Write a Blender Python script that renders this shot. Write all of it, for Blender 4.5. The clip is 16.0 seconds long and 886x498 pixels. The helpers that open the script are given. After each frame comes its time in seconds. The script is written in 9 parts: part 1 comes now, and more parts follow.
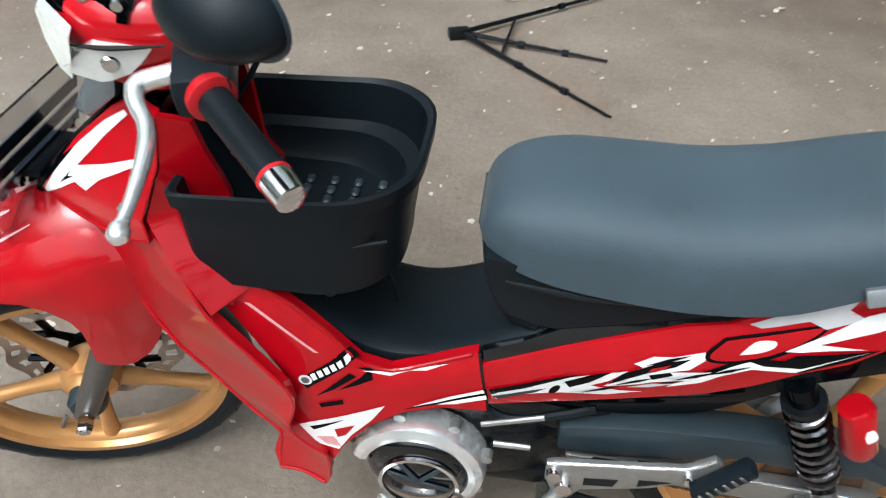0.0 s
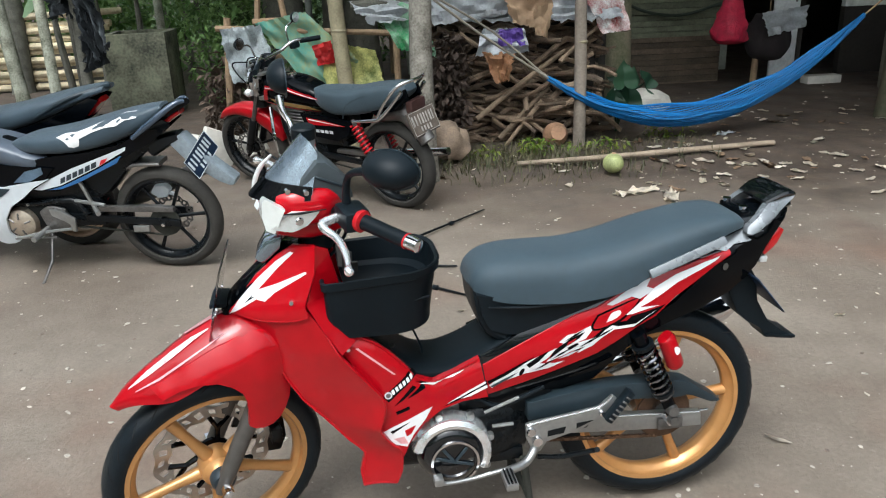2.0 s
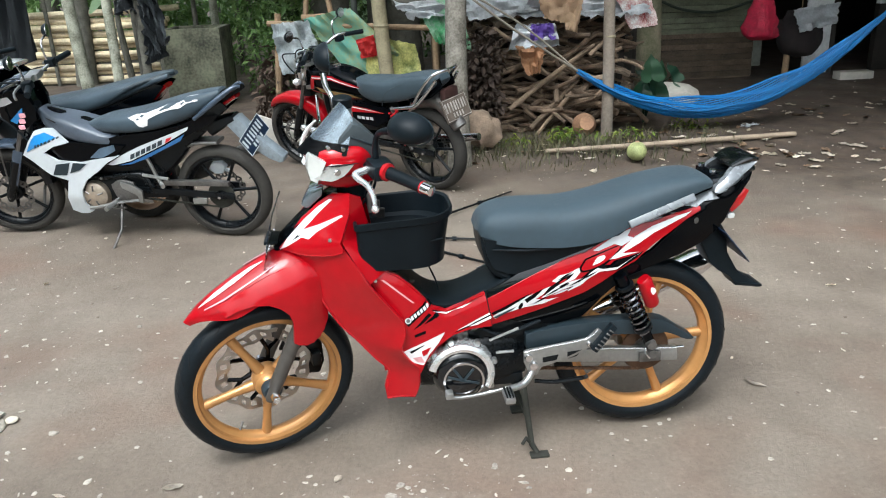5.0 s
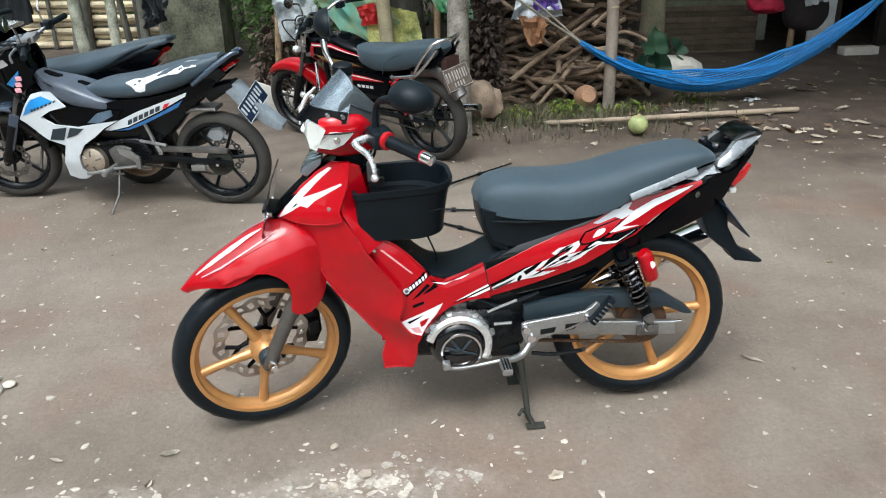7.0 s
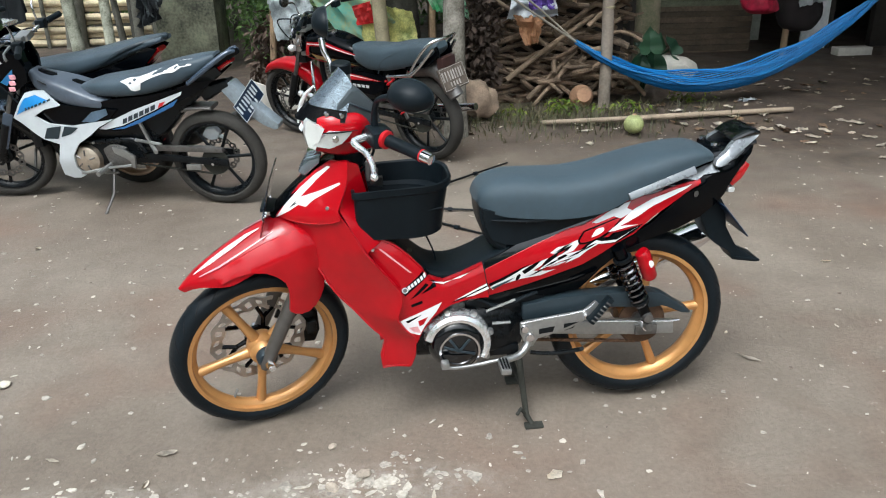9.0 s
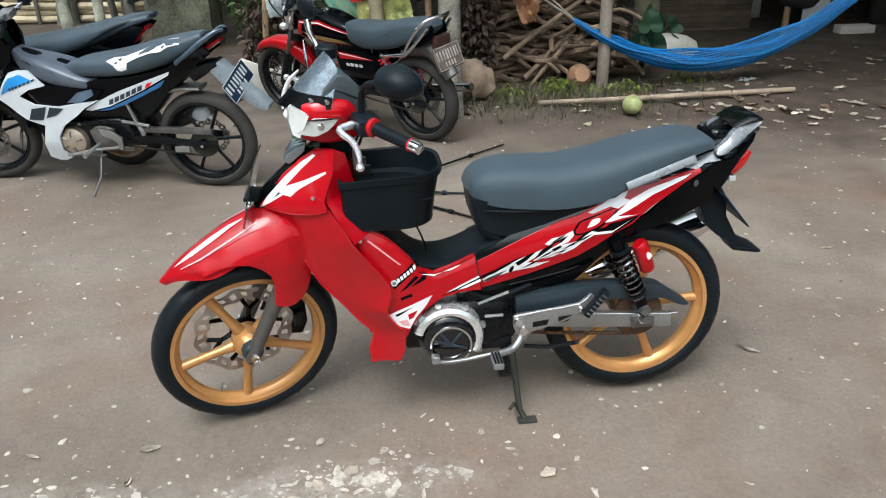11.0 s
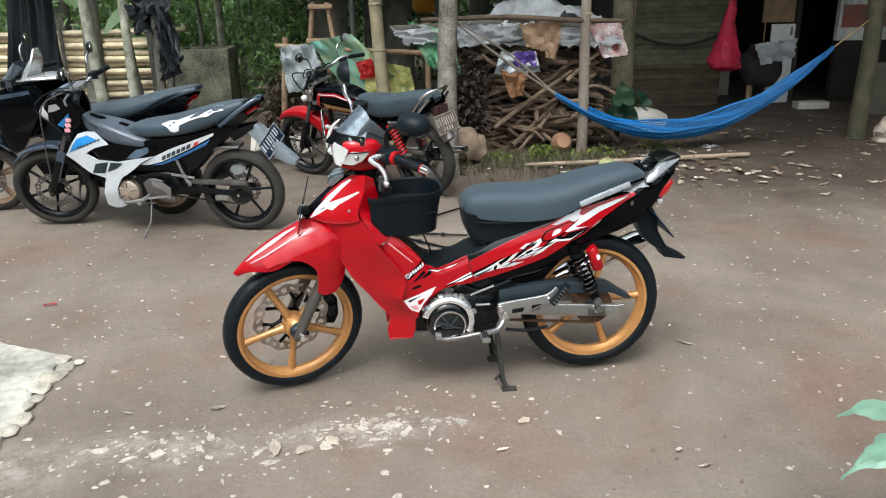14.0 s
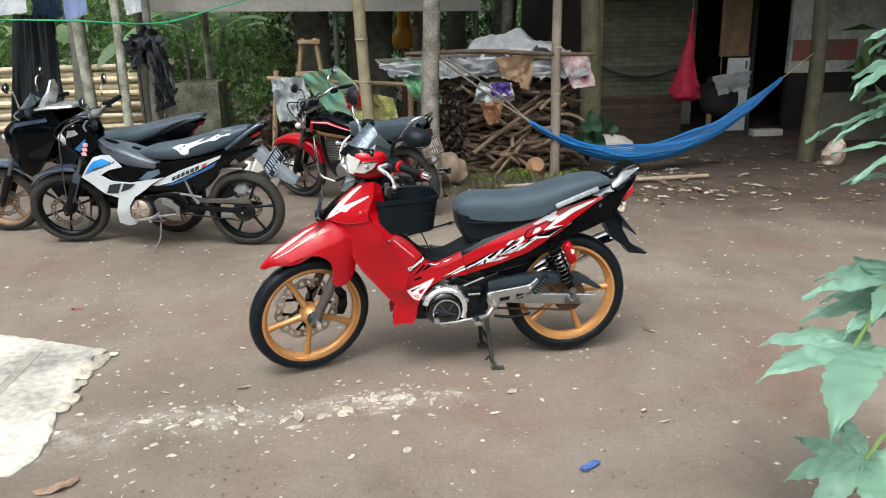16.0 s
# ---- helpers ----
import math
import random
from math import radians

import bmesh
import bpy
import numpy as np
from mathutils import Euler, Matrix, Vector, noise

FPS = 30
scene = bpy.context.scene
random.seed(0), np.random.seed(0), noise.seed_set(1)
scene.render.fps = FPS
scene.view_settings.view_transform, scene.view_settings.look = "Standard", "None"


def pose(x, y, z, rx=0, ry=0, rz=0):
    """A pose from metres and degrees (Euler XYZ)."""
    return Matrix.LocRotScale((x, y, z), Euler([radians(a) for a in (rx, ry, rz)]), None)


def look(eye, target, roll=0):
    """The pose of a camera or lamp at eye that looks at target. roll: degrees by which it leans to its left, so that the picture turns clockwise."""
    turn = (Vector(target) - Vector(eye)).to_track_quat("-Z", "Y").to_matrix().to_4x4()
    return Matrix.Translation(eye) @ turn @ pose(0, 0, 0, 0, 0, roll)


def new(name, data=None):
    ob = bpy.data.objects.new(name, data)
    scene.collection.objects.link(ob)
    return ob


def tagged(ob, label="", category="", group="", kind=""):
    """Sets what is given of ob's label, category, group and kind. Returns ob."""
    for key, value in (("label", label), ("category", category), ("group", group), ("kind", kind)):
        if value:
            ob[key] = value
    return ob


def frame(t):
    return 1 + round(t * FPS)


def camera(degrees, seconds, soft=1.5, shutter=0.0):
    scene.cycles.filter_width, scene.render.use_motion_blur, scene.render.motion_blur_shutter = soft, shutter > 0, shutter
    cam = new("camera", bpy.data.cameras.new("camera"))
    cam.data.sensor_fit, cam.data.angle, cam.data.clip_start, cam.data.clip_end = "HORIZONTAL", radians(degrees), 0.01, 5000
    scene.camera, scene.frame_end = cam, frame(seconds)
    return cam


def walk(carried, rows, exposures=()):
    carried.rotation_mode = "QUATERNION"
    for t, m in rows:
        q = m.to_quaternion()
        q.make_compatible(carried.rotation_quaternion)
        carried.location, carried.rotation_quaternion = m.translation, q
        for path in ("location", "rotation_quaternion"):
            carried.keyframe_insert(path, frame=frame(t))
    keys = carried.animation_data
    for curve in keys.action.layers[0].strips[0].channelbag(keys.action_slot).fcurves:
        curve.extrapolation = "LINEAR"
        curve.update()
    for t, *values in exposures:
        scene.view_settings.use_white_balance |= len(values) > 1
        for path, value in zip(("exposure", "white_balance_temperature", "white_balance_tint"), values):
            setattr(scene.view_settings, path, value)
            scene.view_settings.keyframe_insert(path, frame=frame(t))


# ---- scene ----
cam = camera(59.4, 16.0, soft=1.1, shutter=0.3)
PATH = [
    (0, (0.171, -0.825, 1.336), (-0.084, 0.671, 0.033), 1.4),
    (0.5, (0.094, -1.061, 1.387), (0.022, 0.571, 0.233), 4.2),
    (1, (0.09, -1.371, 1.385), (0.009, 0.371, 0.405), -0.4),
    (1.5, (-0.018, -1.621, 1.43), (0.082, 0.185, 0.575), -0.9),
    (2, (-0.158, -1.813, 1.475), (0.044, 0.052, 0.782), -2.2),
    (2.5, (-0.145, -1.995, 1.497), (-0.019, -0.124, 0.802), -2.1),
    (3, (-0.11, -2.16, 1.489), (-0.021, -0.284, 0.802), -3.1),
    (3.5, (-0.114, -2.227, 1.477), (-0.05, -0.348, 0.794), -2.2),
    (6, (-0.125, -2.225, 1.476), (-0.003, -0.365, 0.751), -2.0),
    (6.5, (-0.131, -2.215, 1.473), (-0.014, -0.37, 0.711), -1.2),
    (7, (-0.121, -2.216, 1.47), (-0.027, -0.369, 0.709), -1.5),
    (7.5, (-0.136, -2.219, 1.476), (-0.04, -0.367, 0.727), -1.2),
    (8, (-0.139, -2.219, 1.474), (-0.041, -0.369, 0.72), -0.97),
    (8.5, (-0.138, -2.225, 1.475), (-0.021, -0.372, 0.73), -1.0),
    (9, (-0.135, -2.211, 1.467), (-0.025, -0.365, 0.705), -1.3),
    (11.5, (-0.106, -2.12, 1.479), (0.008, -0.298, 0.661), -1.2),
    (12, (-0.131, -2.306, 1.495), (0.003, -0.445, 0.777), -1.4),
    (12.5, (-0.173, -2.506, 1.496), (0.001, -0.642, 0.794), -1.2),
    (13, (-0.182, -2.682, 1.507), (-0.023, -0.804, 0.837), -1.6),
    (13.5, (-0.166, -2.835, 1.513), (-0.048, -0.953, 0.847), -0.9),
    (14, (-0.181, -2.903, 1.515), (-0.05, -1.01, 0.883), -0.97),
    (14.5, (-0.21, -3.05, 1.508), (-0.075, -1.154, 0.884), -1.7),
    (15, (-0.263, -3.155, 1.508), (-0.113, -1.244, 0.938), -2.1),
    (15.5, (-0.302, -3.293, 1.507), (-0.141, -1.382, 0.94), -2.0),
    (16, (-0.323, -3.398, 1.513), (-0.12, -1.486, 0.963), -0.97),
]
walk(cam, [(t, look(eye, target, roll)) for t, eye, target, roll in PATH],
     exposures=[(0.0, 0.91, 6050, 5), (0.7, 0.82, 6050, 5), (1.5, 0.74, 6050, 5), (2.3, 0.93, 6050, 5), (3.1, 1.03, 6050, 5), (6.5, 1.0, 6050, 5), (7.5, 0.89, 6050, 5), (12.3, 0.83, 6100, 6), (16.0, 0.92, 6350, 8)])
from mathutils.geometry import delaunay_2d_cdt

# ---- daylight: overcast sky, very soft sun ----
world = bpy.data.worlds.new("sky")
scene.world = world
world.use_nodes = True
wn, wl = world.node_tree.nodes, world.node_tree.links
sky = wn.new("ShaderNodeTexSky")
sky.sky_type, sky.sun_disc = "NISHITA", False
sky.sun_elevation, sky.sun_rotation = radians(57), radians(200)
sky.dust_density, sky.air_density = 6.0, 1.2
grey = wn.new("ShaderNodeHueSaturation")
grey.inputs["Saturation"].default_value = 0.30
wl.new(sky.outputs[0], grey.inputs["Color"])
wl.new(grey.outputs[0], wn["Background"].inputs["Color"])
wn["Background"].inputs["Strength"].default_value = 0.15
sun = new("sun", bpy.data.lights.new("sun", "SUN"))
sun.data.energy, sun.data.angle, sun.data.color = 1.05, radians(25), (0.98, 0.98, 0.98)
sun.matrix_world = look((-1.7, -3.4, 7.6), (0, 0, 0))


# ---- materials ----
def mat(name, color, rough=0.5, metal=0.0, var=0.15, scale=6.0, bump=0.0, bscale=90.0, coat=0.0, ior=1.45, tint=None, alpha=1.0, sheen=0.0, spec=0.5, coat_rough=0.03):
    """A surface with two scales of colour change, uneven gloss and fine relief."""
    m = bpy.data.materials.new(name)
    m.use_nodes = True
    n, l = m.node_tree.nodes, m.node_tree.links
    b = n["Principled BSDF"]
    b.inputs["Metallic"].default_value, b.inputs["IOR"].default_value = metal, ior
    b.inputs["Coat Weight"].default_value, b.inputs["Coat Roughness"].default_value = coat, coat_rough
    b.inputs["Specular IOR Level"].default_value = spec
    b.inputs["Sheen Weight"].default_value = sheen
    co = n.new("ShaderNodeTexCoord")
    info = n.new("ShaderNodeObjectInfo")
    off = n.new("ShaderNodeVectorMath")
    off.operation = "MULTIPLY_ADD"
    l.new(info.outputs["Random"], off.inputs[0])
    off.inputs[1].default_value = (7.0, 11.0, 5.0)
    l.new(co.outputs["Object"], off.inputs[2])
    big, small = n.new("ShaderNodeTexNoise"), n.new("ShaderNodeTexNoise")
    big.inputs["Scale"].default_value, small.inputs["Scale"].default_value = scale, scale * 9
    big.inputs["Detail"].default_value, small.inputs["Detail"].default_value = 4, 6
    for t in (big, small):
        l.new(off.outputs[0], t.inputs["Vector"])
    mix = n.new("ShaderNodeMath")
    mix.operation = "MULTIPLY_ADD"
    l.new(small.outputs[0], mix.inputs[0])
    mix.inputs[1].default_value = 0.6
    l.new(big.outputs[0], mix.inputs[2])
    ramp = n.new("ShaderNodeValToRGB")
    dark = tint or tuple(c * (1 - var) for c in color)
    light = tuple(min(1, c * (1 + var)) for c in color)
    ramp.color_ramp.elements[0].color, ramp.color_ramp.elements[1].color = (*dark, 1), (*light, 1)
    ramp.color_ramp.elements[0].position, ramp.color_ramp.elements[1].position = 0.55, 1.05
    l.new(mix.outputs[0], ramp.inputs[0])
    hue = n.new("ShaderNodeHueSaturation")
    rnd = n.new("ShaderNodeMapRange")
    rnd.inputs[3].default_value, rnd.inputs[4].default_value = 1 - var * 0.7, 1 + var * 0.7
    l.new(info.outputs["Random"], rnd.inputs[0])
    l.new(rnd.outputs[0], hue.inputs["Value"])
    l.new(ramp.outputs[0], hue.inputs["Color"])
    l.new(hue.outputs[0], b.inputs["Base Color"])
    rr = n.new("ShaderNodeMapRange")
    rr.inputs[1].default_value, rr.inputs[2].default_value = 0.3, 1.3
    rr.inputs[3].default_value, rr.inputs[4].default_value = rough * 0.8, min(1, rough * 1.25)
    l.new(mix.outputs[0], rr.inputs[0])
    l.new(rr.outputs[0], b.inputs["Roughness"])
    if bump:
        fine, bm_ = n.new("ShaderNodeTexNoise"), n.new("ShaderNodeBump")
        fine.inputs["Scale"].default_value, fine.inputs["Detail"].default_value = bscale, 5
        l.new(off.outputs[0], fine.inputs["Vector"])
        l.new(fine.outputs[0], bm_.inputs["Height"])
        bm_.inputs["Strength"].default_value, bm_.inputs["Distance"].default_value = bump, 0.01
        l.new(bm_.outputs[0], b.inputs["Normal"])
    if alpha < 1:
        b.inputs["Alpha"].default_value = alpha
    return m


def leafy(name, color, color2, rough=0.5, through_light=0.35):
    """Leaves: each one its own shade, light passing through."""
    m = bpy.data.materials.new(name)
    m.use_nodes = True
    n, l = m.node_tree.nodes, m.node_tree.links
    b = n["Principled BSDF"]
    geo = n.new("ShaderNodeNewGeometry")
    ramp = n.new("ShaderNodeValToRGB")
    ramp.color_ramp.elements[0].color, ramp.color_ramp.elements[1].color = (*color, 1), (*color2, 1)
    l.new(geo.outputs["Random Per Island"], ramp.inputs[0])
    co, spots, mul = n.new("ShaderNodeTexCoord"), n.new("ShaderNodeTexNoise"), n.new("ShaderNodeMix")
    spots.inputs["Scale"].default_value = 14
    l.new(co.outputs["Object"], spots.inputs["Vector"])
    mul.data_type, mul.blend_type = "RGBA", "MULTIPLY"
    mul.inputs[0].default_value = 0.5
    l.new(ramp.outputs[0], mul.inputs[6])
    l.new(spots.outputs[0], mul.inputs[7])
    l.new(mul.outputs[2], b.inputs["Base Color"])
    b.inputs["Roughness"].default_value = rough
    tr, add = n.new("ShaderNodeBsdfTranslucent"), n.new("ShaderNodeMixShader")
    l.new(ramp.outputs[0], tr.inputs[0])
    add.inputs[0].default_value = through_light
    l.new(b.outputs[0], add.inputs[1])
    l.new(tr.outputs[0], add.inputs[2])
    l.new(add.outputs[0], n["Material Output"].inputs[0])
    return m


def glassy(name, color, rough=0.05, weight=1.0):
    m = bpy.data.materials.new(name)
    m.use_nodes = True
    b = m.node_tree.nodes["Principled BSDF"]
    b.inputs["Base Color"].default_value = (*color, 1)
    b.inputs["Roughness"].default_value = rough
    b.inputs["Transmission Weight"].default_value = weight
    return m


RED = mat("red_paint", (0.33, 0.001, 0.006), 0.3, var=0.12, scale=3, coat=0.62, spec=0.15, coat_rough=0.05)
RED_DULL = mat("red_plastic", (0.45, 0.008, 0.014), 0.35, var=0.1)
GLOSS = mat("gloss_black", (0.0012, 0.0018, 0.0028), 0.3, var=0.1, coat=0.32, spec=0.0)
PIANO = mat("polished_black", (0.002, 0.003, 0.0045), 0.10, var=0.1, coat=0.8, ior=1.4)
GUNMETAL = mat("gunmetal_paint", (0.045, 0.066, 0.098), 0.22, 0.3, var=0.12, coat=0.8)
FLAPGREY = mat("grey_flap", (0.17, 0.20, 0.225), 0.4, var=0.25, scale=8, coat=0.2)
PLASTIC = mat("black_plastic", (0.0050, 0.0085, 0.0115), 0.42, spec=0.30, ior=1.35, var=0.2, bump=0.08, bscale=700)
VINYL = mat("seat_vinyl", (0.031, 0.051, 0.066), 0.6, var=0.16, scale=5, bump=0.2, bscale=900, sheen=0.06)
RUBBER = mat("tyre_rubber", (0.0045, 0.0075, 0.0105), 0.40, spec=0.28, var=0.3, scale=9, bump=0.15, bscale=300)
DUSTY = mat("dusty_rubber", (0.028, 0.026, 0.023), 0.85, var=0.35, scale=8, bump=0.3, bscale=200)
GOLD = mat("gold_paint", (0.52, 0.265, 0.095), 0.32, 0.45, var=0.12, scale=4, coat=0.3)
CHROME = mat("chrome", (0.72, 0.72, 0.74), 0.1, 1.0, var=0.06)
ALLOY = mat("cast_alloy", (0.37, 0.375, 0.37), 0.34, 0.85, var=0.15, scale=9, bump=0.1, bscale=400)
FORKGREY = mat("fork_grey", (0.085, 0.078, 0.072), 0.42, 0.4, var=0.15)
STEEL = mat("dull_steel", (0.16, 0.155, 0.15), 0.45, 0.8, var=0.3, scale=12, bump=0.1)
DISC = mat("disc_steel", (0.42, 0.40, 0.38), 0.35, 0.9, var=0.2)
ENGINE = mat("black_engine", (0.004, 0.0055, 0.007), 0.28, 0.15, spec=0.35, var=0.3, bump=0.1)
GUARD = mat("grey_guard", (0.017, 0.028, 0.036), 0.45, var=0.15)
WHITE = mat("white_decal", (0.70, 0.70, 0.70), 0.25, var=0.05, coat=0.5)
PALEPINK = mat("pinkish_white_glint", (0.66, 0.50, 0.50), 0.3, var=0.3, scale=14, tint=(0.50, 0.12, 0.13), coat=0.5)
PINK = mat("pale_pink_decal_and_glint", (0.62, 0.30, 0.31), 0.3, var=0.25, scale=12, coat=0.5)
SILVERD = mat("silver_decal", (0.50, 0.50, 0.52), 0.3, 0.2, var=0.08, coat=0.5)
RUST = mat("rusty_chain", (0.10, 0.055, 0.032), 0.6, 0.5, var=0.4, scale=30)
LENS = mat("clear_lens", (0.74, 0.77, 0.76), 0.10, 0.35, var=0.1, coat=1.0, bump=0.15, bscale=120)
SMOKE = mat("tinted_visor", (0.20, 0.25, 0.29), 0.08, 0.75, var=0.25, scale=5, coat=1.0)
DASHGREY = mat("grey_dash_plastic", (0.055, 0.068, 0.076), 0.4, var=0.15)
ACRYL = glassy("clear_acrylic", (0.75, 0.75, 0.76), 0.08)
TAILRED = mat("tail_red", (0.36, 0.004, 0.006), 0.12, var=0.06, coat=1.0)
WHITEP = mat("white_paint", (0.54, 0.58, 0.61), 0.3, var=0.06, coat=0.5)
BLUE = mat("blue_decal", (0.02, 0.20, 0.50), 0.3, var=0.15, coat=0.5)
PLATE = mat("plate_blue", (0.006, 0.018, 0.045), 0.4, var=0.2)
BAMBOO = mat("bamboo", (0.27, 0.235, 0.15), 0.6, var=0.3, scale=7, bump=0.1)
BARK = mat("bark", (0.100, 0.097, 0.080), 0.9, var=0.45, scale=9, bump=0.6, bscale=60)
GROVEBARK = mat("grove_bark", (0.26, 0.265, 0.215), 0.9, var=0.6, scale=7, bump=0.5, bscale=50, tint=(0.075, 0.080, 0.050))
MOSSBARK = mat("mossy_bark", (0.082, 0.070, 0.048), 0.9, var=0.6, scale=6, bump=0.6, bscale=50, tint=(0.045, 0.055, 0.025))
LICHEN = mat("lichen_bark", (0.225, 0.210, 0.180), 0.9, var=0.6, scale=7, bump=0.6, bscale=50, tint=(0.055, 0.045, 0.03))
STICK = mat("firewood", (0.125, 0.088, 0.060), 0.9, var=0.6, scale=10, bump=0.5, bscale=80)
CONCRETE = mat("concrete", (0.50, 0.48, 0.43), 0.9, var=0.18, scale=3, bump=0.35, bscale=70)
MOSSY = mat("mossy_concrete", (0.115, 0.118, 0.082), 0.95, var=0.8, scale=4, tint=(0.028, 0.030, 0.020), bump=0.4, bscale=40)
SLAT = mat("weathered_slat", (0.112, 0.120, 0.080), 0.8, var=0.35, scale=5, bump=0.3, bscale=60)
LOWSLAT = mat("dark_brown_slat", (0.085, 0.064, 0.045), 0.95, var=0.4, scale=5, bump=0.5, bscale=40)
WOOD = mat("old_wood", (0.22, 0.15, 0.09), 0.75, var=0.35, scale=6, bump=0.3)
NETBLUE = mat("hammock_cord", (0.001, 0.118, 0.33), 0.55, var=0.25, scale=20)
NETRED = mat("red_net", (0.42, 0.012, 0.045), 0.6, var=0.35, scale=14, bump=0.8, bscale=45)
TARP = mat("white_sheet", (0.60, 0.63, 0.66), 0.3, var=0.25, scale=5, bump=0.2, bscale=20)
TARPGREEN = mat("green_banner", (0.05, 0.32, 0.12), 0.5, var=0.6, scale=7, tint=(0.55, 0.62, 0.55))
TARPTEAL = mat("teal_banner", (0.16, 0.46, 0.38), 0.5, var=0.5, scale=4, tint=(0.62, 0.62, 0.30))
TARPYELLOW = mat("yellow_banner", (0.62, 0.60, 0.24), 0.5, var=0.5, scale=7, tint=(0.25, 0.3, 0.1))
CLOTHBLACK = mat("black_cloth", (0.024, 0.029, 0.034), 0.8, var=0.3, scale=8, bump=0.3, bscale=30)
CLOTHGREY = mat("grey_cloth", (0.075, 0.085, 0.095), 0.85, var=0.5, scale=12, bump=0.3, bscale=30)
CARD = mat("cardboard", (0.40, 0.28, 0.18), 0.85, var=0.15, scale=6)
PURPLE = mat("purple_plastic", (0.16, 0.09, 0.42), 0.4, var=0.3)
AWNING = mat("grey_tarpaulin", (0.34, 0.33, 0.30), 0.7, var=0.2, scale=2, bump=0.2, bscale=10)
DARKWALL = mat("dark_brown_wall", (0.03, 0.026, 0.022), 0.95, var=0.4, scale=3)
DRYLEAF = mat("dry_leaf", (0.25, 0.165, 0.105), 0.7, var=0.4, scale=20)
TANLEAF = mat("tan_leaf", (0.52, 0.36, 0.28), 0.7, var=0.35, scale=20)
PALELEAF = mat("pale_leaf", (0.60, 0.54, 0.45), 0.7, var=0.3, scale=20)
COCO = mat("coconut_husk", (0.30, 0.33, 0.14), 0.6, var=0.35, scale=12, bump=0.1)
GREEN = leafy("leaves", (0.09, 0.19, 0.05), (0.28, 0.42, 0.15), 0.4, 0.5)
# far leaves paled past real leaf colour, bright haze put into it
FARGREEN = leafy("hazy_far_leaves", (0.20, 0.33, 0.17), (0.44, 0.58, 0.34), 0.4, 0.5)
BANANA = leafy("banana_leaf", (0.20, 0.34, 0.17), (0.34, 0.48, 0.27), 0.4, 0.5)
DEEPGREEN = leafy("deep_leaves", (0.025, 0.065, 0.016), (0.11, 0.18, 0.05))
PAPAYA = leafy("papaya_leaf", (0.22, 0.41, 0.29), (0.30, 0.52, 0.39), 0.42, 0.25)
TARO = leafy("taro_leaf", (0.012, 0.05, 0.026), (0.035, 0.09, 0.045), 0.4, 0.25)
GRASS = leafy("grass", (0.07, 0.085, 0.035), (0.20, 0.175, 0.10))


# ---- mesh helpers ----
def finish(bm, smooth=38):
    bm.normal_update()
    for f in bm.faces:
        f.smooth = smooth > 0
    for e in bm.edges:
        if len(e.link_faces) == 2 and e.calc_face_angle(0) > radians(smooth):
            e.smooth = False


def mesh_of(name, bm, material, smooth=38):
    finish(bm, smooth)
    me = bpy.data.meshes.new(name)
    bm.to_mesh(me)
    bm.free()
    me.materials.append(material)
    return me


def part(name, bm, material, parent, label="", m=None, smooth=38):
    """One mesh object under a thing or a part."""
    ob = new(name, mesh_of(name, bm, material, smooth))
    ob.parent = parent
    if m is not None:
        ob.matrix_basis = m
    if label:
        ob["label"] = label
    return ob


def thing(name, label, category, m=None, group="", kind=""):
    ob = new(name)
    ob.empty_display_size = 0.1
    if m is not None:
        ob.matrix_basis = m
    return tagged(ob, label, category, group, kind)


def solid(name, bm, material, label, category, m=None, group="", kind="", smooth=38):
    """A thing of one mesh."""
    ob = new(name, mesh_of(name, bm, material, smooth))
    if m is not None:
        ob.matrix_basis = m
    return tagged(ob, label, category, group, kind)


def piece(name, me, parent, m):
    ob = new(name, me)
    ob.parent = parent
    ob.matrix_basis = m
    return ob


def join(*bms):
    out = bmesh.new()
    for b in bms:
        me = bpy.data.meshes.new("tmp")
        b.to_mesh(me)
        b.free()
        out.from_mesh(me)
        bpy.data.meshes.remove(me)
    return out


def moved(bm, m):
    bmesh.ops.transform(bm, matrix=m, verts=bm.verts)
    return bm


def smooth_path(pts, n=4):
    """More points along a smooth line through pts (tuples of any length)."""
    p = np.array(pts, float)
    if len(p) < 3:
        return [tuple(float(q) for q in p[0] + (p[-1] - p[0]) * i / n) for i in range(n + 1)]
    e = np.vstack([2 * p[0] - p[1], p, 2 * p[-1] - p[-2]])
    out = []
    for i in range(len(p) - 1):
        a, b, c, d = e[i], e[i + 1], e[i + 2], e[i + 3]
        for k in range(n):
            t = k / n
            out.append(tuple(float(q) for q in 0.5 * (2 * b + (c - a) * t + (2 * a - 5 * b + 4 * c - d) * t * t + (3 * b - a - 3 * c + d) * t ** 3)))
    return out + [tuple(float(q) for q in p[-1])]


def rings(loops, cap=True, closed=False):
    """A skin over loops of points, all of the same count."""
    bm = bmesh.new()
    vs = [[bm.verts.new(p) for p in loop] for loop in loops]
    n = len(vs[0])
    pairs = list(zip(vs, vs[1:])) + ([(vs[-1], vs[0])] if closed else [])
    for a, b in pairs:
        for i in range(n):
            j = (i + 1) % n
            bm.faces.new((a[i], a[j], b[j], b[i]))
    if cap and not closed:
        bm.faces.new(vs[0][::-1])
        bm.faces.new(vs[-1])
    bmesh.ops.recalc_face_normals(bm, faces=bm.faces)
    return bm


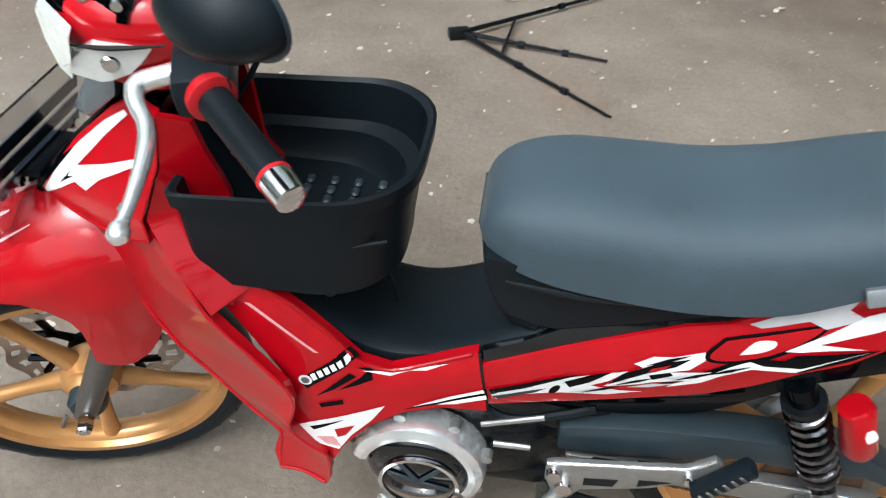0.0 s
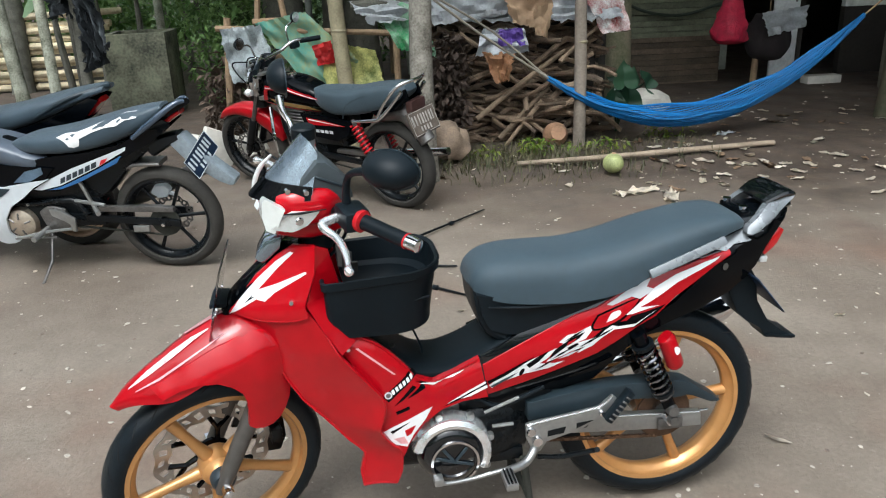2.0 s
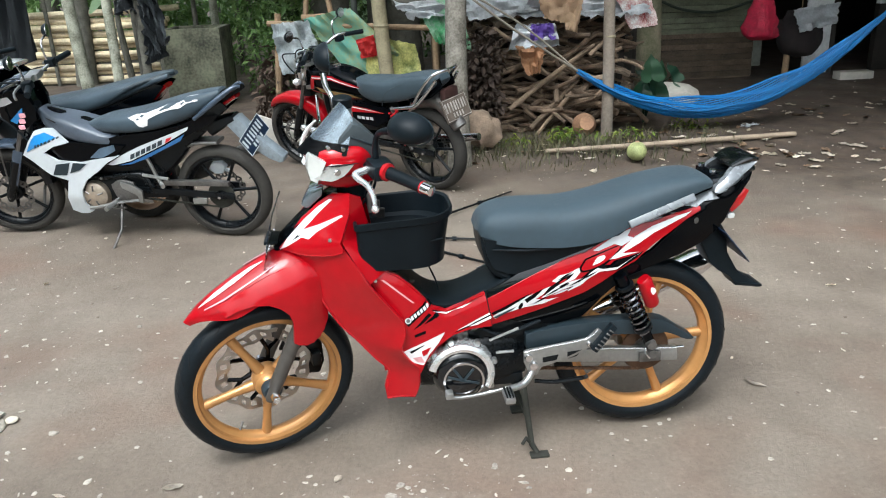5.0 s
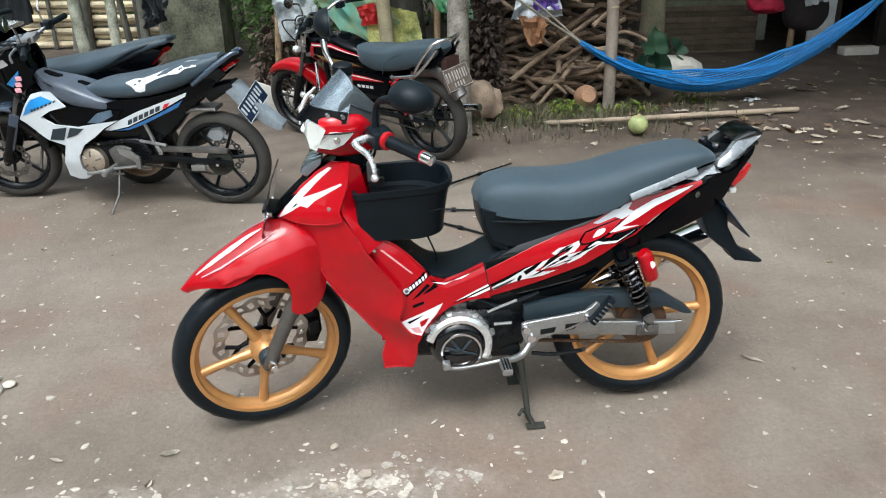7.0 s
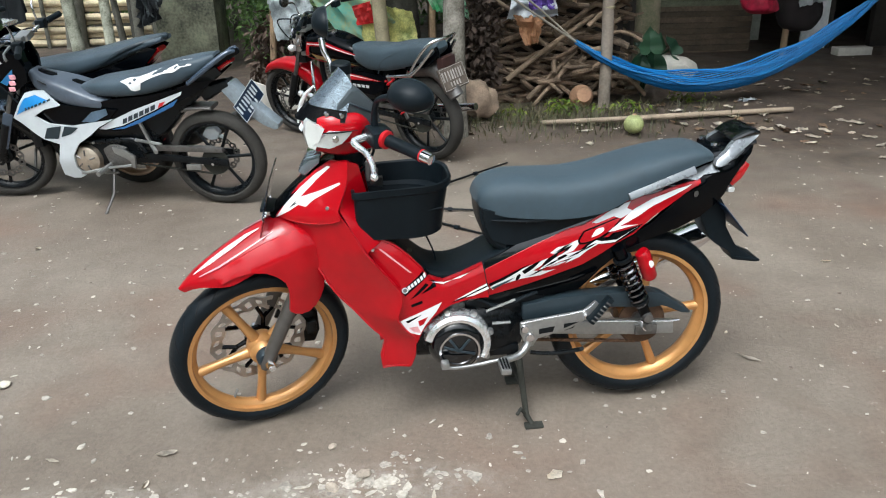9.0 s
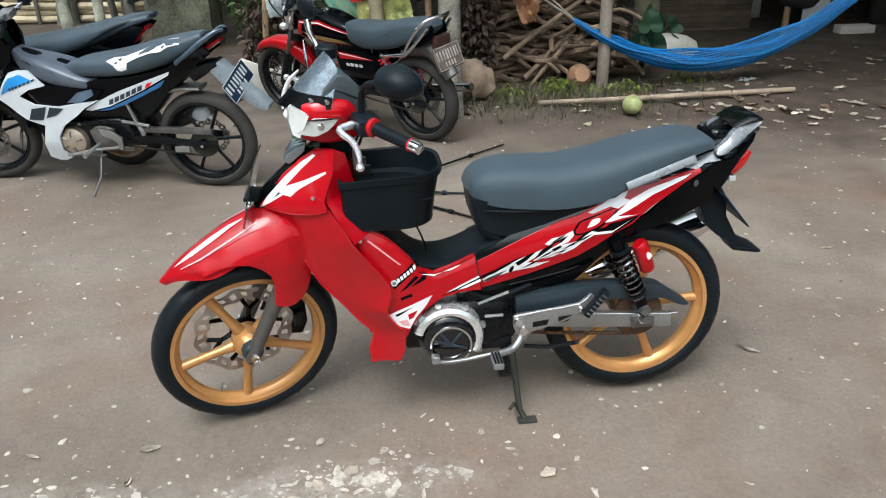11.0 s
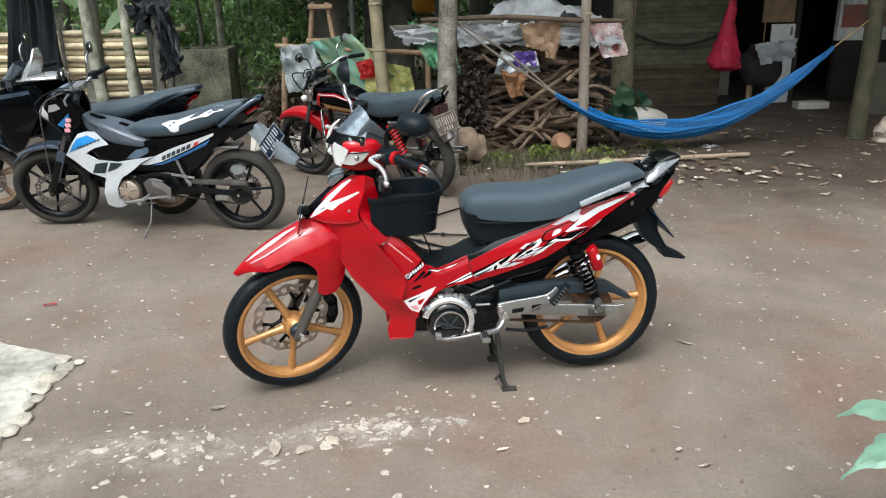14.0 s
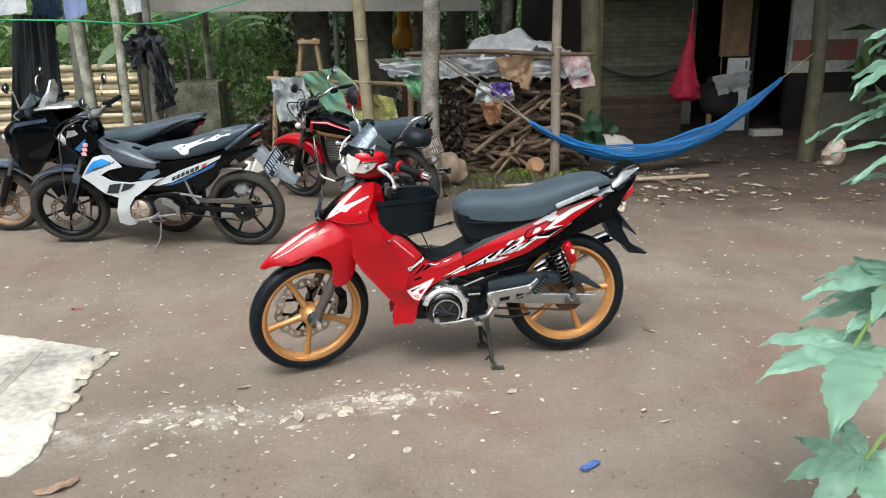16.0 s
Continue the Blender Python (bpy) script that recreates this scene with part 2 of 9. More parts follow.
def tube(pts, r, n=10, sub=0, cap=True):
    """A round bar along pts; r: one radius, or one for each point."""
    rs = [r] * len(pts) if isinstance(r, (int, float)) else list(r)
    rows = [(*p, q) for p, q in zip(pts, rs)]
    if sub:
        rows = smooth_path(rows, sub)
    ps = [Vector(p[:3]) for p in rows]
    loops, side = [], None
    for i, p in enumerate(ps):
        d = (ps[min(i + 1, len(ps) - 1)] - ps[max(i - 1, 0)]).normalized()
        if side is None:
            side = d.orthogonal().normalized()
        side = (side - d * side.dot(d)).normalized()
        up = d.cross(side)
        loops.append([p + rows[i][3] * (math.cos(a) * side + math.sin(a) * up) for a in (2 * math.pi * k / n for k in range(n))])
    return rings(loops, cap)


def loft(stations, n=20, sub=4, power=2.6, flat=1.0):
    """A rounded body along stations (x, z, half width, half height); its sections stand square to the line. flat: how full the lower half is."""
    rows = smooth_path(stations, sub)
    loops = []
    for i, (x, z, w, h) in enumerate(rows):
        a, b = rows[max(i - 1, 0)], rows[min(i + 1, len(rows) - 1)]
        d = Vector((b[0] - a[0], 0, b[1] - a[1])).normalized()
        up = Vector((-d.z, 0, d.x)) * (1 if d.x >= 0 else -1)
        loop = []
        for k in range(n):
            t = 2 * math.pi * k / n
            c, s = math.cos(t), math.sin(t)
            u = math.copysign(abs(c) ** (2 / power), c) * w
            v = math.copysign(abs(s) ** (2 / power), s) * h
            if s < 0:
                v *= flat
            loop.append(Vector((x, 0, z)) + Vector((0, u, 0)) + up * v)
        loops.append(loop)
    return rings(loops)


def lathe(profile, n=48, start=0.0, end=2 * math.pi, closed_profile=True):
    """A turned body about the y axis from (radius, y) points."""
    full = abs(end - start - 2 * math.pi) < 1e-6
    loops = [[(r * math.cos(a), y, r * math.sin(a)) for r, y in profile] for a in (start + (end - start) * k / n for k in range(n if full else n + 1))]
    bm = bmesh.new()
    vs = [[bm.verts.new(p) for p in loop] for loop in loops]
    m = len(profile)
    pairs = list(zip(vs, vs[1:])) + ([(vs[-1], vs[0])] if full else [])
    for a, b in pairs:
        for i in range(m if closed_profile else m - 1):
            j = (i + 1) % m
            bm.faces.new((a[i], a[j], b[j], b[i]))
    if not full and closed_profile:
        bm.faces.new(vs[0][::-1])
        bm.faces.new(vs[-1])
    bmesh.ops.remove_doubles(bm, verts=bm.verts, dist=1e-5)
    bmesh.ops.recalc_face_normals(bm, faces=bm.faces)
    return bm


def box(x0, x1, y0, y1, z0, z1, bevel=0.0, seg=2):
    bm = bmesh.new()
    bmesh.ops.create_cube(bm, size=1)
    bmesh.ops.scale(bm, vec=(x1 - x0, y1 - y0, z1 - z0), verts=bm.verts)
    bmesh.ops.translate(bm, vec=((x0 + x1) / 2, (y0 + y1) / 2, (z0 + z1) / 2), verts=bm.verts)
    if bevel:
        bmesh.ops.bevel(bm, geom=bm.edges, offset=bevel, segments=seg, affect="EDGES", profile=0.6)
    return bm


def plate(outline, y0, y1, bevel=0.0, holes=()):
    """A flat plate from an outline in (x, z), between two y."""
    bm = skin(outline, lambda x, z: y0, 1.0, holes=holes)
    res = bmesh.ops.extrude_face_region(bm, geom=bm.faces[:])
    bmesh.ops.translate(bm, vec=(0, y1 - y0, 0), verts=[v for v in res["geom"] if isinstance(v, bmesh.types.BMVert)])
    bmesh.ops.recalc_face_normals(bm, faces=bm.faces)
    if bevel:
        edges = [e for e in bm.edges if len(e.link_faces) == 2 and e.calc_face_angle(0) > radians(50)]
        bmesh.ops.bevel(bm, geom=edges, offset=bevel, segments=2, affect="EDGES", profile=0.6)
    return bm


def skin(outline, f, step=0.02, thick=0.0, holes=()):
    """A sheet that fills an outline in (x, z), at y = f(x, z); with a thickness towards the middle plane."""
    o = [Vector((p[0], p[1])) for p in outline]
    pts, edges = [], []
    for ring in (o, *[[Vector(p) for p in h] for h in holes]):
        first = len(pts)
        for a, b in zip(ring, ring[1:] + ring[:1]):
            k = max(1, int((b - a).length / step)) if step < 0.5 else 1
            pts += [a + (b - a) * (i / k) for i in range(k)]
        edges += [(i, i + 1) for i in range(first, len(pts) - 1)] + [(len(pts) - 1, first)]
    if step < 0.5:
        lo = [min(p[i] for p in o) for i in (0, 1)]
        hi = [max(p[i] for p in o) for i in (0, 1)]
        x = lo[0]
        row = 0
        while x < hi[0]:
            z = lo[1] + (step / 2 if row % 2 else 0)
            while z < hi[1]:
                pts.append(Vector((x, z)))
                z += step
            x += step
            row += 1
    v, _, faces, *_ = delaunay_2d_cdt(pts, edges, [], 2 if holes else 1, 1e-5)
    bm = bmesh.new()
    vs = [bm.verts.new((p[0], f(p[0], p[1]), p[1])) for p in v]
    for face in faces:
        bm.faces.new([vs[i] for i in face])
    loose = [w for w in bm.verts if not w.link_faces]
    bmesh.ops.delete(bm, geom=loose, context="VERTS")
    bmesh.ops.recalc_face_normals(bm, faces=bm.faces)
    if thick:
        res = bmesh.ops.extrude_face_region(bm, geom=bm.faces[:])
        for w in res["geom"]:
            if isinstance(w, bmesh.types.BMVert):
                w.co.y += thick if w.co.y < 0 else -thick
        bmesh.ops.recalc_face_normals(bm, faces=bm.faces)
    return bm


def mirror_y(bm):
    bmesh.ops.scale(bm, vec=(1, -1, 1), verts=bm.verts)
    bmesh.ops.reverse_faces(bm, faces=bm.faces)
    return bm


def ramp_at(x, xs, ys):
    return float(np.interp(x, xs, ys))


def soft_step(t):
    t = min(1.0, max(0.0, t))
    return t * t * (3 - 2 * t)


def rod(a, b, r, n=8):
    return tube([a, b], r, n)


def bolt(x, y, z, r=0.008, h=0.006):
    bm = bmesh.new()
    bmesh.ops.create_cone(bm, segments=10, radius1=r, radius2=r * 0.85, depth=h, cap_ends=True)
    return moved(bm, Matrix.Translation((x, y, z)) @ Matrix.Rotation(radians(90), 4, "X"))


# ---- ground ----
def ground_height(x, y):
    v = Vector((x, y, 0))
    h = 0.008 * noise.noise(v * 0.9) + 0.004 * noise.noise(v * 4.5) + 0.0015 * noise.noise(v * 19)
    bank = soft_step((y - 3.35) / 0.5) * 0.05 * soft_step((x + 0.2) / 0.6)
    return h + bank


def axis_lines(lo, hi, step, far):
    mid = list(np.arange(lo, hi, step))
    out, gap, p = [], step, hi
    while p < far:
        out.append(p)
        gap *= 1.35
        p += gap
    neg, gap, p = [], step, lo
    while p > -far:
        gap *= 1.35
        p -= gap
        neg.append(p)
    return neg[::-1] + mid + out


def build_ground():
    xs, ys = axis_lines(-4.0, 5.5, 0.045, 400), axis_lines(-2.5, 6.0, 0.045, 400)
    verts = [(x, y, ground_height(x, y) if abs(x) < 30 and abs(y) < 30 else 0.0) for y in ys for x in xs]
    w = len(xs)
    faces = [(j * w + i, j * w + i + 1, (j + 1) * w + i + 1, (j + 1) * w + i) for j in range(len(ys) - 1) for i in range(w - 1)]
    me = bpy.data.meshes.new("ground")
    me.from_pydata(verts, [], faces)
    me.polygons.foreach_set("use_smooth", [True] * len(faces))
    m = bpy.data.materials.new("packed_earth")
    m.use_nodes = True
    n, l = m.node_tree.nodes, m.node_tree.links
    b = n["Principled BSDF"]
    co = n.new("ShaderNodeTexCoord")

    def tex(scale, detail=6, rough=0.6):
        t = n.new("ShaderNodeTexNoise")
        t.inputs["Scale"].default_value, t.inputs["Detail"].default_value, t.inputs["Roughness"].default_value = scale, detail, rough
        l.new(co.outputs["Object"], t.inputs["Vector"])
        return t

    def ramp(src, stops):
        r = n.new("ShaderNodeValToRGB")
        e = r.color_ramp.elements
        e[0].position, e[0].color = stops[0][0], (*stops[0][1], 1)
        e[1].position, e[1].color = stops[-1][0], (*stops[-1][1], 1)
        for pos, c in stops[1:-1]:
            e.new(pos).color = (*c, 1)
        l.new(src, r.inputs[0])
        return r

    def blend(a, c, fac, kind="MIX"):
        x = n.new("ShaderNodeMix")
        x.data_type, x.blend_type = "RGBA", kind
        if isinstance(fac, float):
            x.inputs[0].default_value = fac
        else:
            l.new(fac, x.inputs[0])
        l.new(a, x.inputs[6])
        l.new(c, x.inputs[7])
        return x.outputs[2]

    earth = ramp(tex(0.7).outputs[0], [(0.35, (0.137, 0.109, 0.084)), (0.52, (0.184, 0.152, 0.121)), (0.68, (0.219, 0.185, 0.149))])
    rusty = ramp(tex(1.6).outputs[0], [(0.3, (0.160, 0.103, 0.075)), (0.7, (0.190, 0.141, 0.108))])
    patch = ramp(tex(0.9, 3).outputs[0], [(0.52, (0, 0, 0)), (0.68, (1, 1, 1))])
    col = blend(earth.outputs[0], rusty.outputs[0], patch.outputs[0])
    grain = ramp(tex(60, 8, 0.7).outputs[0], [(0.3, (0.72, 0.72, 0.72)), (0.75, (1.2, 1.2, 1.2))])
    col = blend(col, grain.outputs[0], 0.7, "MULTIPLY")
    mott = ramp(tex(4.2, 7, 0.68).outputs[0], [(0.34, (0.74, 0.72, 0.70)), (0.5, (1.0, 1.0, 1.0)), (0.68, (1.18, 1.19, 1.2))])
    col = blend(col, mott.outputs[0], 0.5, "MULTIPLY")
    pale = ramp(tex(26, 6, 0.75).outputs[0], [(0.60, (0, 0, 0)), (0.70, (1, 1, 1))])
    palec = n.new("ShaderNodeRGB")
    palec.outputs[0].default_value = (0.34, 0.29, 0.24, 1)
    fade = n.new("ShaderNodeMath")
    fade.operation = "MULTIPLY"
    l.new(pale.outputs[0], fade.inputs[0])
    where = ramp(tex(1.1, 4).outputs[0], [(0.46, (0, 0, 0)), (0.66, (0.75, 0.75, 0.75))])
    l.new(where.outputs[0], fade.inputs[1])
    col = blend(col, palec.outputs[0], fade.outputs[0])
    smear = ramp(tex(11, 8, 0.75).outputs[0], [(0.42, (0, 0, 0)), (0.58, (1, 1, 1))])
    spread = None
    for px_, py_, wide, deep in ((-1.02, -0.46, 0.42, 0.14), (-0.30, -0.41, 0.46, 0.11), (-1.5, -0.55, 0.30, 0.20)):
        gap = n.new("ShaderNodeVectorMath")
        gap.operation = "MULTIPLY_ADD"
        l.new(co.outputs["Object"], gap.inputs[0])
        gap.inputs[1].default_value, gap.inputs[2].default_value = (1 / wide, 1 / deep, 0), (-px_ / wide, -py_ / deep, 0)
        size = n.new("ShaderNodeVectorMath")
        size.operation = "LENGTH"
        l.new(gap.outputs[0], size.inputs[0])
        near = n.new("ShaderNodeMapRange")
        near.inputs[1].default_value, near.inputs[2].default_value, near.inputs[3].default_value, near.inputs[4].default_value = 0.2, 1.15, 0.75, 0.0
        l.new(size.outputs["Value"], near.inputs[0])
        if spread is None:
            spread = near.outputs[0]
        else:
            both_ = n.new("ShaderNodeMath")
            both_.operation = "MAXIMUM"
            l.new(spread, both_.inputs[0])
            l.new(near.outputs[0], both_.inputs[1])
            spread = both_.outputs[0]
    stain = n.new("ShaderNodeMath")
    stain.operation = "MULTIPLY"
    l.new(smear.outputs[0], stain.inputs[0])
    l.new(spread, stain.inputs[1])
    cement = n.new("ShaderNodeRGB")
    cement.outputs[0].default_value = (0.34, 0.315, 0.275, 1)
    col = blend(col, cement.outputs[0], stain.outputs[0])
    # darker leaf-strewn soil towards trees and house, some of their shade put into it
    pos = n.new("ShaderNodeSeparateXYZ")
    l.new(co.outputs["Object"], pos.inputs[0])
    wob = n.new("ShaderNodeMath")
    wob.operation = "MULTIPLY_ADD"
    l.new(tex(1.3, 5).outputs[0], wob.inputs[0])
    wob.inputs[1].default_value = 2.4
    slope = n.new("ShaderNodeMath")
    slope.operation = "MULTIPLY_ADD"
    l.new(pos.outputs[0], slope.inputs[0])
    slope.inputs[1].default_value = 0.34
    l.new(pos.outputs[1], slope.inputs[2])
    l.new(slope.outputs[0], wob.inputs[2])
    shade_mask = n.new("ShaderNodeMapRange")
    shade_mask.inputs[1].default_value, shade_mask.inputs[2].default_value = 3.5, 5.3
    l.new(wob.outputs[0], shade_mask.inputs[0])
    shaded_soil = ramp(tex(5.5, 8, 0.7).outputs[0], [(0.35, (0.040, 0.030, 0.024)), (0.6, (0.080, 0.057, 0.041)), (0.75, (0.13, 0.098, 0.071))])
    col = blend(col, shaded_soil.outputs[0], shade_mask.outputs[0])
    l.new(col, b.inputs["Base Color"])
    rr = ramp(tex(2.2, 5).outputs[0], [(0.35, (0.62, 0.62, 0.62)), (0.65, (0.9, 0.9, 0.9))])
    l.new(rr.outputs[0], b.inputs["Roughness"])
    b1 = n.new("ShaderNodeBump")
    b1.inputs["Strength"].default_value, b1.inputs["Distance"].default_value = 0.55, 0.012
    l.new(tex(38, 9, 0.72).outputs[0], b1.inputs["Height"])
    l.new(b1.outputs[0], b.inputs["Normal"])
    me.materials.append(m)
    return tagged(new("ground", me), "packed brown bare earth of a village yard", "ground", kind="structure")


ground = build_ground()
# ---- parts shared by the motorcycles ----
def wheel(parent, x, y, z, r, half, r_rim, spokes, tyre_mat, rim_mat, m=None, turn=0.0, spoke_r=(0.017, 0.012), twin=False, depth=0.026, name="wheel", groove=True, valve=None):
    """Hub with tyre, rim, spokes and valve as its parts."""
    at = Matrix.Translation((x, y, z)) if m is None else m @ Matrix.Translation((x, y, z))
    hub = part(name, lathe([(0.0, -0.045), (0.030, -0.045), (0.034, -0.036), (0.045, -0.03), (0.050, -0.01), (0.050, 0.01), (0.045, 0.03), (0.034, 0.036), (0.030, 0.045), (0.0, 0.045)], 28), rim_mat, parent, m=at)
    # tyre: round crown, side walls, bead
    mid, cr = r - half * 0.86, half
    prof = []
    for k in range(15):
        a = radians(-100 + 200 * k / 14)
        prof.append((mid + cr * 0.86 * math.cos(a), cr * math.sin(a) * (1.0 if abs(math.sin(a)) < 0.9 else 0.97)))
    prof += [(r_rim - 0.004, half * 0.72), (r_rim - 0.004, -half * 0.72)]
    part("tyre", lathe(prof, 72), tyre_mat, hub)
    if groove:
        cuts = []
        for k in range(26):
            for s in (-1, 1):
                a0 = 2 * math.pi * (k + (0.5 if s > 0 else 0)) / 26
                pts = []
                for q in range(5):
                    u = radians(14 + 13 * q) * s
                    rr = mid + (cr * 0.86 - 0.0014) * math.cos(u)
                    aa = a0 + 0.05 * q
                    pts.append((rr * math.cos(aa), cr * 1.0005 * math.sin(u), rr * math.sin(aa)))
                cuts.append(tube(pts, [0.0008, 0.0019, 0.0022, 0.0019, 0.0006], 4))
        part("tread_groove", join(*cuts), GROOVE, hub)
    # rim: outer lips, dropped well
    lip, well = r_rim, r_rim - depth
    w = half * 0.80
    rim = [(lip, -w), (lip, -w + 0.004), (lip - 0.008, -w + 0.006), (lip - 0.010, -w * 0.45), (well + 0.006, -w * 0.3), (well + 0.006, w * 0.3), (lip - 0.010, w * 0.45), (lip - 0.008, w - 0.006), (lip, w - 0.004), (lip, w), (lip - 0.012, w), (lip - 0.016, w * 0.62), (well, w * 0.42), (well - 0.004, w * 0.2), (well - 0.004, -w * 0.2), (well, -w * 0.42), (lip - 0.016, -w * 0.62), (lip - 0.012, -w)]
    part("rim", lathe(rim, 72), rim_mat, hub)
    for k in range(spokes):
        base = turn + 2 * math.pi * k / spokes
        for d in ((-0.11, 0.11) if twin else (0.0,)):
            a0, a1 = base + d * 1.2, base + d * 0.9
            c0, c1 = (0.028 * math.cos(a0), 0, 0.028 * math.sin(a0)), (well * math.cos(a1), 0, well * math.sin(a1))
            mid_p = tuple((p + q) / 2 for p, q in zip(c0, c1))
            part("spoke", tube([c0, mid_p, c1], [spoke_r[0], spoke_r[1], spoke_r[1] * 1.25], 10, 3), rim_mat, hub)
    a = turn + 0.35 if valve is None else radians(valve)
    va, vb = Vector((math.cos(a), 0, math.sin(a))), Vector((math.cos(a), -0.45, math.sin(a)))
    part("valve", rod(va * (well - 0.002), va * (well - 0.002) - vb * 0.026, 0.0042), STEEL, hub)
    return hub


SATIN = mat("satin_alloy", (0.82, 0.83, 0.84), 0.22, 0.8, var=0.06)
# silver of the seat trim, also used for sky gloss on black parts
SILVERGLOSS = mat("silver_trim_and_sky_gloss", (0.19, 0.205, 0.22), 0.28, 0.35, var=0.10, scale=8, coat=0.5)
GRIME = mat("grimy_steel", (0.035, 0.036, 0.030), 0.7, 0.3, var=0.4, scale=12, bump=0.2)
GROOVE = mat("groove_black", (0.004, 0.004, 0.005), 0.8, var=0.1)


def wave_disc(r0, r1, y, t, waves=12):
    """A wavy brake disc with slots through it."""
    n, bm = 144, bmesh.new()
    radii = [0.0, 0.28, 0.72, 1.0]
    grid = []
    for k in range(n):
        a = 2 * math.pi * k / n
        out = r1 + 0.0045 * math.cos(waves * a)
        inn = r0 + 0.004 * math.cos(waves * a + 1.2)
        grid.append([(inn + (out - inn) * q, a + 0.10 * q) for q in radii])
    top = [[bm.verts.new((r * math.cos(a), y, r * math.sin(a))) for r, a in row] for row in grid]
    faces = []
    for k in range(n):
        b = top[(k + 1) % n]
        for q in range(3):
            if q == 1 and k % 6 in (1, 2, 3):
                continue
            faces.append(bm.faces.new((top[k][q], top[k][q + 1], b[q + 1], b[q])))
    res = bmesh.ops.extrude_face_region(bm, geom=faces)
    bmesh.ops.translate(bm, vec=(0, t, 0), verts=[v for v in res["geom"] if isinstance(v, bmesh.types.BMVert)])
    bmesh.ops.recalc_face_normals(bm, faces=bm.faces)
    return bm


def spring(a, b, r, wire, turns, n=6):
    a, b = Vector(a), Vector(b)
    d = (b - a).normalized()
    s = d.orthogonal().normalized()
    u = d.cross(s)
    k = turns * 12
    pts = [a + (b - a) * (i / k) + r * (math.cos(2 * math.pi * i / 12) * s + math.sin(2 * math.pi * i / 12) * u) for i in range(k + 1)]
    return tube(pts, wire, n)


def chain_run(a, b, n):
    """Links of a chain between two points in a plane of one y."""
    a, b = Vector(a), Vector(b)
    out = []
    for k in range(n):
        p = a + (b - a) * ((k + 0.5) / n)
        h = 0.0045 if k % 2 else 0.0055
        w = 0.006 if k % 2 else 0.004
        l = (b - a).length / n * 0.58
        out.append(moved(box(-l, l, -w, w, -h, h, 0.002, 1), Matrix.Translation(p) @ Matrix.Rotation(-math.atan2(b.z - a.z, b.x - a.x), 4, "Y")))
    return join(*out)


# ---- the red motorcycle ----
def red_motorcycle():
    root = thing("motorcycle", "red and black underbone motorcycle with gold wheels on its centre stand", "motorcycle", Matrix.Translation((0.62, 0, 0)) @ Matrix.Rotation(radians(2.78), 4, "Z") @ Matrix.Translation((-0.62, 0, 0)))
    A, d = Vector((-0.25, 0, 0.93)), Vector((0.438, 0, 0.899)).normalized()
    ST = Matrix.Translation(A) @ Matrix.Rotation(radians(STEER_DEG), 4, d) @ Matrix.Translation(-A)

    def both(name, make, material, label="", m=None):
        part(name, make(), material, root, label, m)
        part(name, mirror_y(make()), material, root, label, m)

    # wheels
    fw = wheel(root, -0.576, 0, 0.281, 0.278, 0.038, 0.230, 5, RUBBER, GOLD, ST, turn=radians(47), spoke_r=(0.021, 0.0135), valve=238)
    part("brake_disc", wave_disc(0.110, 0.150, 0.050, 0.004), DISC, fw, "wavy steel brake disc")
    arms = [tube([(0.03 * math.cos(a), 0.052, 0.03 * math.sin(a)), (0.075 * math.cos(a + 0.25), 0.052, 0.075 * math.sin(a + 0.25)), (0.116 * math.cos(a + s), 0.052, 0.116 * math.sin(a + s))], [0.0085, 0.0068, 0.0070], 6) for a in (2 * math.pi * k / 6 for k in range(6)) for s in (0.05, 0.5)]
    part("disc_carrier", lathe([(0.022, 0.047), (0.045, 0.047), (0.045, 0.057), (0.022, 0.057)], 32), GLOSS, fw, "black star-shaped disc carrier")
    for b in arms:
        part("carrier_arm", b, GLOSS, fw)
    part("speed_sensor", lathe([(0.0, -0.075), (0.026, -0.075), (0.032, -0.066), (0.032, -0.046), (0.0, -0.046)], 24), GUARD, fw, "dark grey hub cap")
    rw = wheel(root, 0.615, 0, 0.3025, 0.287, 0.045, 0.232, 5, RUBBER, GOLD, turn=radians(75), spoke_r=(0.020, 0.0135), valve=2)
    part("brake_drum", lathe([(0.0, 0.03), (0.062, 0.03), (0.066, 0.05), (0.062, 0.062), (0.0, 0.066)], 36), ALLOY, rw)
    part("sprocket", lathe([(0.03, -0.062), (0.075, -0.062), (0.078, -0.058), (0.075, -0.054), (0.03, -0.054)], 44), RUST, rw, "rusty rear sprocket")
    part("sprocket_hub", lathe([(0.0, -0.062), (0.04, -0.062), (0.05, -0.05), (0.056, -0.03), (0.0, -0.03)], 32), STEEL, rw)

    # fork
    fdir = d
    for s in (-1, 1):
        low = Vector((-0.576, 0.070 * s, 0.281))
        leg = part("fork_leg", tube([low - fdir * 0.035, low - fdir * 0.02, low + fdir * 0.03, low + fdir * 0.24], [0.011, 0.019, 0.021, 0.023], 18), FORKGREY, root, "grey fork lower", ST)
        part("fork_tube", rod(low + fdir * 0.24, low + fdir * 0.34, 0.017, 14), CHROME, leg)
        part("axle_nut", moved(lathe([(0.0, -0.014), (0.012, -0.014), (0.014, -0.008), (0.014, 0.012), (0.0, 0.012)], 6), Matrix.Translation(low + Vector((0, 0.034 * s, 0)))), CHROME, leg)
        part("axle_stub", rod(low - Vector((0, 0.05, 0)), low + Vector((0, 0.05, 0)), 0.007), CHROME, leg)
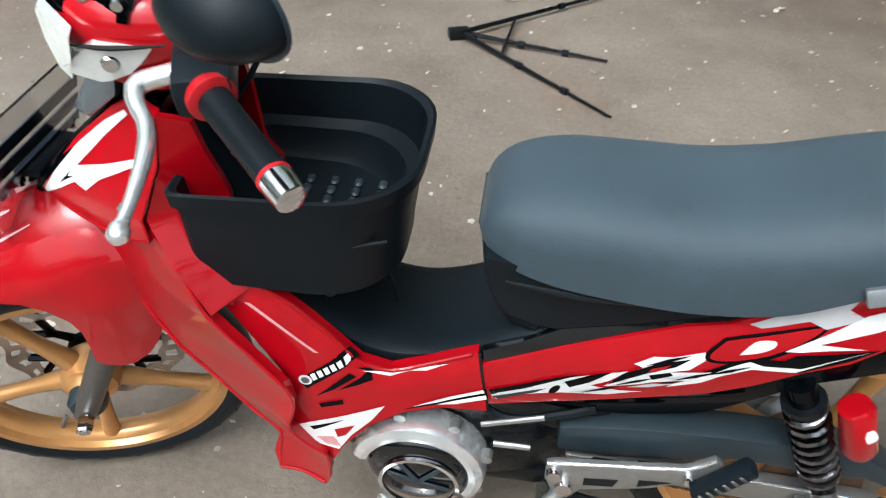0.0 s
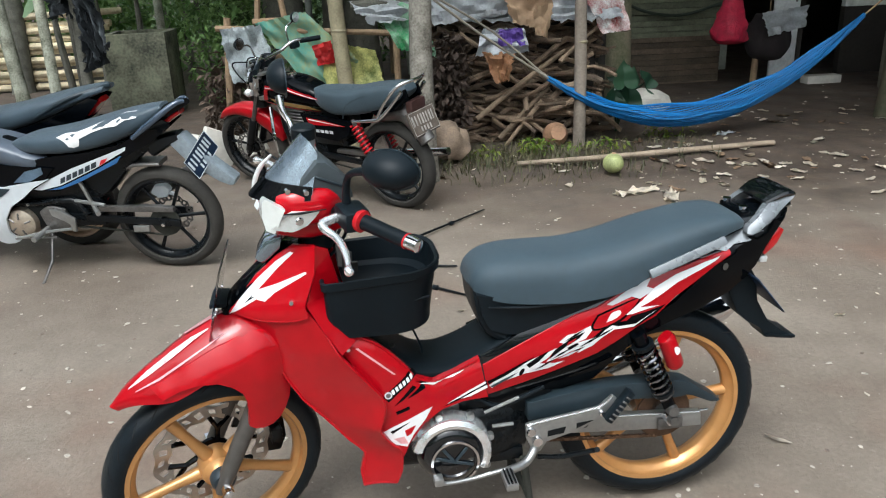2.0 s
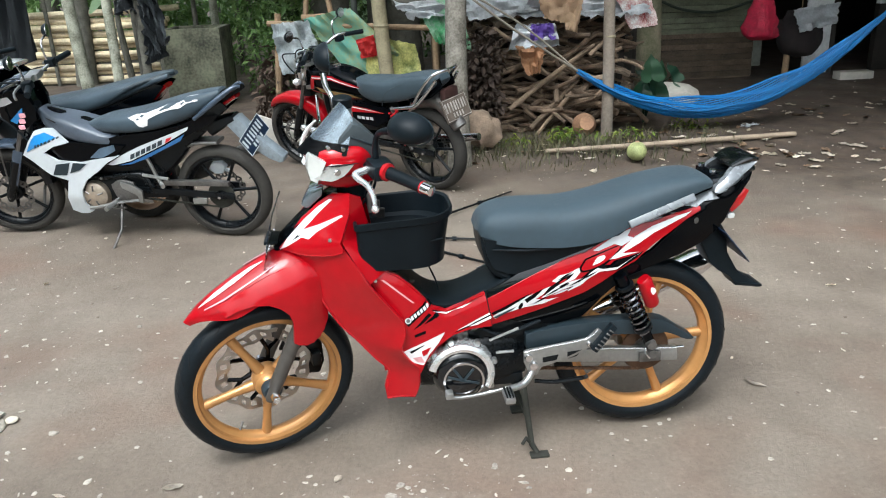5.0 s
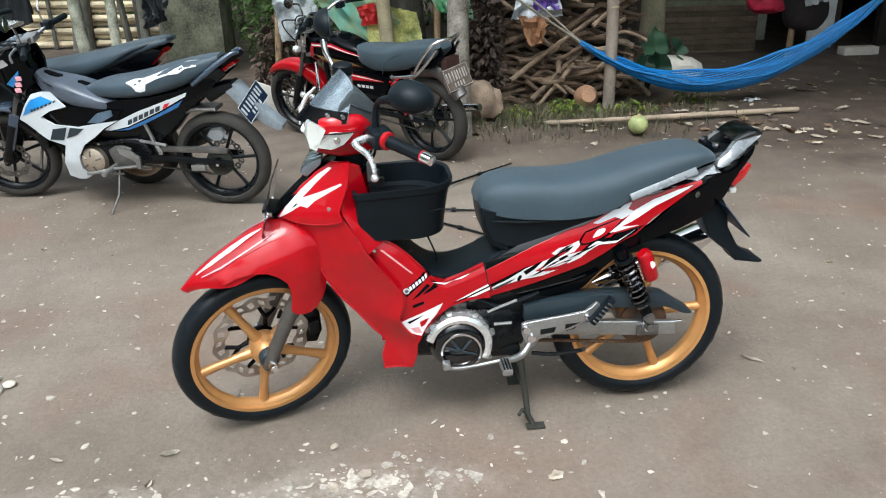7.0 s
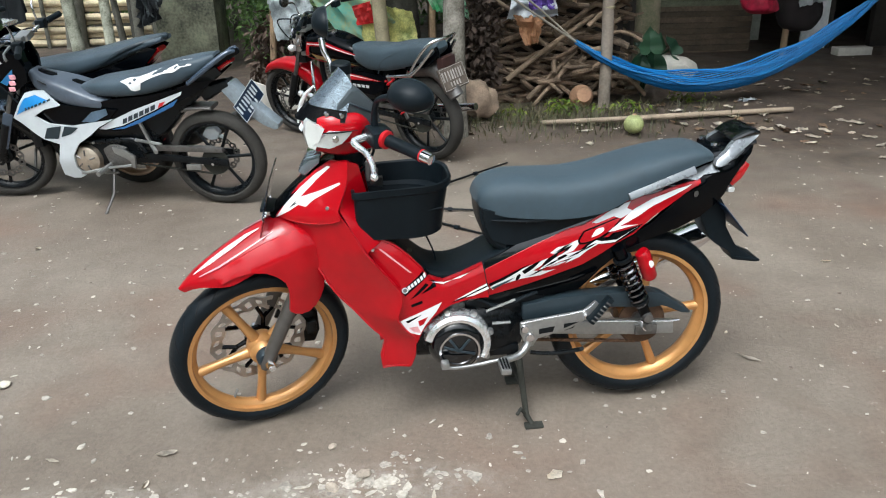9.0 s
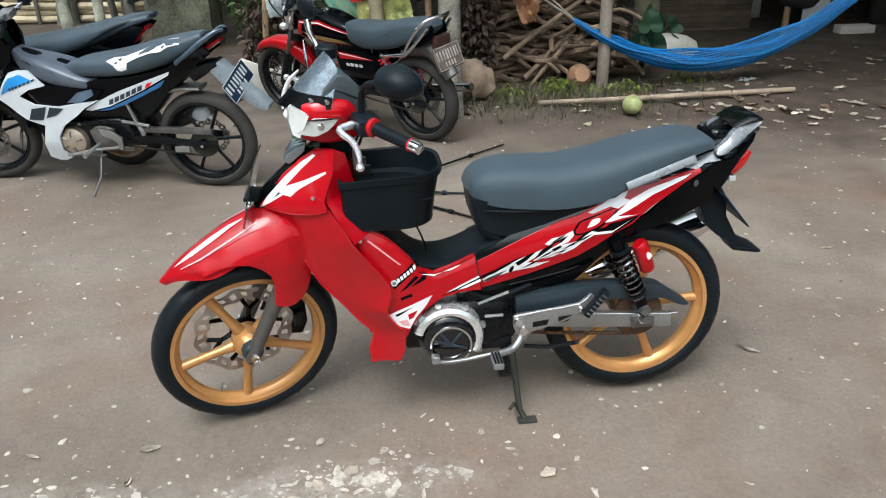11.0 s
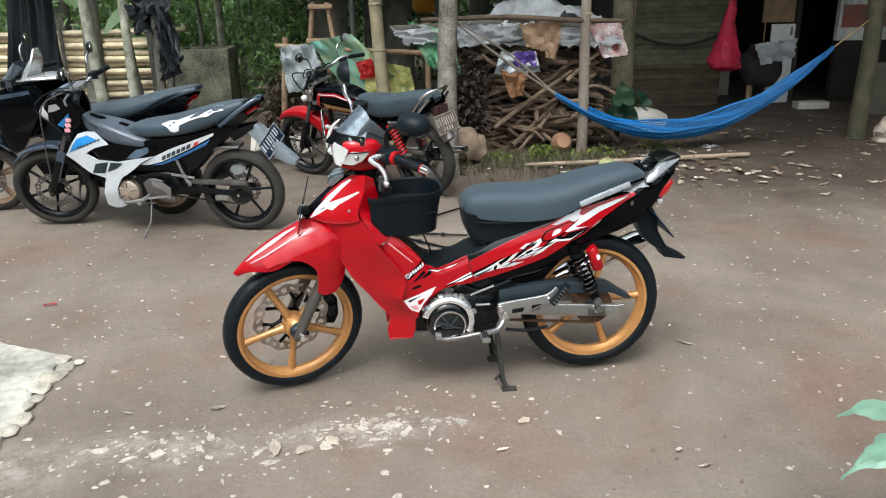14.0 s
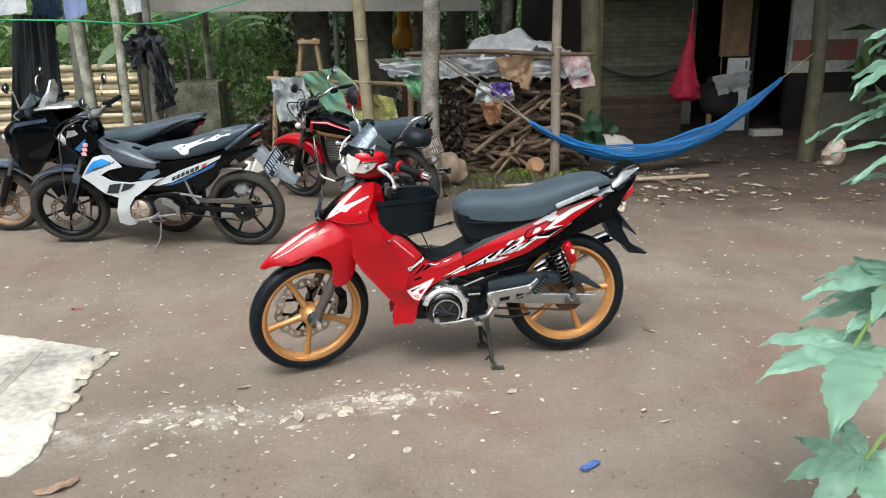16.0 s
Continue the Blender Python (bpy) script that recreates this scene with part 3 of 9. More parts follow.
    cal = join(plate([(-0.440, 0.215), (-0.395, 0.205), (-0.376, 0.250), (-0.380, 0.320), (-0.410, 0.352), (-0.436, 0.330), (-0.430, 0.275)], 0.058, 0.098, 0.008), box(-0.424, -0.392, 0.03, 0.104, 0.255, 0.305, 0.008))
    part("brake_caliper", cal, ENGINE, root, "black brake caliper with a dark red cover", ST)
    part("caliper_cover", box(-0.422, -0.390, 0.096, 0.106, 0.240, 0.315, 0.004), mat("dark_red_caliper", (0.13, 0.010, 0.016), 0.35, 0.3, var=0.3), root, "dark red caliper cover", ST)
    part("caliper_bracket", plate([(-0.520, 0.330), (-0.500, 0.370), (-0.415, 0.345), (-0.420, 0.300)], 0.062, 0.074, 0.004), ENGINE, root, "", ST)
    part("brake_hose", tube([(-0.40, 0.085, 0.335), (-0.40, 0.105, 0.50), (-0.40, 0.08, 0.66), (-0.30, 0.06, 0.86)], 0.005, 8, 4), PLASTIC, root, "", ST)

    # front mudguard: beak over the wheel, cheeks over the fork
    def beak():
        rows = smooth_path([(-0.790, 0.552, 0.010), (-0.745, 0.592, 0.045), (-0.68, 0.634, 0.072), (-0.60, 0.678, 0.090), (-0.52, 0.712, 0.098), (-0.45, 0.722, 0.094), (-0.38, 0.700, 0.085)], 5)
        loops = []
        for i, (x, z, w) in enumerate(rows):
            drop = 0.012 + 0.062 * soft_step((x + 0.79) / 0.14) - 0.02 * soft_step((x + 0.52) / 0.12)
            loop = []
            for k in range(13):
                u = -1 + 2 * k / 12
                ridge = 0.010 * max(0.0, 1 - abs(u) / 0.35) * soft_step((x + 0.78) / 0.1)
                loop.append((x + 0.016 * abs(u) ** 3, u * w * (1.0 if abs(u) < 0.9 else 0.985), z + ridge - drop * abs(u) ** 2.6))
            for k in range(12, -1, -1):
                u = -1 + 2 * k / 12
                loop.append((x + 0.012 * abs(u) ** 3 + 0.003, u * (w - 0.006), z - 0.006 - (drop - 0.003) * abs(u) ** 2.6))
            loops.append(loop)
        return rings(loops)

    guard = part("front_mudguard", beak(), RED, root, "glossy red pointed front mudguard", ST)
    beak_z = lambda x: ramp_at(x, [-0.790, -0.745, -0.68, -0.60, -0.52, -0.45, -0.38], [0.552, 0.592, 0.634, 0.678, 0.712, 0.722, 0.700])
    beak_w = lambda x: ramp_at(x, [-0.790, -0.745, -0.68, -0.60, -0.52, -0.45, -0.38], [0.010, 0.045, 0.072, 0.090, 0.098, 0.094, 0.085])
    beak_drop = lambda x: 0.012 + 0.062 * soft_step((x + 0.79) / 0.14) - 0.02 * soft_step((x + 0.52) / 0.12)
    cheek = [(x, beak_z(x) - 0.30 * beak_drop(x)) for x in (-0.70, -0.66, -0.62, -0.58, -0.54, -0.50, -0.46, -0.42)] + [(-0.388, 0.66), (-0.385, 0.60), (-0.388, 0.55), (-0.395, 0.51), (-0.408, 0.482), (-0.425, 0.462), (-0.447, 0.451), (-0.47, 0.448), (-0.49, 0.452), (-0.503, 0.462), (-0.500, 0.50), (-0.500, 0.535), (-0.508, 0.562), (-0.53, 0.585), (-0.56, 0.602), (-0.60, 0.608), (-0.64, 0.596), (-0.68, 0.578)]

    def cheek_y(x, z):
        u = min(1.0, max(0.02, (beak_z(x) - z) / beak_drop(x)))
        bulge = 0.014 * math.exp(-((x + 0.455) / 0.055) ** 2) * soft_step((0.66 - z) / 0.08)
        return -(beak_w(x) * u ** (1 / 2.6) + 0.003 + bulge)

    for s in (0, 1):
        b = skin(cheek, cheek_y, 0.016, 0.012)
        part("fork_cheek", mirror_y(b) if s else b, RED, guard)
    def beak_strip(stations, material, label=""):
        """A painted highlight on the beak's back: (x, from, to) across its half width."""
        bm = bmesh.new()
        edges = []
        for x, u0, u1 in stations:
            z, w, drop = beak_z(x), beak_w(x), beak_drop(x)
            edges.append([])
            for i in range(5):
                u = u0 + (u1 - u0) * i / 4
                ridge = 0.010 * max(0.0, 1 - abs(u) / 0.35) * soft_step((x + 0.78) / 0.1)
                edges[-1].append(bm.verts.new((x + 0.016 * abs(u) ** 3, u * w, z + ridge - drop * abs(u) ** 2.6 + 0.005)))
        for r0, r1 in zip(edges, edges[1:]):
            for i in range(4):
                bm.faces.new((r0[i], r0[i + 1], r1[i + 1], r1[i]))
        part("white_streak", bm, material, guard, label)

    # pale streaks put the sky's highlights into the beak's colour
    beak_strip([(-0.745, -0.30, -0.34), (-0.70, -0.20, -0.36), (-0.64, -0.16, -0.33), (-0.59, -0.16, -0.27), (-0.55, -0.20, -0.22)], PALEPINK, "pale pink painted highlight streak")
    beak_strip([(-0.735, -0.60, -0.63), (-0.68, -0.58, -0.63), (-0.62, -0.56, -0.60), (-0.56, -0.53, -0.56), (-0.52, -0.50, -0.51)], PINK, "pale pink painted highlight streak")
    beak_strip([(-0.60, 0.10, 0.30), (-0.56, 0.02, 0.40), (-0.51, 0.0, 0.42), (-0.48, 0.1, 0.3)], PINK)

    # leg shield: a proud upper panel, a flared wing below it and the side fairing set back behind the wing's crease
    fx = lambda z: ramp_at(z, [0.235, 0.333, 0.369, 0.441, 0.493, 0.568, 0.62, 0.675, 0.70, 0.73, 0.81, 0.85, 0.88], [-0.210, -0.199, -0.232, -0.290, -0.336, -0.378, -0.407, -0.440, -0.470, -0.490, -0.418, -0.368, -0.328])
    crease_z = [0.235, 0.249, 0.30, 0.355, 0.376, 0.418, 0.482, 0.515, 0.634, 0.70, 0.755, 0.826, 0.887]
    cx = lambda z: ramp_at(z, crease_z, [-0.125, -0.125, -0.111, -0.112, -0.132, -0.160, -0.145, -0.150, -0.240, -0.276, -0.311, -0.281, -0.274])
    outer = lambda z: ramp_at(z, [0.235, 0.30, 0.376, 0.43, 0.515, 0.634, 0.70, 0.755, 0.826, 0.887], [0.136, 0.150, 0.160, 0.166, 0.172, 0.166, 0.152, 0.134, 0.118, 0.108])

    def wing_at(x, z):
        base = ramp_at(z, [0.235, 0.355, 0.45, 0.57, 0.66, 0.70, 0.88], [0.112, 0.108, 0.100, 0.086, 0.060, 0.050, 0.056])
        t = min(1.0, max(0.0, (x - fx(z)) / max(0.03, cx(z) - fx(z))))
        hollow = 0.008 * math.sin(math.pi * t) * soft_step((0.62 - z) / 0.12)
        return -(base + (outer(z) - base) * t ** 0.85 - hollow - 0.003 * soft_step((z - 0.66) / 0.05))

    def upper_at(x, z):
        return wing_at(x, z) - 0.007

    def inner_at(x, z):
        return -(outer(z) + 0.004 - 0.75 * max(0.0, x - cx(z)))

    def shield_y(x, z):
        top = ramp_at(x, [-0.20, -0.157, -0.087, -0.06, -0.02, 0.036, 0.098], [0.66, 0.640, 0.568, 0.533, 0.515, 0.530, 0.556])
        shoulder = 0.009 * (1 - soft_step((top - z - 0.004) / 0.02))
        return -(0.115 + 0.024 * soft_step((0.08 - x) / 0.22) + 0.05 * (0.50 - z) - shoulder)

    wing_o = [(-0.302, 0.738), (-0.276, 0.70), (-0.24, 0.634), (-0.195, 0.575), (-0.15, 0.515), (-0.145, 0.482), (-0.16, 0.418), (-0.132, 0.376), (-0.112, 0.355), (-0.111, 0.30), (-0.125, 0.249), (-0.21, 0.235), (-0.215, 0.28), (-0.199, 0.333), (-0.232, 0.369), (-0.266, 0.405), (-0.290, 0.441), (-0.336, 0.493), (-0.378, 0.568), (-0.407, 0.62), (-0.44, 0.675), (-0.43, 0.712), (-0.36, 0.726)]
    upper_o = [(-0.322, 0.880), (-0.274, 0.887), (-0.281, 0.826), (-0.311, 0.755), (-0.302, 0.728), (-0.36, 0.713), (-0.43, 0.712), (-0.491, 0.726), (-0.464, 0.758), (-0.416, 0.811), (-0.367, 0.851)]
    inner_o = [(-0.274, 0.887), (-0.245, 0.87), (-0.226, 0.78), (-0.214, 0.70), (-0.19, 0.655), (-0.235, 0.636), (-0.274, 0.70), (-0.305, 0.755), (-0.278, 0.826)]
    side_o = [(-0.258, 0.672), (-0.20, 0.665), (-0.157, 0.640), (-0.12, 0.606), (-0.087, 0.568), (-0.06, 0.533), (-0.02, 0.515), (0.036, 0.530), (0.098, 0.556), (0.106, 0.51), (0.116, 0.452), (0.051, 0.449), (-0.003, 0.437), (-0.051, 0.408), (-0.089, 0.363), (-0.105, 0.33), (-0.14, 0.37), (-0.172, 0.415), (-0.160, 0.48), (-0.168, 0.515)]
    leg = fairing = upper = None
    for s in (0, 1):
        flip = mirror_y if s else (lambda b: b)
        k = 1 if s else -1
        o = part("leg_shield", flip(skin([(x + 0.055 * soft_step((z - 0.30) / 0.12) if x < fx(z) + 0.02 else x, z) for x, z in wing_o] if s else wing_o, (lambda x, z: 0.72 * wing_at(x, z)) if s else wing_at, 0.014, 0.018)), RED, root, "glossy red flared leg shield")
        u_ = part("upper_panel", flip(skin(upper_o, upper_at, 0.014, 0.016)), RED, o)
        part("inner_panel", flip(skin(inner_o, inner_at, 0.014, 0.010)), RED, o)
        f_ = part("side_fairing", flip(skin([(x, z - 0.05 if x > -0.16 and z > 0.5 else z) for x, z in side_o] if s else side_o, shield_y, 0.014, 0.016)), RED, root, "glossy red side fairing with white and black flames")
        leg, upper, fairing = leg or o, upper or u_, fairing or f_
        if s:
            continue
        crease = [(cx(z), k * -wing_at(cx(z), z), z) for z in (0.69, 0.66, 0.634, 0.59, 0.55, 0.515, 0.482, 0.45, 0.418, 0.376, 0.355, 0.32, 0.29, 0.255)]
        part("rear_rim", tube(crease, [0.001] + [0.003] * 12 + [0.001], 8, 2), RED, o)
        rim = [(fx(z), k * -wing_at(fx(z), z), z) for z in (0.645, 0.60, 0.568, 0.493, 0.441, 0.405, 0.369, 0.333, 0.29, 0.24)]
        part("front_rim", tube(rim, [0.001] + [0.0035] * 8 + [0.002], 8, 2), RED, o)
        foot = [(x, k * -wing_at(x, z), z) for x, z in ((-0.208, 0.237), (-0.17, 0.243), (-0.127, 0.250))]
        part("foot_rim", tube(foot, 0.003, 8, 2), RED, o)
        edge = [(x, k * -upper_at(x, z), z) for x, z in ((-0.274, 0.885), (-0.281, 0.826), (-0.309, 0.757), (-0.303, 0.729), (-0.36, 0.714), (-0.43, 0.713), (-0.484, 0.728))]
        part("panel_rim", tube(edge, [0.001, 0.002, 0.002, 0.002, 0.002, 0.002, 0.001], 8, 2), RED, u_)
        top = [(x, k * -shield_y(x, z), z) for x, z in ((-0.20, 0.662), (-0.157, 0.638), (-0.12, 0.604), (-0.087, 0.566), (-0.06, 0.531), (-0.02, 0.513), (0.036, 0.528), (0.09, 0.551))]
        part("top_rim", tube(top, 0.0032, 8, 3), RED, f_)

    def decal(outline, f, material, parent, off=0.0015, name="decal", label="", step=0.014):
        part(name, skin(outline, lambda x, z: f(x, z) - off, step), material, parent, label)

    # white arrow on the upper panel; flame, brand bar and slot on the fairing
    decal([(-0.486, 0.722), (-0.460, 0.757), (-0.411, 0.808), (-0.364, 0.847), (-0.331, 0.868), (-0.323, 0.867), (-0.363, 0.832), (-0.412, 0.784), (-0.362, 0.803), (-0.300, 0.830), (-0.297, 0.826), (-0.360, 0.789), (-0.375, 0.780), (-0.398, 0.760), (-0.418, 0.763), (-0.449, 0.743)], upper_at, WHITE, upper, label="white two-armed slash decal", name="shield_decal")
    decal([(-0.446, 0.752), (-0.424, 0.774), (-0.412, 0.792), (-0.430, 0.765), (-0.418, 0.770)], upper_at, GLOSS, upper, 0.0019, name="black_sliver")
    decal([(-0.146, 0.500), (-0.072, 0.562), (-0.060, 0.545), (-0.134, 0.484)], shield_y, GLOSS, fairing, 0.0012, name="brand_ground")
    for k in range(6):
        u = k / 5.6
        x, z = -0.124 + 0.052 * u, 0.511 + 0.036 * u
        decal([(x - 0.003, z + 0.003), (x + 0.0035, z + 0.0075), (x + 0.0075, z - 0.004), (x + 0.001, z - 0.0085)], shield_y, WHITE, fairing, 0.0026, "brand_bar", "plain white bar of a brand mark", 0.02)
    decal([(-0.134 + 0.0095 * math.cos(a), 0.503 + 0.0095 * math.sin(a)) for a in (2 * math.pi * k / 14 for k in range(14))], shield_y, WHITE, fairing, 0.0026, "brand_disc")
    decal([(-0.134 + 0.006 * math.cos(a), 0.503 + 0.006 * math.sin(a)) for a in (2 * math.pi * k / 14 for k in range(14))], shield_y, STEEL, fairing, 0.0034, "brand_disc")
    for o in ([(-0.121, 0.471), (-0.073, 0.519), (-0.064, 0.512), (-0.097, 0.485)], [(-0.088, 0.486), (-0.046, 0.520), (-0.042, 0.505), (-0.066, 0.494)], [(-0.066, 0.526), (-0.046, 0.520), (-0.006, 0.509), (-0.040, 0.512)]):
        decal(o, shield_y, GLOSS, fairing, 0.0015, "black_flame")
    decal([(-0.058, 0.519), (-0.020, 0.512), (0.030, 0.518), (0.060, 0.532), (0.020, 0.520), (-0.02, 0.506)], shield_y, WHITE, fairing, 0.0020, "white_flame")
    decal([(-0.156, 0.404), (-0.129, 0.416), (-0.027, 0.452), (-0.046, 0.422), (-0.077, 0.388), (-0.096, 0.356), (-0.131, 0.370)], shield_y, WHITE, fairing, 0.0015, "white_flame", "white flame decal")
    decal([(-0.136, 0.405), (-0.085, 0.423), (-0.13, 0.398)], shield_y, GLOSS, fairing, 0.0024, "black_flame")
    decal([(-0.100, 0.402), (-0.070, 0.412), (-0.084, 0.390), (-0.096, 0.385)], shield_y, RED, fairing, 0.0024, "red_tongue")
    decal([(-0.128, 0.384), (-0.102, 0.386), (-0.092, 0.364), (-0.112, 0.368)], shield_y, PINK, fairing, 0.0024, "pink_flame")
    decal([(-0.002, 0.444), (0.052, 0.468), (0.113, 0.498), (0.117, 0.478), (0.058, 0.460)], shield_y, GLOSS, fairing, 0.0015, "black_flame")
    decal([(0.010, 0.451), (0.109, 0.497), (0.111, 0.491), (0.046, 0.462)], shield_y, WHITE, fairing, 0.0024, "white_flame")
    decal([(0.046, 0.458), (0.113, 0.487), (0.115, 0.479), (0.07, 0.461)], shield_y, WHITE, fairing, 0.0024, "white_flame")
    decal([(-0.119, 0.456), (-0.085, 0.466), (-0.084, 0.457), (-0.116, 0.448)], shield_y, GLOSS, fairing, 0.002, "air_slot")
    # thin pink line paints a highlight down the fairing
    decal([(-0.204, 0.634), (-0.196, 0.634), (-0.112, 0.556), (-0.118, 0.556)], shield_y, PINK, fairing, 0.0014, "pale_line")
    for x, z, f, owner in ((-0.220, 0.634, shield_y, fairing), (-0.338, 0.762, upper_at, upper)):
        part("screw", bolt(x, f(x, z) - 0.002, z, 0.006), CHROME, owner)

    # nose strip between the two halves of the shield
    part("nose_cover", loft([(-0.305, 0.872, 0.062, 0.012), (-0.355, 0.842, 0.068, 0.016), (-0.42, 0.787, 0.066, 0.018), (-0.485, 0.728, 0.058, 0.016), (-0.505, 0.694, 0.05, 0.010)], 16, 4, 3), GLOSS, root, "glossy black nose panel")
    part("lower_nose", loft([(-0.500, 0.695, 0.052, 0.012), (-0.44, 0.655, 0.070, 0.014), (-0.39, 0.600, 0.080, 0.014), (-0.355, 0.545, 0.082, 0.012), (-0.335, 0.505, 0.078, 0.008)], 16, 4, 3.5), RED, root)
    hold = part("plate_bracket", join(box(-0.53, -0.49, -0.05, 0.05, 0.735, 0.745, 0.002), rod((-0.525, -0.03, 0.72), (-0.49, -0.03, 0.70), 0.006), rod((-0.525, 0.03, 0.72), (-0.49, 0.03, 0.70), 0.006)), PLASTIC, root)
    for y in (-0.085, -0.06, 0.06, 0.085):
        part("bolt", moved(bolt(0, 0, 0, 0.008, 0.01), Matrix.Translation((-0.515, y, 0.735)) @ Matrix.Rotation(radians(90), 4, "Z")), CHROME, hold)
    pl = moved(box(-0.002, 0.002, -0.118, 0.118, -0.085, 0.085, 0.001, 1), Matrix.Translation((-0.508, 0, 0.765)) @ Matrix.Rotation(radians(14), 4, "Y"))
    part("front_plate", pl, ACRYL, root, "clear acrylic front plate seen on edge")
    part("plate_backing", join(*[moved(box(-0.001, 0.001, -0.10, 0.10, -0.035 + 0.03 * k, -0.015 + 0.03 * k), Matrix.Translation((-0.5115, 0, 0.765)) @ Matrix.Rotation(radians(14), 4, "Y")) for k in range(3)]), PLATE, hold)

    # inside of the shield, tunnel and floor cover
    tun = loft([(-0.285, 0.84, 0.055, 0.03), (-0.255, 0.74, 0.075, 0.03), (-0.205, 0.645, 0.092, 0.03), (-0.140, 0.575, 0.098, 0.03), (-0.07, 0.522, 0.096, 0.025), (0.0, 0.511, 0.094, 0.02), (0.07, 0.528, 0.092, 0.02), (0.15, 0.566, 0.090, 0.02), (0.24, 0.60, 0.088, 0.02)], 18, 4, 4)
    part("tunnel_cover", tun, PLASTIC, root, "black plastic centre tunnel cover")
    for x, z in ((-0.115, 0.592), (0.19, 0.607)):
        part("screw", moved(bolt(0, 0, 0, 0.011, 0.006), Matrix.Translation((x, -0.055, z)) @ Matrix.Rotation(radians(90), 4, "X")), STEEL, root)

    # side panels: red with flames, black below and behind
    def side_y(x, z):
        w = ramp_at(x, [0.05, 0.2, 0.45, 0.7, 0.85, 0.97], [0.112, 0.108, 0.118, 0.112, 0.085, 0.045])
        mid = ramp_at(x, [0.1, 0.52, 0.72, 0.95], [0.505, 0.62, 0.73, 0.83])
        edge = ramp_at(x, [0.60, 0.716, 0.782, 0.855, 0.894], [0.74, 0.758, 0.785, 0.815, 0.845])
        roll = soft_step((x - 0.60) / 0.10) * max(0.0, z - edge) * 0.9
        return -(w - 0.9 * (z - mid) ** 2 * (1 if z > mid else 0.7) * 6 * 0.5 - roll)

    low_z = lambda x: ramp_at(x, [0.112, 0.216, 0.33, 0.426, 0.475, 0.547, 0.60, 0.66, 0.718, 0.75], [0.449, 0.472, 0.510, 0.546, 0.588, 0.622, 0.672, 0.712, 0.755, 0.766])
    top_z = lambda x: ramp_at(x, [0.104, 0.176, 0.265, 0.353, 0.398, 0.425, 0.49, 0.539, 0.601, 0.672, 0.718, 0.75], [0.536, 0.567, 0.608, 0.645, 0.657, 0.671, 0.706, 0.726, 0.738, 0.760, 0.768, 0.775])
    xs = [0.104, 0.15, 0.20, 0.25, 0.30, 0.35, 0.40, 0.45, 0.50, 0.55, 0.60, 0.65, 0.70, 0.745]
    pan = [(x + (0.008 if x < 0.11 else 0), low_z(x)) for x in xs] + [(x, top_z(x)) for x in xs[::-1]]
    dark = [(0.16, 0.462), (0.24, 0.430), (0.33, 0.418), (0.41, 0.438), (0.46, 0.510), (0.52, 0.568), (0.627, 0.605), (0.69, 0.622), (0.767, 0.650), (0.815, 0.690), (0.836, 0.718), (0.848, 0.752), (0.872, 0.788), (0.912, 0.832), (0.932, 0.868), (0.90, 0.866), (0.85, 0.842), (0.80, 0.826), (0.735, 0.800), (0.70, 0.74), (0.6, 0.65), (0.45, 0.57), (0.3, 0.50), (0.20, 0.478)]
    side = None
    for s in (0, 1):
        b = skin(dark, lambda x, z: side_y(x, z) + 0.007, 0.018, 0.014)
        part("tail_cover", mirror_y(b) if s else b, GLOSS, root, "glossy black tail side cover")
        b = skin(pan, side_y, 0.016, 0.012)
        o = part("side_panel", mirror_y(b) if s else b, RED, root, "red side panel with white and black flame decals")
        side = side or o
    strip = [(0.107, 0.528), (0.104, 0.556), (0.15, 0.576), (0.203, 0.604), (0.30, 0.632), (0.409, 0.668), (0.521, 0.720), (0.62, 0.760), (0.70, 0.795), (0.735, 0.805), (0.745, 0.775), (0.672, 0.755), (0.60, 0.732), (0.49, 0.70), (0.42, 0.66), (0.353, 0.638), (0.265, 0.600), (0.176, 0.560)]
    both("seat_rail_cover", lambda: skin(strip, lambda x, z: side_y(x, z) + 0.005, 0.016, 0.012), PIANO, "glossy black strip under the seat")

    rounded = lambda o: smooth_path(o + o[:1], 3)[:-1]

    def F(o, material, off, name="flame_decal", label=""):
        decal(o, side_y, material, side, off, name, label, 0.016)

    F([(0.120, 0.480), (0.159, 0.504), (0.199, 0.526), (0.255, 0.549), (0.294, 0.564), (0.272, 0.539), (0.250, 0.525), (0.289, 0.522), (0.318, 0.526), (0.273, 0.508), (0.216, 0.500), (0.159, 0.486), (0.128, 0.470)], WHITE, 0.0016, "white_flame", "white jagged flame decal")
    F([(0.116, 0.492), (0.159, 0.510), (0.19, 0.525), (0.240, 0.548), (0.200, 0.522), (0.16, 0.500), (0.120, 0.484)], GLOSS, 0.0022, "black_flame")
    F([(0.122, 0.477), (0.160, 0.493), (0.195, 0.507), (0.178, 0.494), (0.130, 0.472)], GUARD, 0.0022, "grey_flame")
    F([(0.216, 0.526), (0.252, 0.549), (0.274, 0.558), (0.249, 0.532), (0.224, 0.515)], GLOSS, 0.0022, "black_flame")
    F([(0.205 + 0.006 * math.cos(a) + 0.004 * math.sin(a), 0.506 + 0.011 * math.sin(a)) for a in (2 * math.pi * k / 10 for k in range(10))], GLOSS, 0.0024, "black_spot")
    F([(0.299, 0.579), (0.321, 0.596), (0.344, 0.600), (0.380, 0.616), (0.383, 0.603), (0.367, 0.583), (0.342, 0.573), (0.384, 0.582), (0.395, 0.585), (0.368, 0.562), (0.328, 0.550), (0.312, 0.542), (0.284, 0.532), (0.267, 0.527), (0.289, 0.556), (0.311, 0.575)], WHITE, 0.0018, "white_flame")
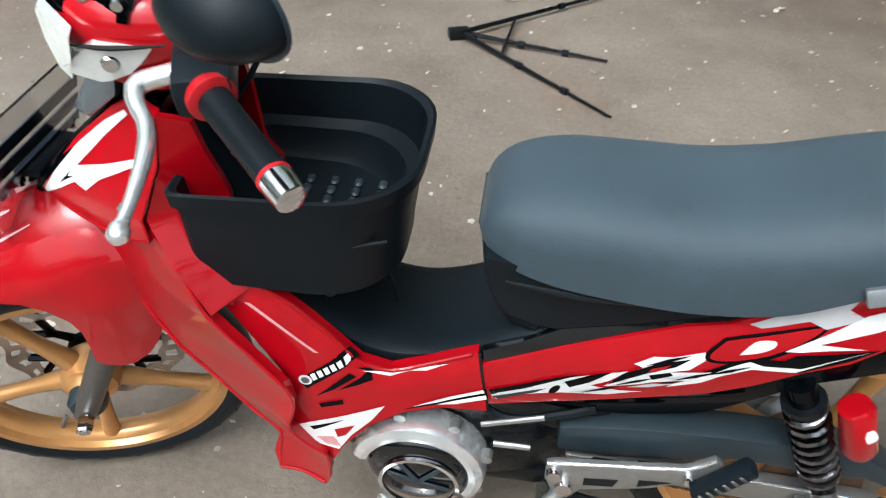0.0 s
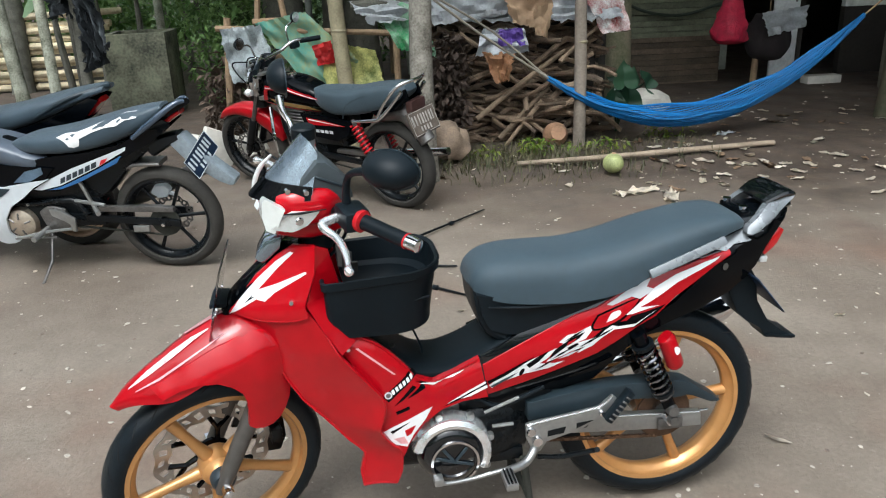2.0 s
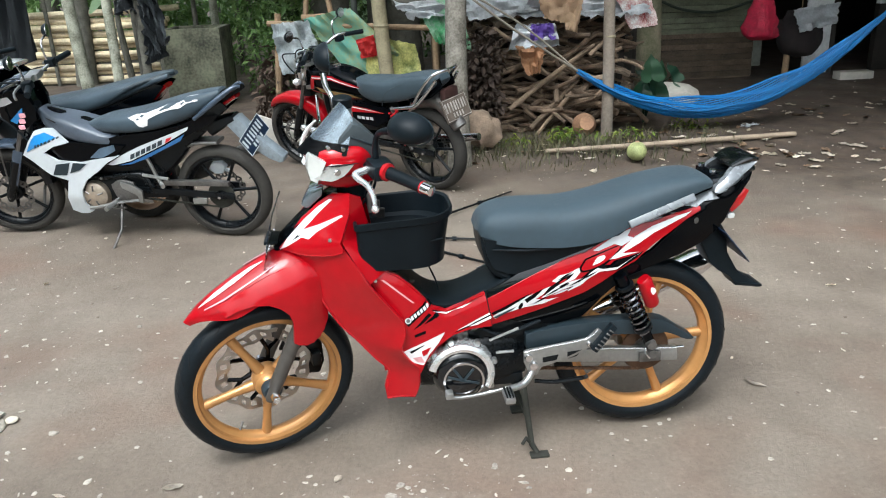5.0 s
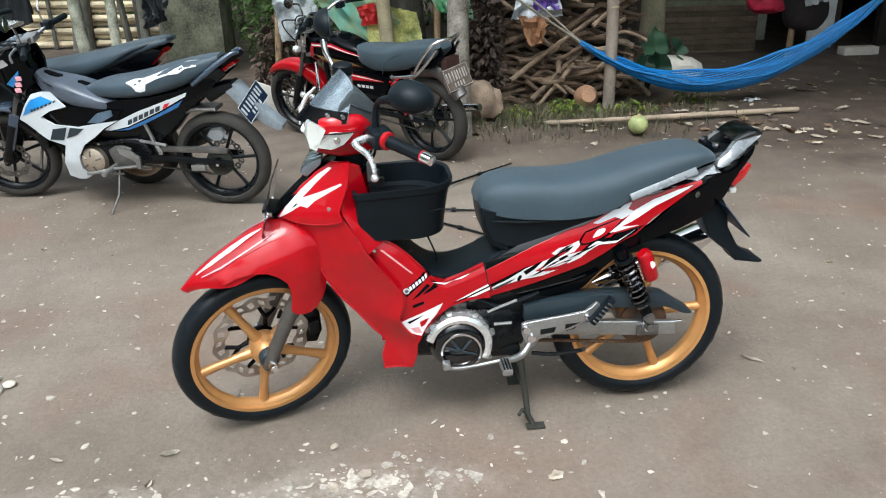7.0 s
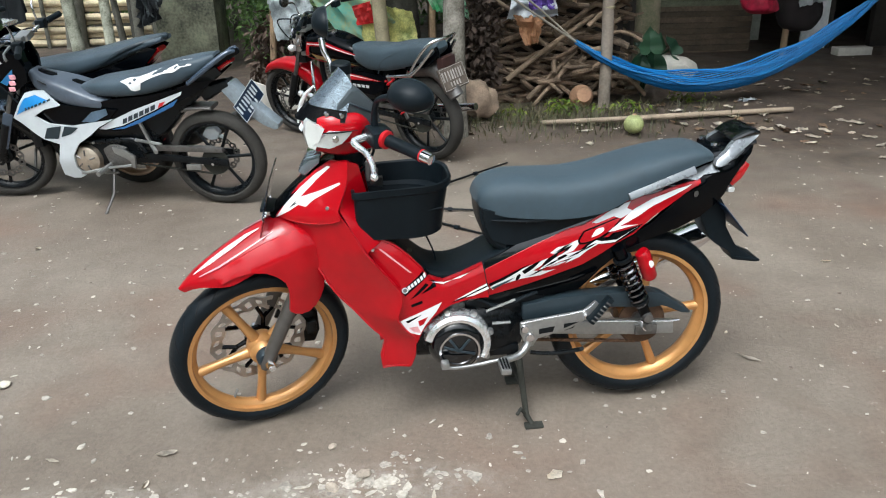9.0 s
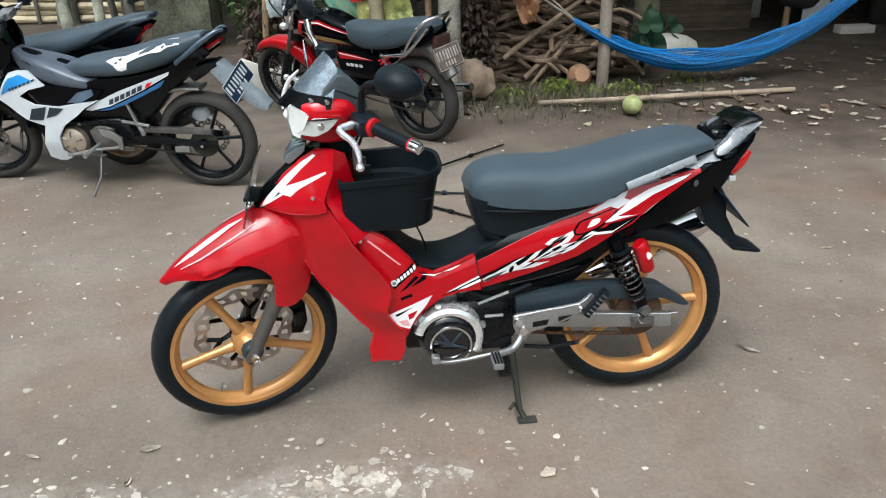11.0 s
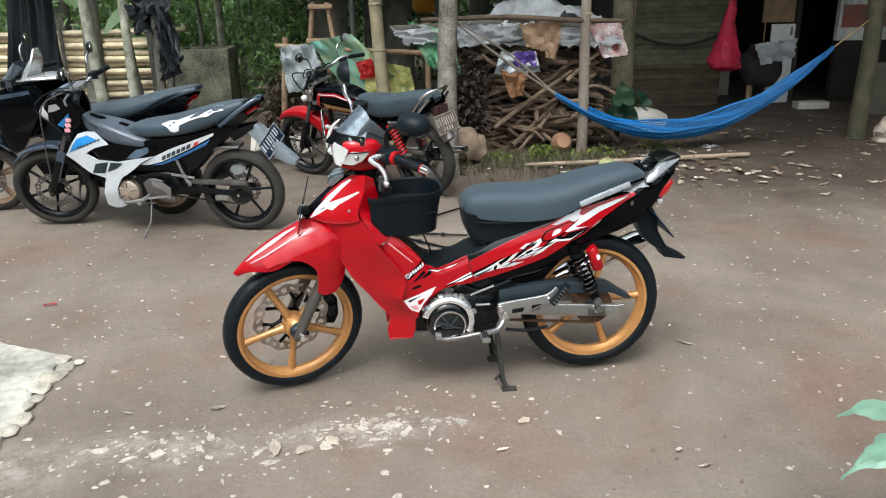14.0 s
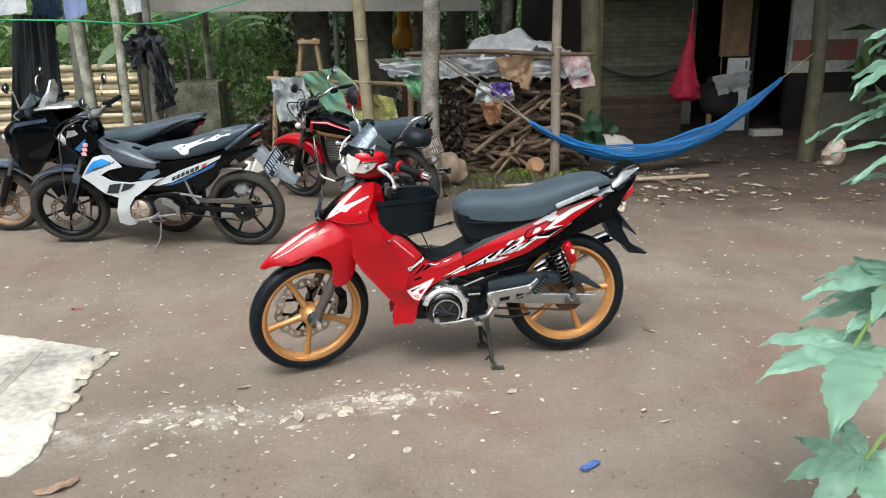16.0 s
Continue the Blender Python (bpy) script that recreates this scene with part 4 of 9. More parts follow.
    F([(0.288, 0.559), (0.327, 0.586), (0.366, 0.602), (0.350, 0.585), (0.317, 0.566), (0.272, 0.533)], GLOSS, 0.0025, "black_flame")
    F([(0.322, 0.577), (0.344, 0.588), (0.336, 0.578), (0.318, 0.569)], RED, 0.0032, "red_tongue")
    F([(0.320, 0.563), (0.345, 0.574), (0.350, 0.569), (0.326, 0.555)], GLOSS, 0.0025, "black_flame")
    F([(0.330, 0.543), (0.395, 0.574), (0.418, 0.594), (0.436, 0.605), (0.452, 0.600), (0.496, 0.602), (0.548, 0.632), (0.575, 0.655), (0.529, 0.640), (0.490, 0.622), (0.440, 0.619), (0.410, 0.604), (0.388, 0.585), (0.346, 0.556)], GLOSS, 0.0015, "black_flame")
    F([(0.351, 0.551), (0.395, 0.582), (0.417, 0.602), (0.434, 0.613), (0.451, 0.609), (0.496, 0.611), (0.546, 0.640), (0.568, 0.653), (0.529, 0.629), (0.491, 0.603), (0.440, 0.601), (0.407, 0.581), (0.385, 0.562), (0.346, 0.544)], WHITE, 0.0023, "white_flame")
    F(rounded([(0.398, 0.641), (0.437, 0.656), (0.505, 0.678), (0.507, 0.669), (0.489, 0.647), (0.456, 0.621), (0.417, 0.606), (0.388, 0.602), (0.381, 0.615)]), GLOSS, 0.0018, "black_flame")
    F(rounded([(0.401, 0.638), (0.438, 0.652), (0.499, 0.674), (0.502, 0.669), (0.484, 0.650), (0.453, 0.627), (0.416, 0.611), (0.391, 0.607), (0.387, 0.616)]), RED, 0.0026, "red_tongue")
    F(rounded([(0.419, 0.622), (0.432, 0.643), (0.446, 0.649), (0.456, 0.649), (0.455, 0.640), (0.439, 0.629)]), WHITE, 0.0034, "white_oval")
    F([(0.422, 0.664), (0.490, 0.702), (0.540, 0.721), (0.527, 0.701), (0.548, 0.694), (0.507, 0.673), (0.487, 0.680), (0.437, 0.662)], SILVERD, 0.0020, "silver_flame")
    F([(0.469, 0.636), (0.494, 0.655), (0.513, 0.669), (0.547, 0.699), (0.601, 0.728), (0.672, 0.753), (0.718, 0.764), (0.663, 0.736), (0.603, 0.708), (0.560, 0.680), (0.527, 0.662), (0.505, 0.652), (0.559, 0.654), (0.517, 0.645), (0.489, 0.638)], WHITE, 0.0024, "white_flame", "white sweep decal")
    F([(0.484, 0.632), (0.523, 0.640), (0.551, 0.648), (0.518, 0.630), (0.466, 0.616)], GLOSS, 0.0024, "black_flame")
    for x, z in ((0.236, 0.535), (0.262, 0.520), (0.300, 0.545), (0.335, 0.592), (0.372, 0.572), (0.408, 0.590)):
        F([(x - 0.024, z - 0.012), (x + 0.004, z + 0.006), (x + 0.030, z + 0.017), (x + 0.008, z + 0.002)], GLOSS, 0.0040, "black_sliver")
    for x, z in ((0.245, 0.512), (0.318, 0.540), (0.356, 0.566)):
        F([(x - 0.022, z - 0.006), (x + 0.010, z + 0.009), (x + 0.036, z + 0.014), (x + 0.006, z)], SILVERD, 0.0036, "grey_sliver")
    F([(0.530, 0.697), (0.568, 0.712), (0.590, 0.722), (0.552, 0.712)], RED, 0.0030, "red_tongue")
    part("panel_seam", tube([(0.100, side_y(0.11, 0.55) - 0.001, 0.556), (0.107, side_y(0.11, 0.51) - 0.001, 0.51), (0.116, side_y(0.11, 0.455) - 0.001, 0.450)], 0.0022, 6, 2), GROOVE, side)
    part("rear_top", loft([(0.755, 0.830, 0.072, 0.016), (0.82, 0.838, 0.066, 0.016), (0.88, 0.850, 0.054, 0.014), (0.935, 0.862, 0.040, 0.010)], 14, 3, 3), PIANO, root)
    part("tail_mark", skin([(0.735 + 0.008 * math.cos(a), 0.732 + 0.010 * math.sin(a)) for a in (2 * math.pi * k / 14 for k in range(14))], lambda x, z: side_y(x, z) + 0.0045, 0.02), STEEL, root, "small dull silver emblem")

    # grab rail: two moulded wings joined behind the seat, their outer faces sloping
    wing = smooth_path([(0.789, 0.812), (0.796, 0.828), (0.821, 0.848), (0.845, 0.872), (0.880, 0.889), (0.914, 0.901), (0.924, 0.891), (0.894, 0.866), (0.855, 0.843), (0.810, 0.812), (0.789, 0.812)], 3)[:-1]
    wing_y = lambda x, z: -(0.098 - 0.030 * soft_step((x - 0.82) / 0.1) - 0.66 * max(0.0, z - (0.812 + 0.62 * (x - 0.80))))
    # silver-grey stands in for the sky mirrored in the glossy black rail
    both("grab_rail", lambda: skin(wing, wing_y, 0.012, 0.02), SILVERGLOSS, "black moulded grab rail, its sky reflection coloured silver-grey")
    part("rail_bridge", loft([(0.850, 0.878, 0.066, 0.006), (0.878, 0.893, 0.073, 0.009), (0.905, 0.900, 0.073, 0.010), (0.924, 0.896, 0.068, 0.008), (0.934, 0.889, 0.058, 0.004)], 16, 3, 4), PIANO, root)
    # brushed decal and the tail cover's sky gloss, both in one silver-grey colour
    decal([(0.700, 0.776), (0.727, 0.793), (0.783, 0.812), (0.838, 0.834), (0.884, 0.856), (0.890, 0.847), (0.862, 0.826), (0.828, 0.814), (0.842, 0.812), (0.796, 0.800), (0.806, 0.793), (0.760, 0.786), (0.735, 0.772)], lambda x, z: side_y(x, z) + 0.002, SILVERGLOSS, root, 0.0015, "tail_stripe", "silver-grey brushed stripe that also paints the tail's sky gloss")
    part("seat_lock_bar", box(0.79, 0.815, -0.056, 0.056, 0.842, 0.858, 0.004), GLOSS, root)
    for s in (-1, 1):
        part("rail_bolt", moved(bolt(0, 0, 0, 0.011, 0.012), Matrix.Translation((0.802, 0.04 * s, 0.862)) @ Matrix.Rotation(radians(90), 4, "X")), CHROME, root)
    both("seat_trim", lambda: moved(box(-0.102, 0.102, -0.006, 0.006, -0.011, 0.011, 0.003), Matrix.Translation((0.618, -0.127, 0.779)) @ Matrix.Rotation(radians(-20.5), 4, "Y") @ Matrix.Rotation(radians(-22), 4, "X")), SILVERGLOSS, "silver-grey trim strip along the seat")

    # tail lamp, rear guard, plate, silencer
    part("tail_lamp", loft([(0.856, 0.744, 0.064, 0.020), (0.882, 0.772, 0.066, 0.023), (0.906, 0.804, 0.060, 0.016)], 16, 4, 3), TAILRED, root, "red tail lamp")
    part("indicator", moved(box(-0.011, 0.011, -0.060, 0.060, -0.009, 0.009, 0.005), Matrix.Translation((0.864, 0, 0.724))), LENS, root, "clear rear indicators")
    rg = plate([(0.76, 0.655), (0.84, 0.70), (0.862, 0.665), (0.872, 0.60), (0.910, 0.535), (0.955, 0.500), (0.996, 0.480), (0.990, 0.470), (0.908, 0.484), (0.886, 0.516), (0.846, 0.541), (0.816, 0.570), (0.80, 0.602), (0.785, 0.632)], -0.042, 0.042, 0.006)
    part("rear_mudguard", rg, PLASTIC, root, "black plastic rear mudguard with flared tip")
    part("guard_lip", moved(box(-0.045, 0.045, -0.046, 0.046, -0.004, 0.004, 0.003), Matrix.Translation((0.950, 0, 0.486)) @ Matrix.Rotation(radians(10), 4, "Y")), PLASTIC, root)
    pm = Matrix.Translation((0.872, 0, 0.636)) @ Matrix.Rotation(radians(-40), 4, "Y")
    rp = part("rear_plate", moved(box(-0.002, 0.002, -0.100, 0.100, -0.066, 0.066, 0.001, 1), pm), PLATE, root, "dark number plate with plain bars")
    for k in range(2):
        part("plate_bar", moved(box(0.0022, 0.003, -0.09, 0.09, -0.02 + 0.035 * k, -0.005 + 0.035 * k), pm), WHITE, rp)
    sil = part("silencer", tube([(0.30, 0.135, 0.27), (0.42, 0.14, 0.32), (0.55, 0.142, 0.375), (0.86, 0.142, 0.50), (0.90, 0.142, 0.516)], [0.016, 0.030, 0.045, 0.045, 0.034], 20), CHROME, root, "chrome silencer")
    part("exhaust_pipe", tube([(-0.10, 0.05, 0.29), (-0.13, 0.07, 0.22), (-0.05, 0.11, 0.19), (0.15, 0.13, 0.21), (0.32, 0.135, 0.275)], 0.014, 12, 4), STEEL, sil)
    part("silencer_end", tube([(0.90, 0.142, 0.516), (0.915, 0.142, 0.522)], [0.025, 0.022], 16), ENGINE, sil)

    # seat and the dark cover below it
    def seat():
        rows = smooth_path([(0.084, 0.730, 0.055, 0.740), (0.097, 0.766, 0.082, 0.722), (0.130, 0.790, 0.104, 0.706), (0.19, 0.802, 0.118, 0.694), (0.28, 0.800, 0.126, 0.687), (0.36, 0.799, 0.130, 0.686), (0.45, 0.812, 0.130, 0.698), (0.53, 0.831, 0.128, 0.734), (0.61, 0.848, 0.122, 0.768), (0.69, 0.860, 0.113, 0.800), (0.75, 0.861, 0.100, 0.820), (0.788, 0.848, 0.080, 0.824), (0.802, 0.832, 0.05, 0.824)], 5)
        loops = []
        for x, top, w, bot in rows:
            loop = []
            for k in range(17):
                a = math.pi * k / 16
                c, s = math.cos(a), math.sin(a)
                u = math.copysign(abs(c) ** 0.62, c)
                loop.append((x, u * w * (0.93 + 0.07 * s), bot + (top - bot) * s ** 0.55))
            for k in range(1, 8):
                u = -1 + 2 * k / 8
                loop.append((x, u * w * 0.9, bot - 0.006))
            loops.append(loop)
        return rings(loops)

    st = part("seat", seat(), VINYL, root, "dark grey textured vinyl seat")
    under = [(0.098, 0.722), (0.112, 0.66), (0.130, 0.622), (0.172, 0.604), (0.26, 0.596), (0.36, 0.62), (0.46, 0.668), (0.53, 0.725), (0.44, 0.70), (0.335, 0.692), (0.2, 0.700)]
    for s in (0, 1):
        b = skin(under, lambda x, z: -(0.088 + 0.10 * (z - 0.60)), 0.02, 0.02)
        part("under_seat_cover", mirror_y(b) if s else b, PLASTIC, root, "black plastic cover under the seat")
    part("under_seat_front", loft([(0.102, 0.728, 0.075, 0.014), (0.112, 0.665, 0.082, 0.016), (0.135, 0.615, 0.084, 0.016), (0.17, 0.59, 0.084, 0.014)], 14, 4, 4), PLASTIC, root)
    part("cover_rib", tube([(0.125, -0.102, 0.688), (0.22, -0.108, 0.682), (0.33, -0.106, 0.680)], [0.002, 0.005, 0.002], 8, 3), PLASTIC, root)

    # luggage box: square towards the head, round towards the seat
    def tub(z, grow, inner=0.0):
        x0, x1, w = -0.262 + 0.003 * grow * -1, -0.004 + grow * 0.016, 0.136 + grow * 0.007
        x0, x1, w = x0 + inner, x1 - inner, w - inner
        pts = []
        r0, r1 = 0.014, 0.105
        corners = [(x0 + r0, -w + r0, r0, 180, 270), (x1 - r1, -w + r1, r1, 270, 360), (x1 - r1, w - r1, r1, 0, 90), (x0 + r0, w - r0, r0, 90, 180)]
        for cx, cy, r, a0, a1 in corners:
            k = 9
            for i in range(k):
                a = radians(a0 + (a1 - a0) * i / (k - 1))
                pts.append((cx + r * math.cos(a), cy + r * math.sin(a), z + 0.010 * soft_step((cx + r * math.cos(a) - x0) / 0.28) * grow))
        return pts

    levels = [(0.662, -0.55, 0.016), (0.659, -0.5, 0.008), (0.663, -0.42, 0.0), (0.686, -0.3, 0.0), (0.74, 0.2, 0.0), (0.786, 0.75, 0.0), (0.788, 0.95, -0.004), (0.806, 1.0, -0.005), (0.808, 1.0, -0.001), (0.804, 0.9, 0.004), (0.75, 0.4, 0.005), (0.744, 0.35, 0.016), (0.742, 0.33, 0.020), (0.708, -0.1, 0.022), (0.698, -0.2, 0.030)]
    bx = part("luggage_box", rings([tub(z, g, i) for z, g, i in levels]), PLASTIC, root, "open black plastic luggage box")
    for i in range(4):
        for j in range(6):
            part("floor_stud", moved(box(-0.006, 0.006, -0.009, 0.009, 0, 0.006, 0.003, 1), Matrix.Translation((-0.16 + 0.034 * i, -0.055 + 0.022 * j, 0.6975))), GUARD, bx)
    part("box_rib", tube([(-0.258, -0.129, 0.735), (-0.15, -0.130, 0.733), (-0.085, -0.130, 0.736), (-0.02, -0.108, 0.738)], 0.003, 6, 4), PLASTIC, bx)
    part("box_wire", tube([(-0.08, 0.02, 0.66), (-0.06, 0.015, 0.62), (-0.035, 0.0, 0.56), (-0.03, 0.0, 0.525)], 0.003, 6, 4), PLASTIC, root)

    # engine
    en = part("engine", join(loft([(-0.115, 0.285, 0.06, 0.062), (-0.06, 0.300, 0.072, 0.075), (0.02, 0.312, 0.085, 0.090), (0.10, 0.315, 0.088, 0.092), (0.18, 0.315, 0.08, 0.085), (0.235, 0.31, 0.06, 0.07)], 18, 3, 4), box(-0.02, 0.22, -0.075, 0.075, 0.222, 0.262, 0.012)), ENGINE, root, "black engine block")
    part("engine_upper", join(box(0.04, 0.30, -0.07, 0.07, 0.36, 0.45, 0.02), box(0.16, 0.34, -0.06, 0.06, 0.28, 0.42, 0.02)), ENGINE, en)
    part("carburettor", join(tube([(0.02, -0.05, 0.40), (0.02, -0.05, 0.445)], [0.03, 0.022], 14), box(-0.01, 0.05, -0.075, -0.04, 0.385, 0.42, 0.008), rod((0.06, -0.06, 0.42), (0.09, -0.07, 0.44), 0.01)), STEEL, en)
    cov = Matrix.Translation((0.018, -0.085, 0.302))
    part("crank_cover", lathe([(0.0, -0.052), (0.060, -0.052), (0.074, -0.044), (0.088, -0.020), (0.092, 0.03), (0.0, 0.03)], 48), PIANO, en, "glossy black crank cover", cov)
    part("cover_arc", lathe([(0.080, -0.050), (0.090, -0.052), (0.101, -0.046), (0.106, -0.030), (0.106, 0.0), (0.086, 0.0), (0.080, -0.03)], 40, radians(-30), radians(165)), SATIN, en, "bright alloy arc of the cover", cov)
    part("cover_ring", lathe([(0.0565, -0.053), (0.0565, -0.059), (0.0625, -0.059), (0.0625, -0.053)], 48), CHROME, en, "chrome ring", Matrix.Translation((0.023, -0.086, 0.288)))
    star = [moved(box(0.0, 0.05, -0.0565, -0.053, -0.004, 0.004, 0.001, 1), cov @ Matrix.Translation((0.004, 0, -0.014)) @ Matrix.Rotation(radians(a), 4, "Y")) for a in (-50, -125, 15, 200)]
    part("cover_star", join(*star), GUARD, en)
    for a in (-30, 15, 60, 105, 150):
        part("cover_bolt", moved(bolt(0, 0, 0, 0.010, 0.016), cov @ Matrix.Translation((0.108 * math.cos(radians(a)), -0.022, 0.108 * math.sin(radians(a))))), ALLOY, en)
    part("fins", join(*[box(-0.16 + 0.013 * k, -0.154 + 0.013 * k, -0.055, 0.055, 0.245, 0.36, 0.002, 1) for k in range(6)]), ENGINE, en)
    part("hose", tube([(0.09, -0.08, 0.43), (0.15, -0.09, 0.405), (0.22, -0.088, 0.425), (0.27, -0.08, 0.44)], 0.007, 8, 4), PLASTIC, en)
    part("silver_stay", join(rod((0.11, -0.098, 0.395), (0.20, -0.098, 0.428), 0.0045), rod((0.13, -0.098, 0.352), (0.185, -0.098, 0.352), 0.005)), ALLOY, en)

    # foot rest, gear pedal, brackets
    part("gear_pedal", join(tube([(-0.025, -0.172, 0.262), (-0.005, -0.170, 0.250), (0.06, -0.165, 0.250), (0.13, -0.160, 0.258), (0.18, -0.155, 0.264)], 0.0055, 10, 4), box(-0.038, -0.014, -0.188, -0.158, 0.254, 0.276, 0.006)), ALLOY, root, "alloy gear pedal")
    peg = part("foot_peg", box(0.132, 0.164, -0.240, -0.172, 0.252, 0.272, 0.006), ALLOY, root, "ribbed alloy foot peg")
    for k in range(3):
        part("peg_rib", box(0.136 + 0.009 * k, 0.141 + 0.009 * k, -0.236, -0.176, 0.272, 0.276, 0.001, 1), ENGINE, peg)
    part("peg_bar", tube([(0.15, -0.17, 0.262), (0.205, -0.145, 0.262), (0.235, -0.125, 0.290), (0.245, -0.118, 0.33)], 0.011, 10, 4), ALLOY, root)
    part("far_peg", box(0.130, 0.168, 0.165, 0.255, 0.252, 0.276, 0.006), PLASTIC, root)
    br = [(0.210, 0.360), (0.222, 0.366), (0.30, 0.374), (0.405, 0.388), (0.440, 0.418), (0.452, 0.408), (0.432, 0.372), (0.405, 0.352), (0.363, 0.330), (0.30, 0.313), (0.266, 0.304), (0.250, 0.278), (0.236, 0.276), (0.222, 0.298), (0.211, 0.324)]
    both("step_bracket", lambda: plate(br, -0.128, -0.117, 0.003, holes=[[(0.268, 0.337), (0.317, 0.343), (0.311, 0.324), (0.268, 0.319)], [(0.345, 0.349), (0.392, 0.352), (0.345, 0.332)]]), ALLOY, "alloy step bracket with cut-outs")
    # dark plates fill the cut-outs and give them a recess's shade
    for slot in ([(0.268, 0.337), (0.317, 0.343), (0.311, 0.325), (0.268, 0.320)], [(0.345, 0.349), (0.390, 0.352), (0.345, 0.333)]):
        both("bracket_slot", lambda o=slot: plate(o, -0.1292, -0.120), ENGINE, "dark plate drawn for the bracket's shaded cut-out")
    # brighter tube put along the top edge as its highlight
    both("bracket_edge", lambda: tube([(0.212, -0.127, 0.360), (0.30, -0.127, 0.373), (0.405, -0.127, 0.387), (0.440, -0.127, 0.416)], 0.0028, 8, 2), SATIN)
    for bx_, bz_, br_ in ((0.224, 0.342, 0.013), (0.240, 0.312, 0.015), (0.412, 0.370, 0.009)):
        part("bracket_bolt", bolt(bx_, -0.132, bz_, br_, 0.012), CHROME, root)
    peg_at = Matrix.Translation((0.455, -0.142, 0.398)) @ Matrix.Rotation(radians(-52), 4, "Y")
    rp_ = part("rear_peg", moved(box(-0.055, 0.046, -0.013, 0.013, -0.011, 0.011, 0.005), peg_at), PLASTIC, root, "black folded passenger peg")
    for k in range(6):
        part("peg_rib", moved(box(-0.045 + 0.014 * k, -0.040 + 0.014 * k, -0.0155, -0.0125, -0.008, 0.008, 0.001, 1), peg_at), STEEL, rp_)
    # swing arm, chain, guard
    for s in (-1, 1):
        arm = plate([(0.24, 0.330), (0.40, 0.328), (0.46, 0.329), (0.60, 0.317), (0.712, 0.308), (0.716, 0.263), (0.60, 0.268), (0.42, 0.284), (0.25, 0.300)], 0.076 * s - 0.011, 0.076 * s + 0.011, 0.004)
        a = part("swing_arm", arm, ALLOY, root, "alloy box-section swing arm")
        # dark plates on the near arm stand in for shaded slots
        if s < 0:
            for o in ([(0.271, 0.322), (0.286, 0.332), (0.322, 0.330), (0.312, 0.313), (0.284, 0.308)], [(0.349, 0.337), (0.386, 0.336), (0.377, 0.325), (0.350, 0.319)]):
                part("arm_slot", plate(o, -0.1165, -0.085, 0.0), ENGINE, a)
        # bright line added for the highlight on the arm's upper edge
        part("arm_edge", rod((0.46, 0.087 * s, 0.327), (0.708, 0.087 * s, 0.307), 0.0022), SATIN, a)
        part("axle_block", box(0.585, 0.655, 0.093 * s - 0.006, 0.093 * s + 0.006, 0.272, 0.306, 0.004), STEEL, a)
        part("axle_nut", moved(lathe([(0.0, -0.02), (0.014, -0.02), (0.016, -0.012), (0.016, 0.012), (0.0, 0.012)], 6), Matrix.Translation((0.615, 0.092 * s, 0.304))), CHROME, a)
        part("chain_adjuster", rod((0.70, 0.076 * s, 0.304), (0.735, 0.076 * s, 0.304), 0.004), CHROME, a)
    for z0, z1 in ((0.266, 0.230), (0.335, 0.368)):
        part("chain_run", chain_run((0.24, -0.058, z0), (0.60, -0.058, z1), 34), RUST, root, "rusty run of the drive chain")
    cg = smooth_path([(0.223, 0.402), (0.35, 0.419), (0.49, 0.423), (0.634, 0.416), (0.678, 0.399), (0.72, 0.370), (0.765, 0.338), (0.735, 0.336), (0.70, 0.353), (0.666, 0.366), (0.624, 0.362), (0.49, 0.375), (0.40, 0.360), (0.30, 0.348), (0.225, 0.350)], 2)
    part("chain_guard", plate(cg, -0.092, -0.040, 0.006), GUARD, root, "dark grey plastic chain guard")

    # shock absorbers
    for s in (-1, 1):
        t, b = Vector((0.505, 0.112 * s, 0.580)), Vector((0.612, 0.104 * s, 0.345))
        v = (b - t).normalized()
        sh = part("shock_absorber", join(rod(t, t + v * 0.06, 0.019, 14), rod(t, b, 0.008), rod(b - v * 0.10, b, 0.017, 14)), GLOSS, root, "black shock absorber with coil spring")
        part("coil_spring", spring(t + v * 0.04, b - v * 0.05, 0.025, 0.0054, 8), mat("dark_chrome", (0.20, 0.20, 0.22), 0.18, 1.0, var=0.1), sh, "dark chrome coil spring")
        for q in (0.035, 0.195):
            part("spring_seat", tube([t + v * q, t + v * (q + 0.01)], 0.029, 18), ENGINE, sh)
        part("lower_eye", join(bolt(b.x, b.y - 0.018 * 1, b.z, 0.017, 0.02), bolt(b.x + 0.004, b.y - 0.018, b.z - 0.03, 0.016, 0.02)), STEEL, sh)
    part("reservoir", tube([(0.568, -0.135, 0.575), (0.572, -0.135, 0.57), (0.600, -0.135, 0.495), (0.604, -0.135, 0.487)], [0.018, 0.0225, 0.0225, 0.018], 18), RED, root, "red shock reservoir with a white round mark")
    part("reservoir_mark", moved(lathe([(0.0, -0.0245), (0.012, -0.0235), (0.012, -0.020), (0.0, -0.020)], 16), Matrix.Translation((0.590, -0.133, 0.540))), WHITE, root)

    # centre stand
    std = [tube([(0.215, 0.085 * s, 0.235), (0.225, 0.105 * s, 0.13), (0.235, 0.125 * s, 0.03), (0.25, 0.145 * s, 0.008)], [0.011, 0.010, 0.010, 0.008], 10) for s in (-1, 1)]
    std += [rod((0.228, -0.11, 0.11), (0.228, 0.11, 0.11), 0.008), tube([(0.235, -0.125, 0.03), (0.215, -0.135, 0.06), (0.20, -0.15, 0.05)], 0.006), box(0.225, 0.285, -0.165, -0.135, 0.0, 0.010, 0.003), box(0.215, 0.265, 0.10, 0.14, 0.0, 0.012, 0.003)]
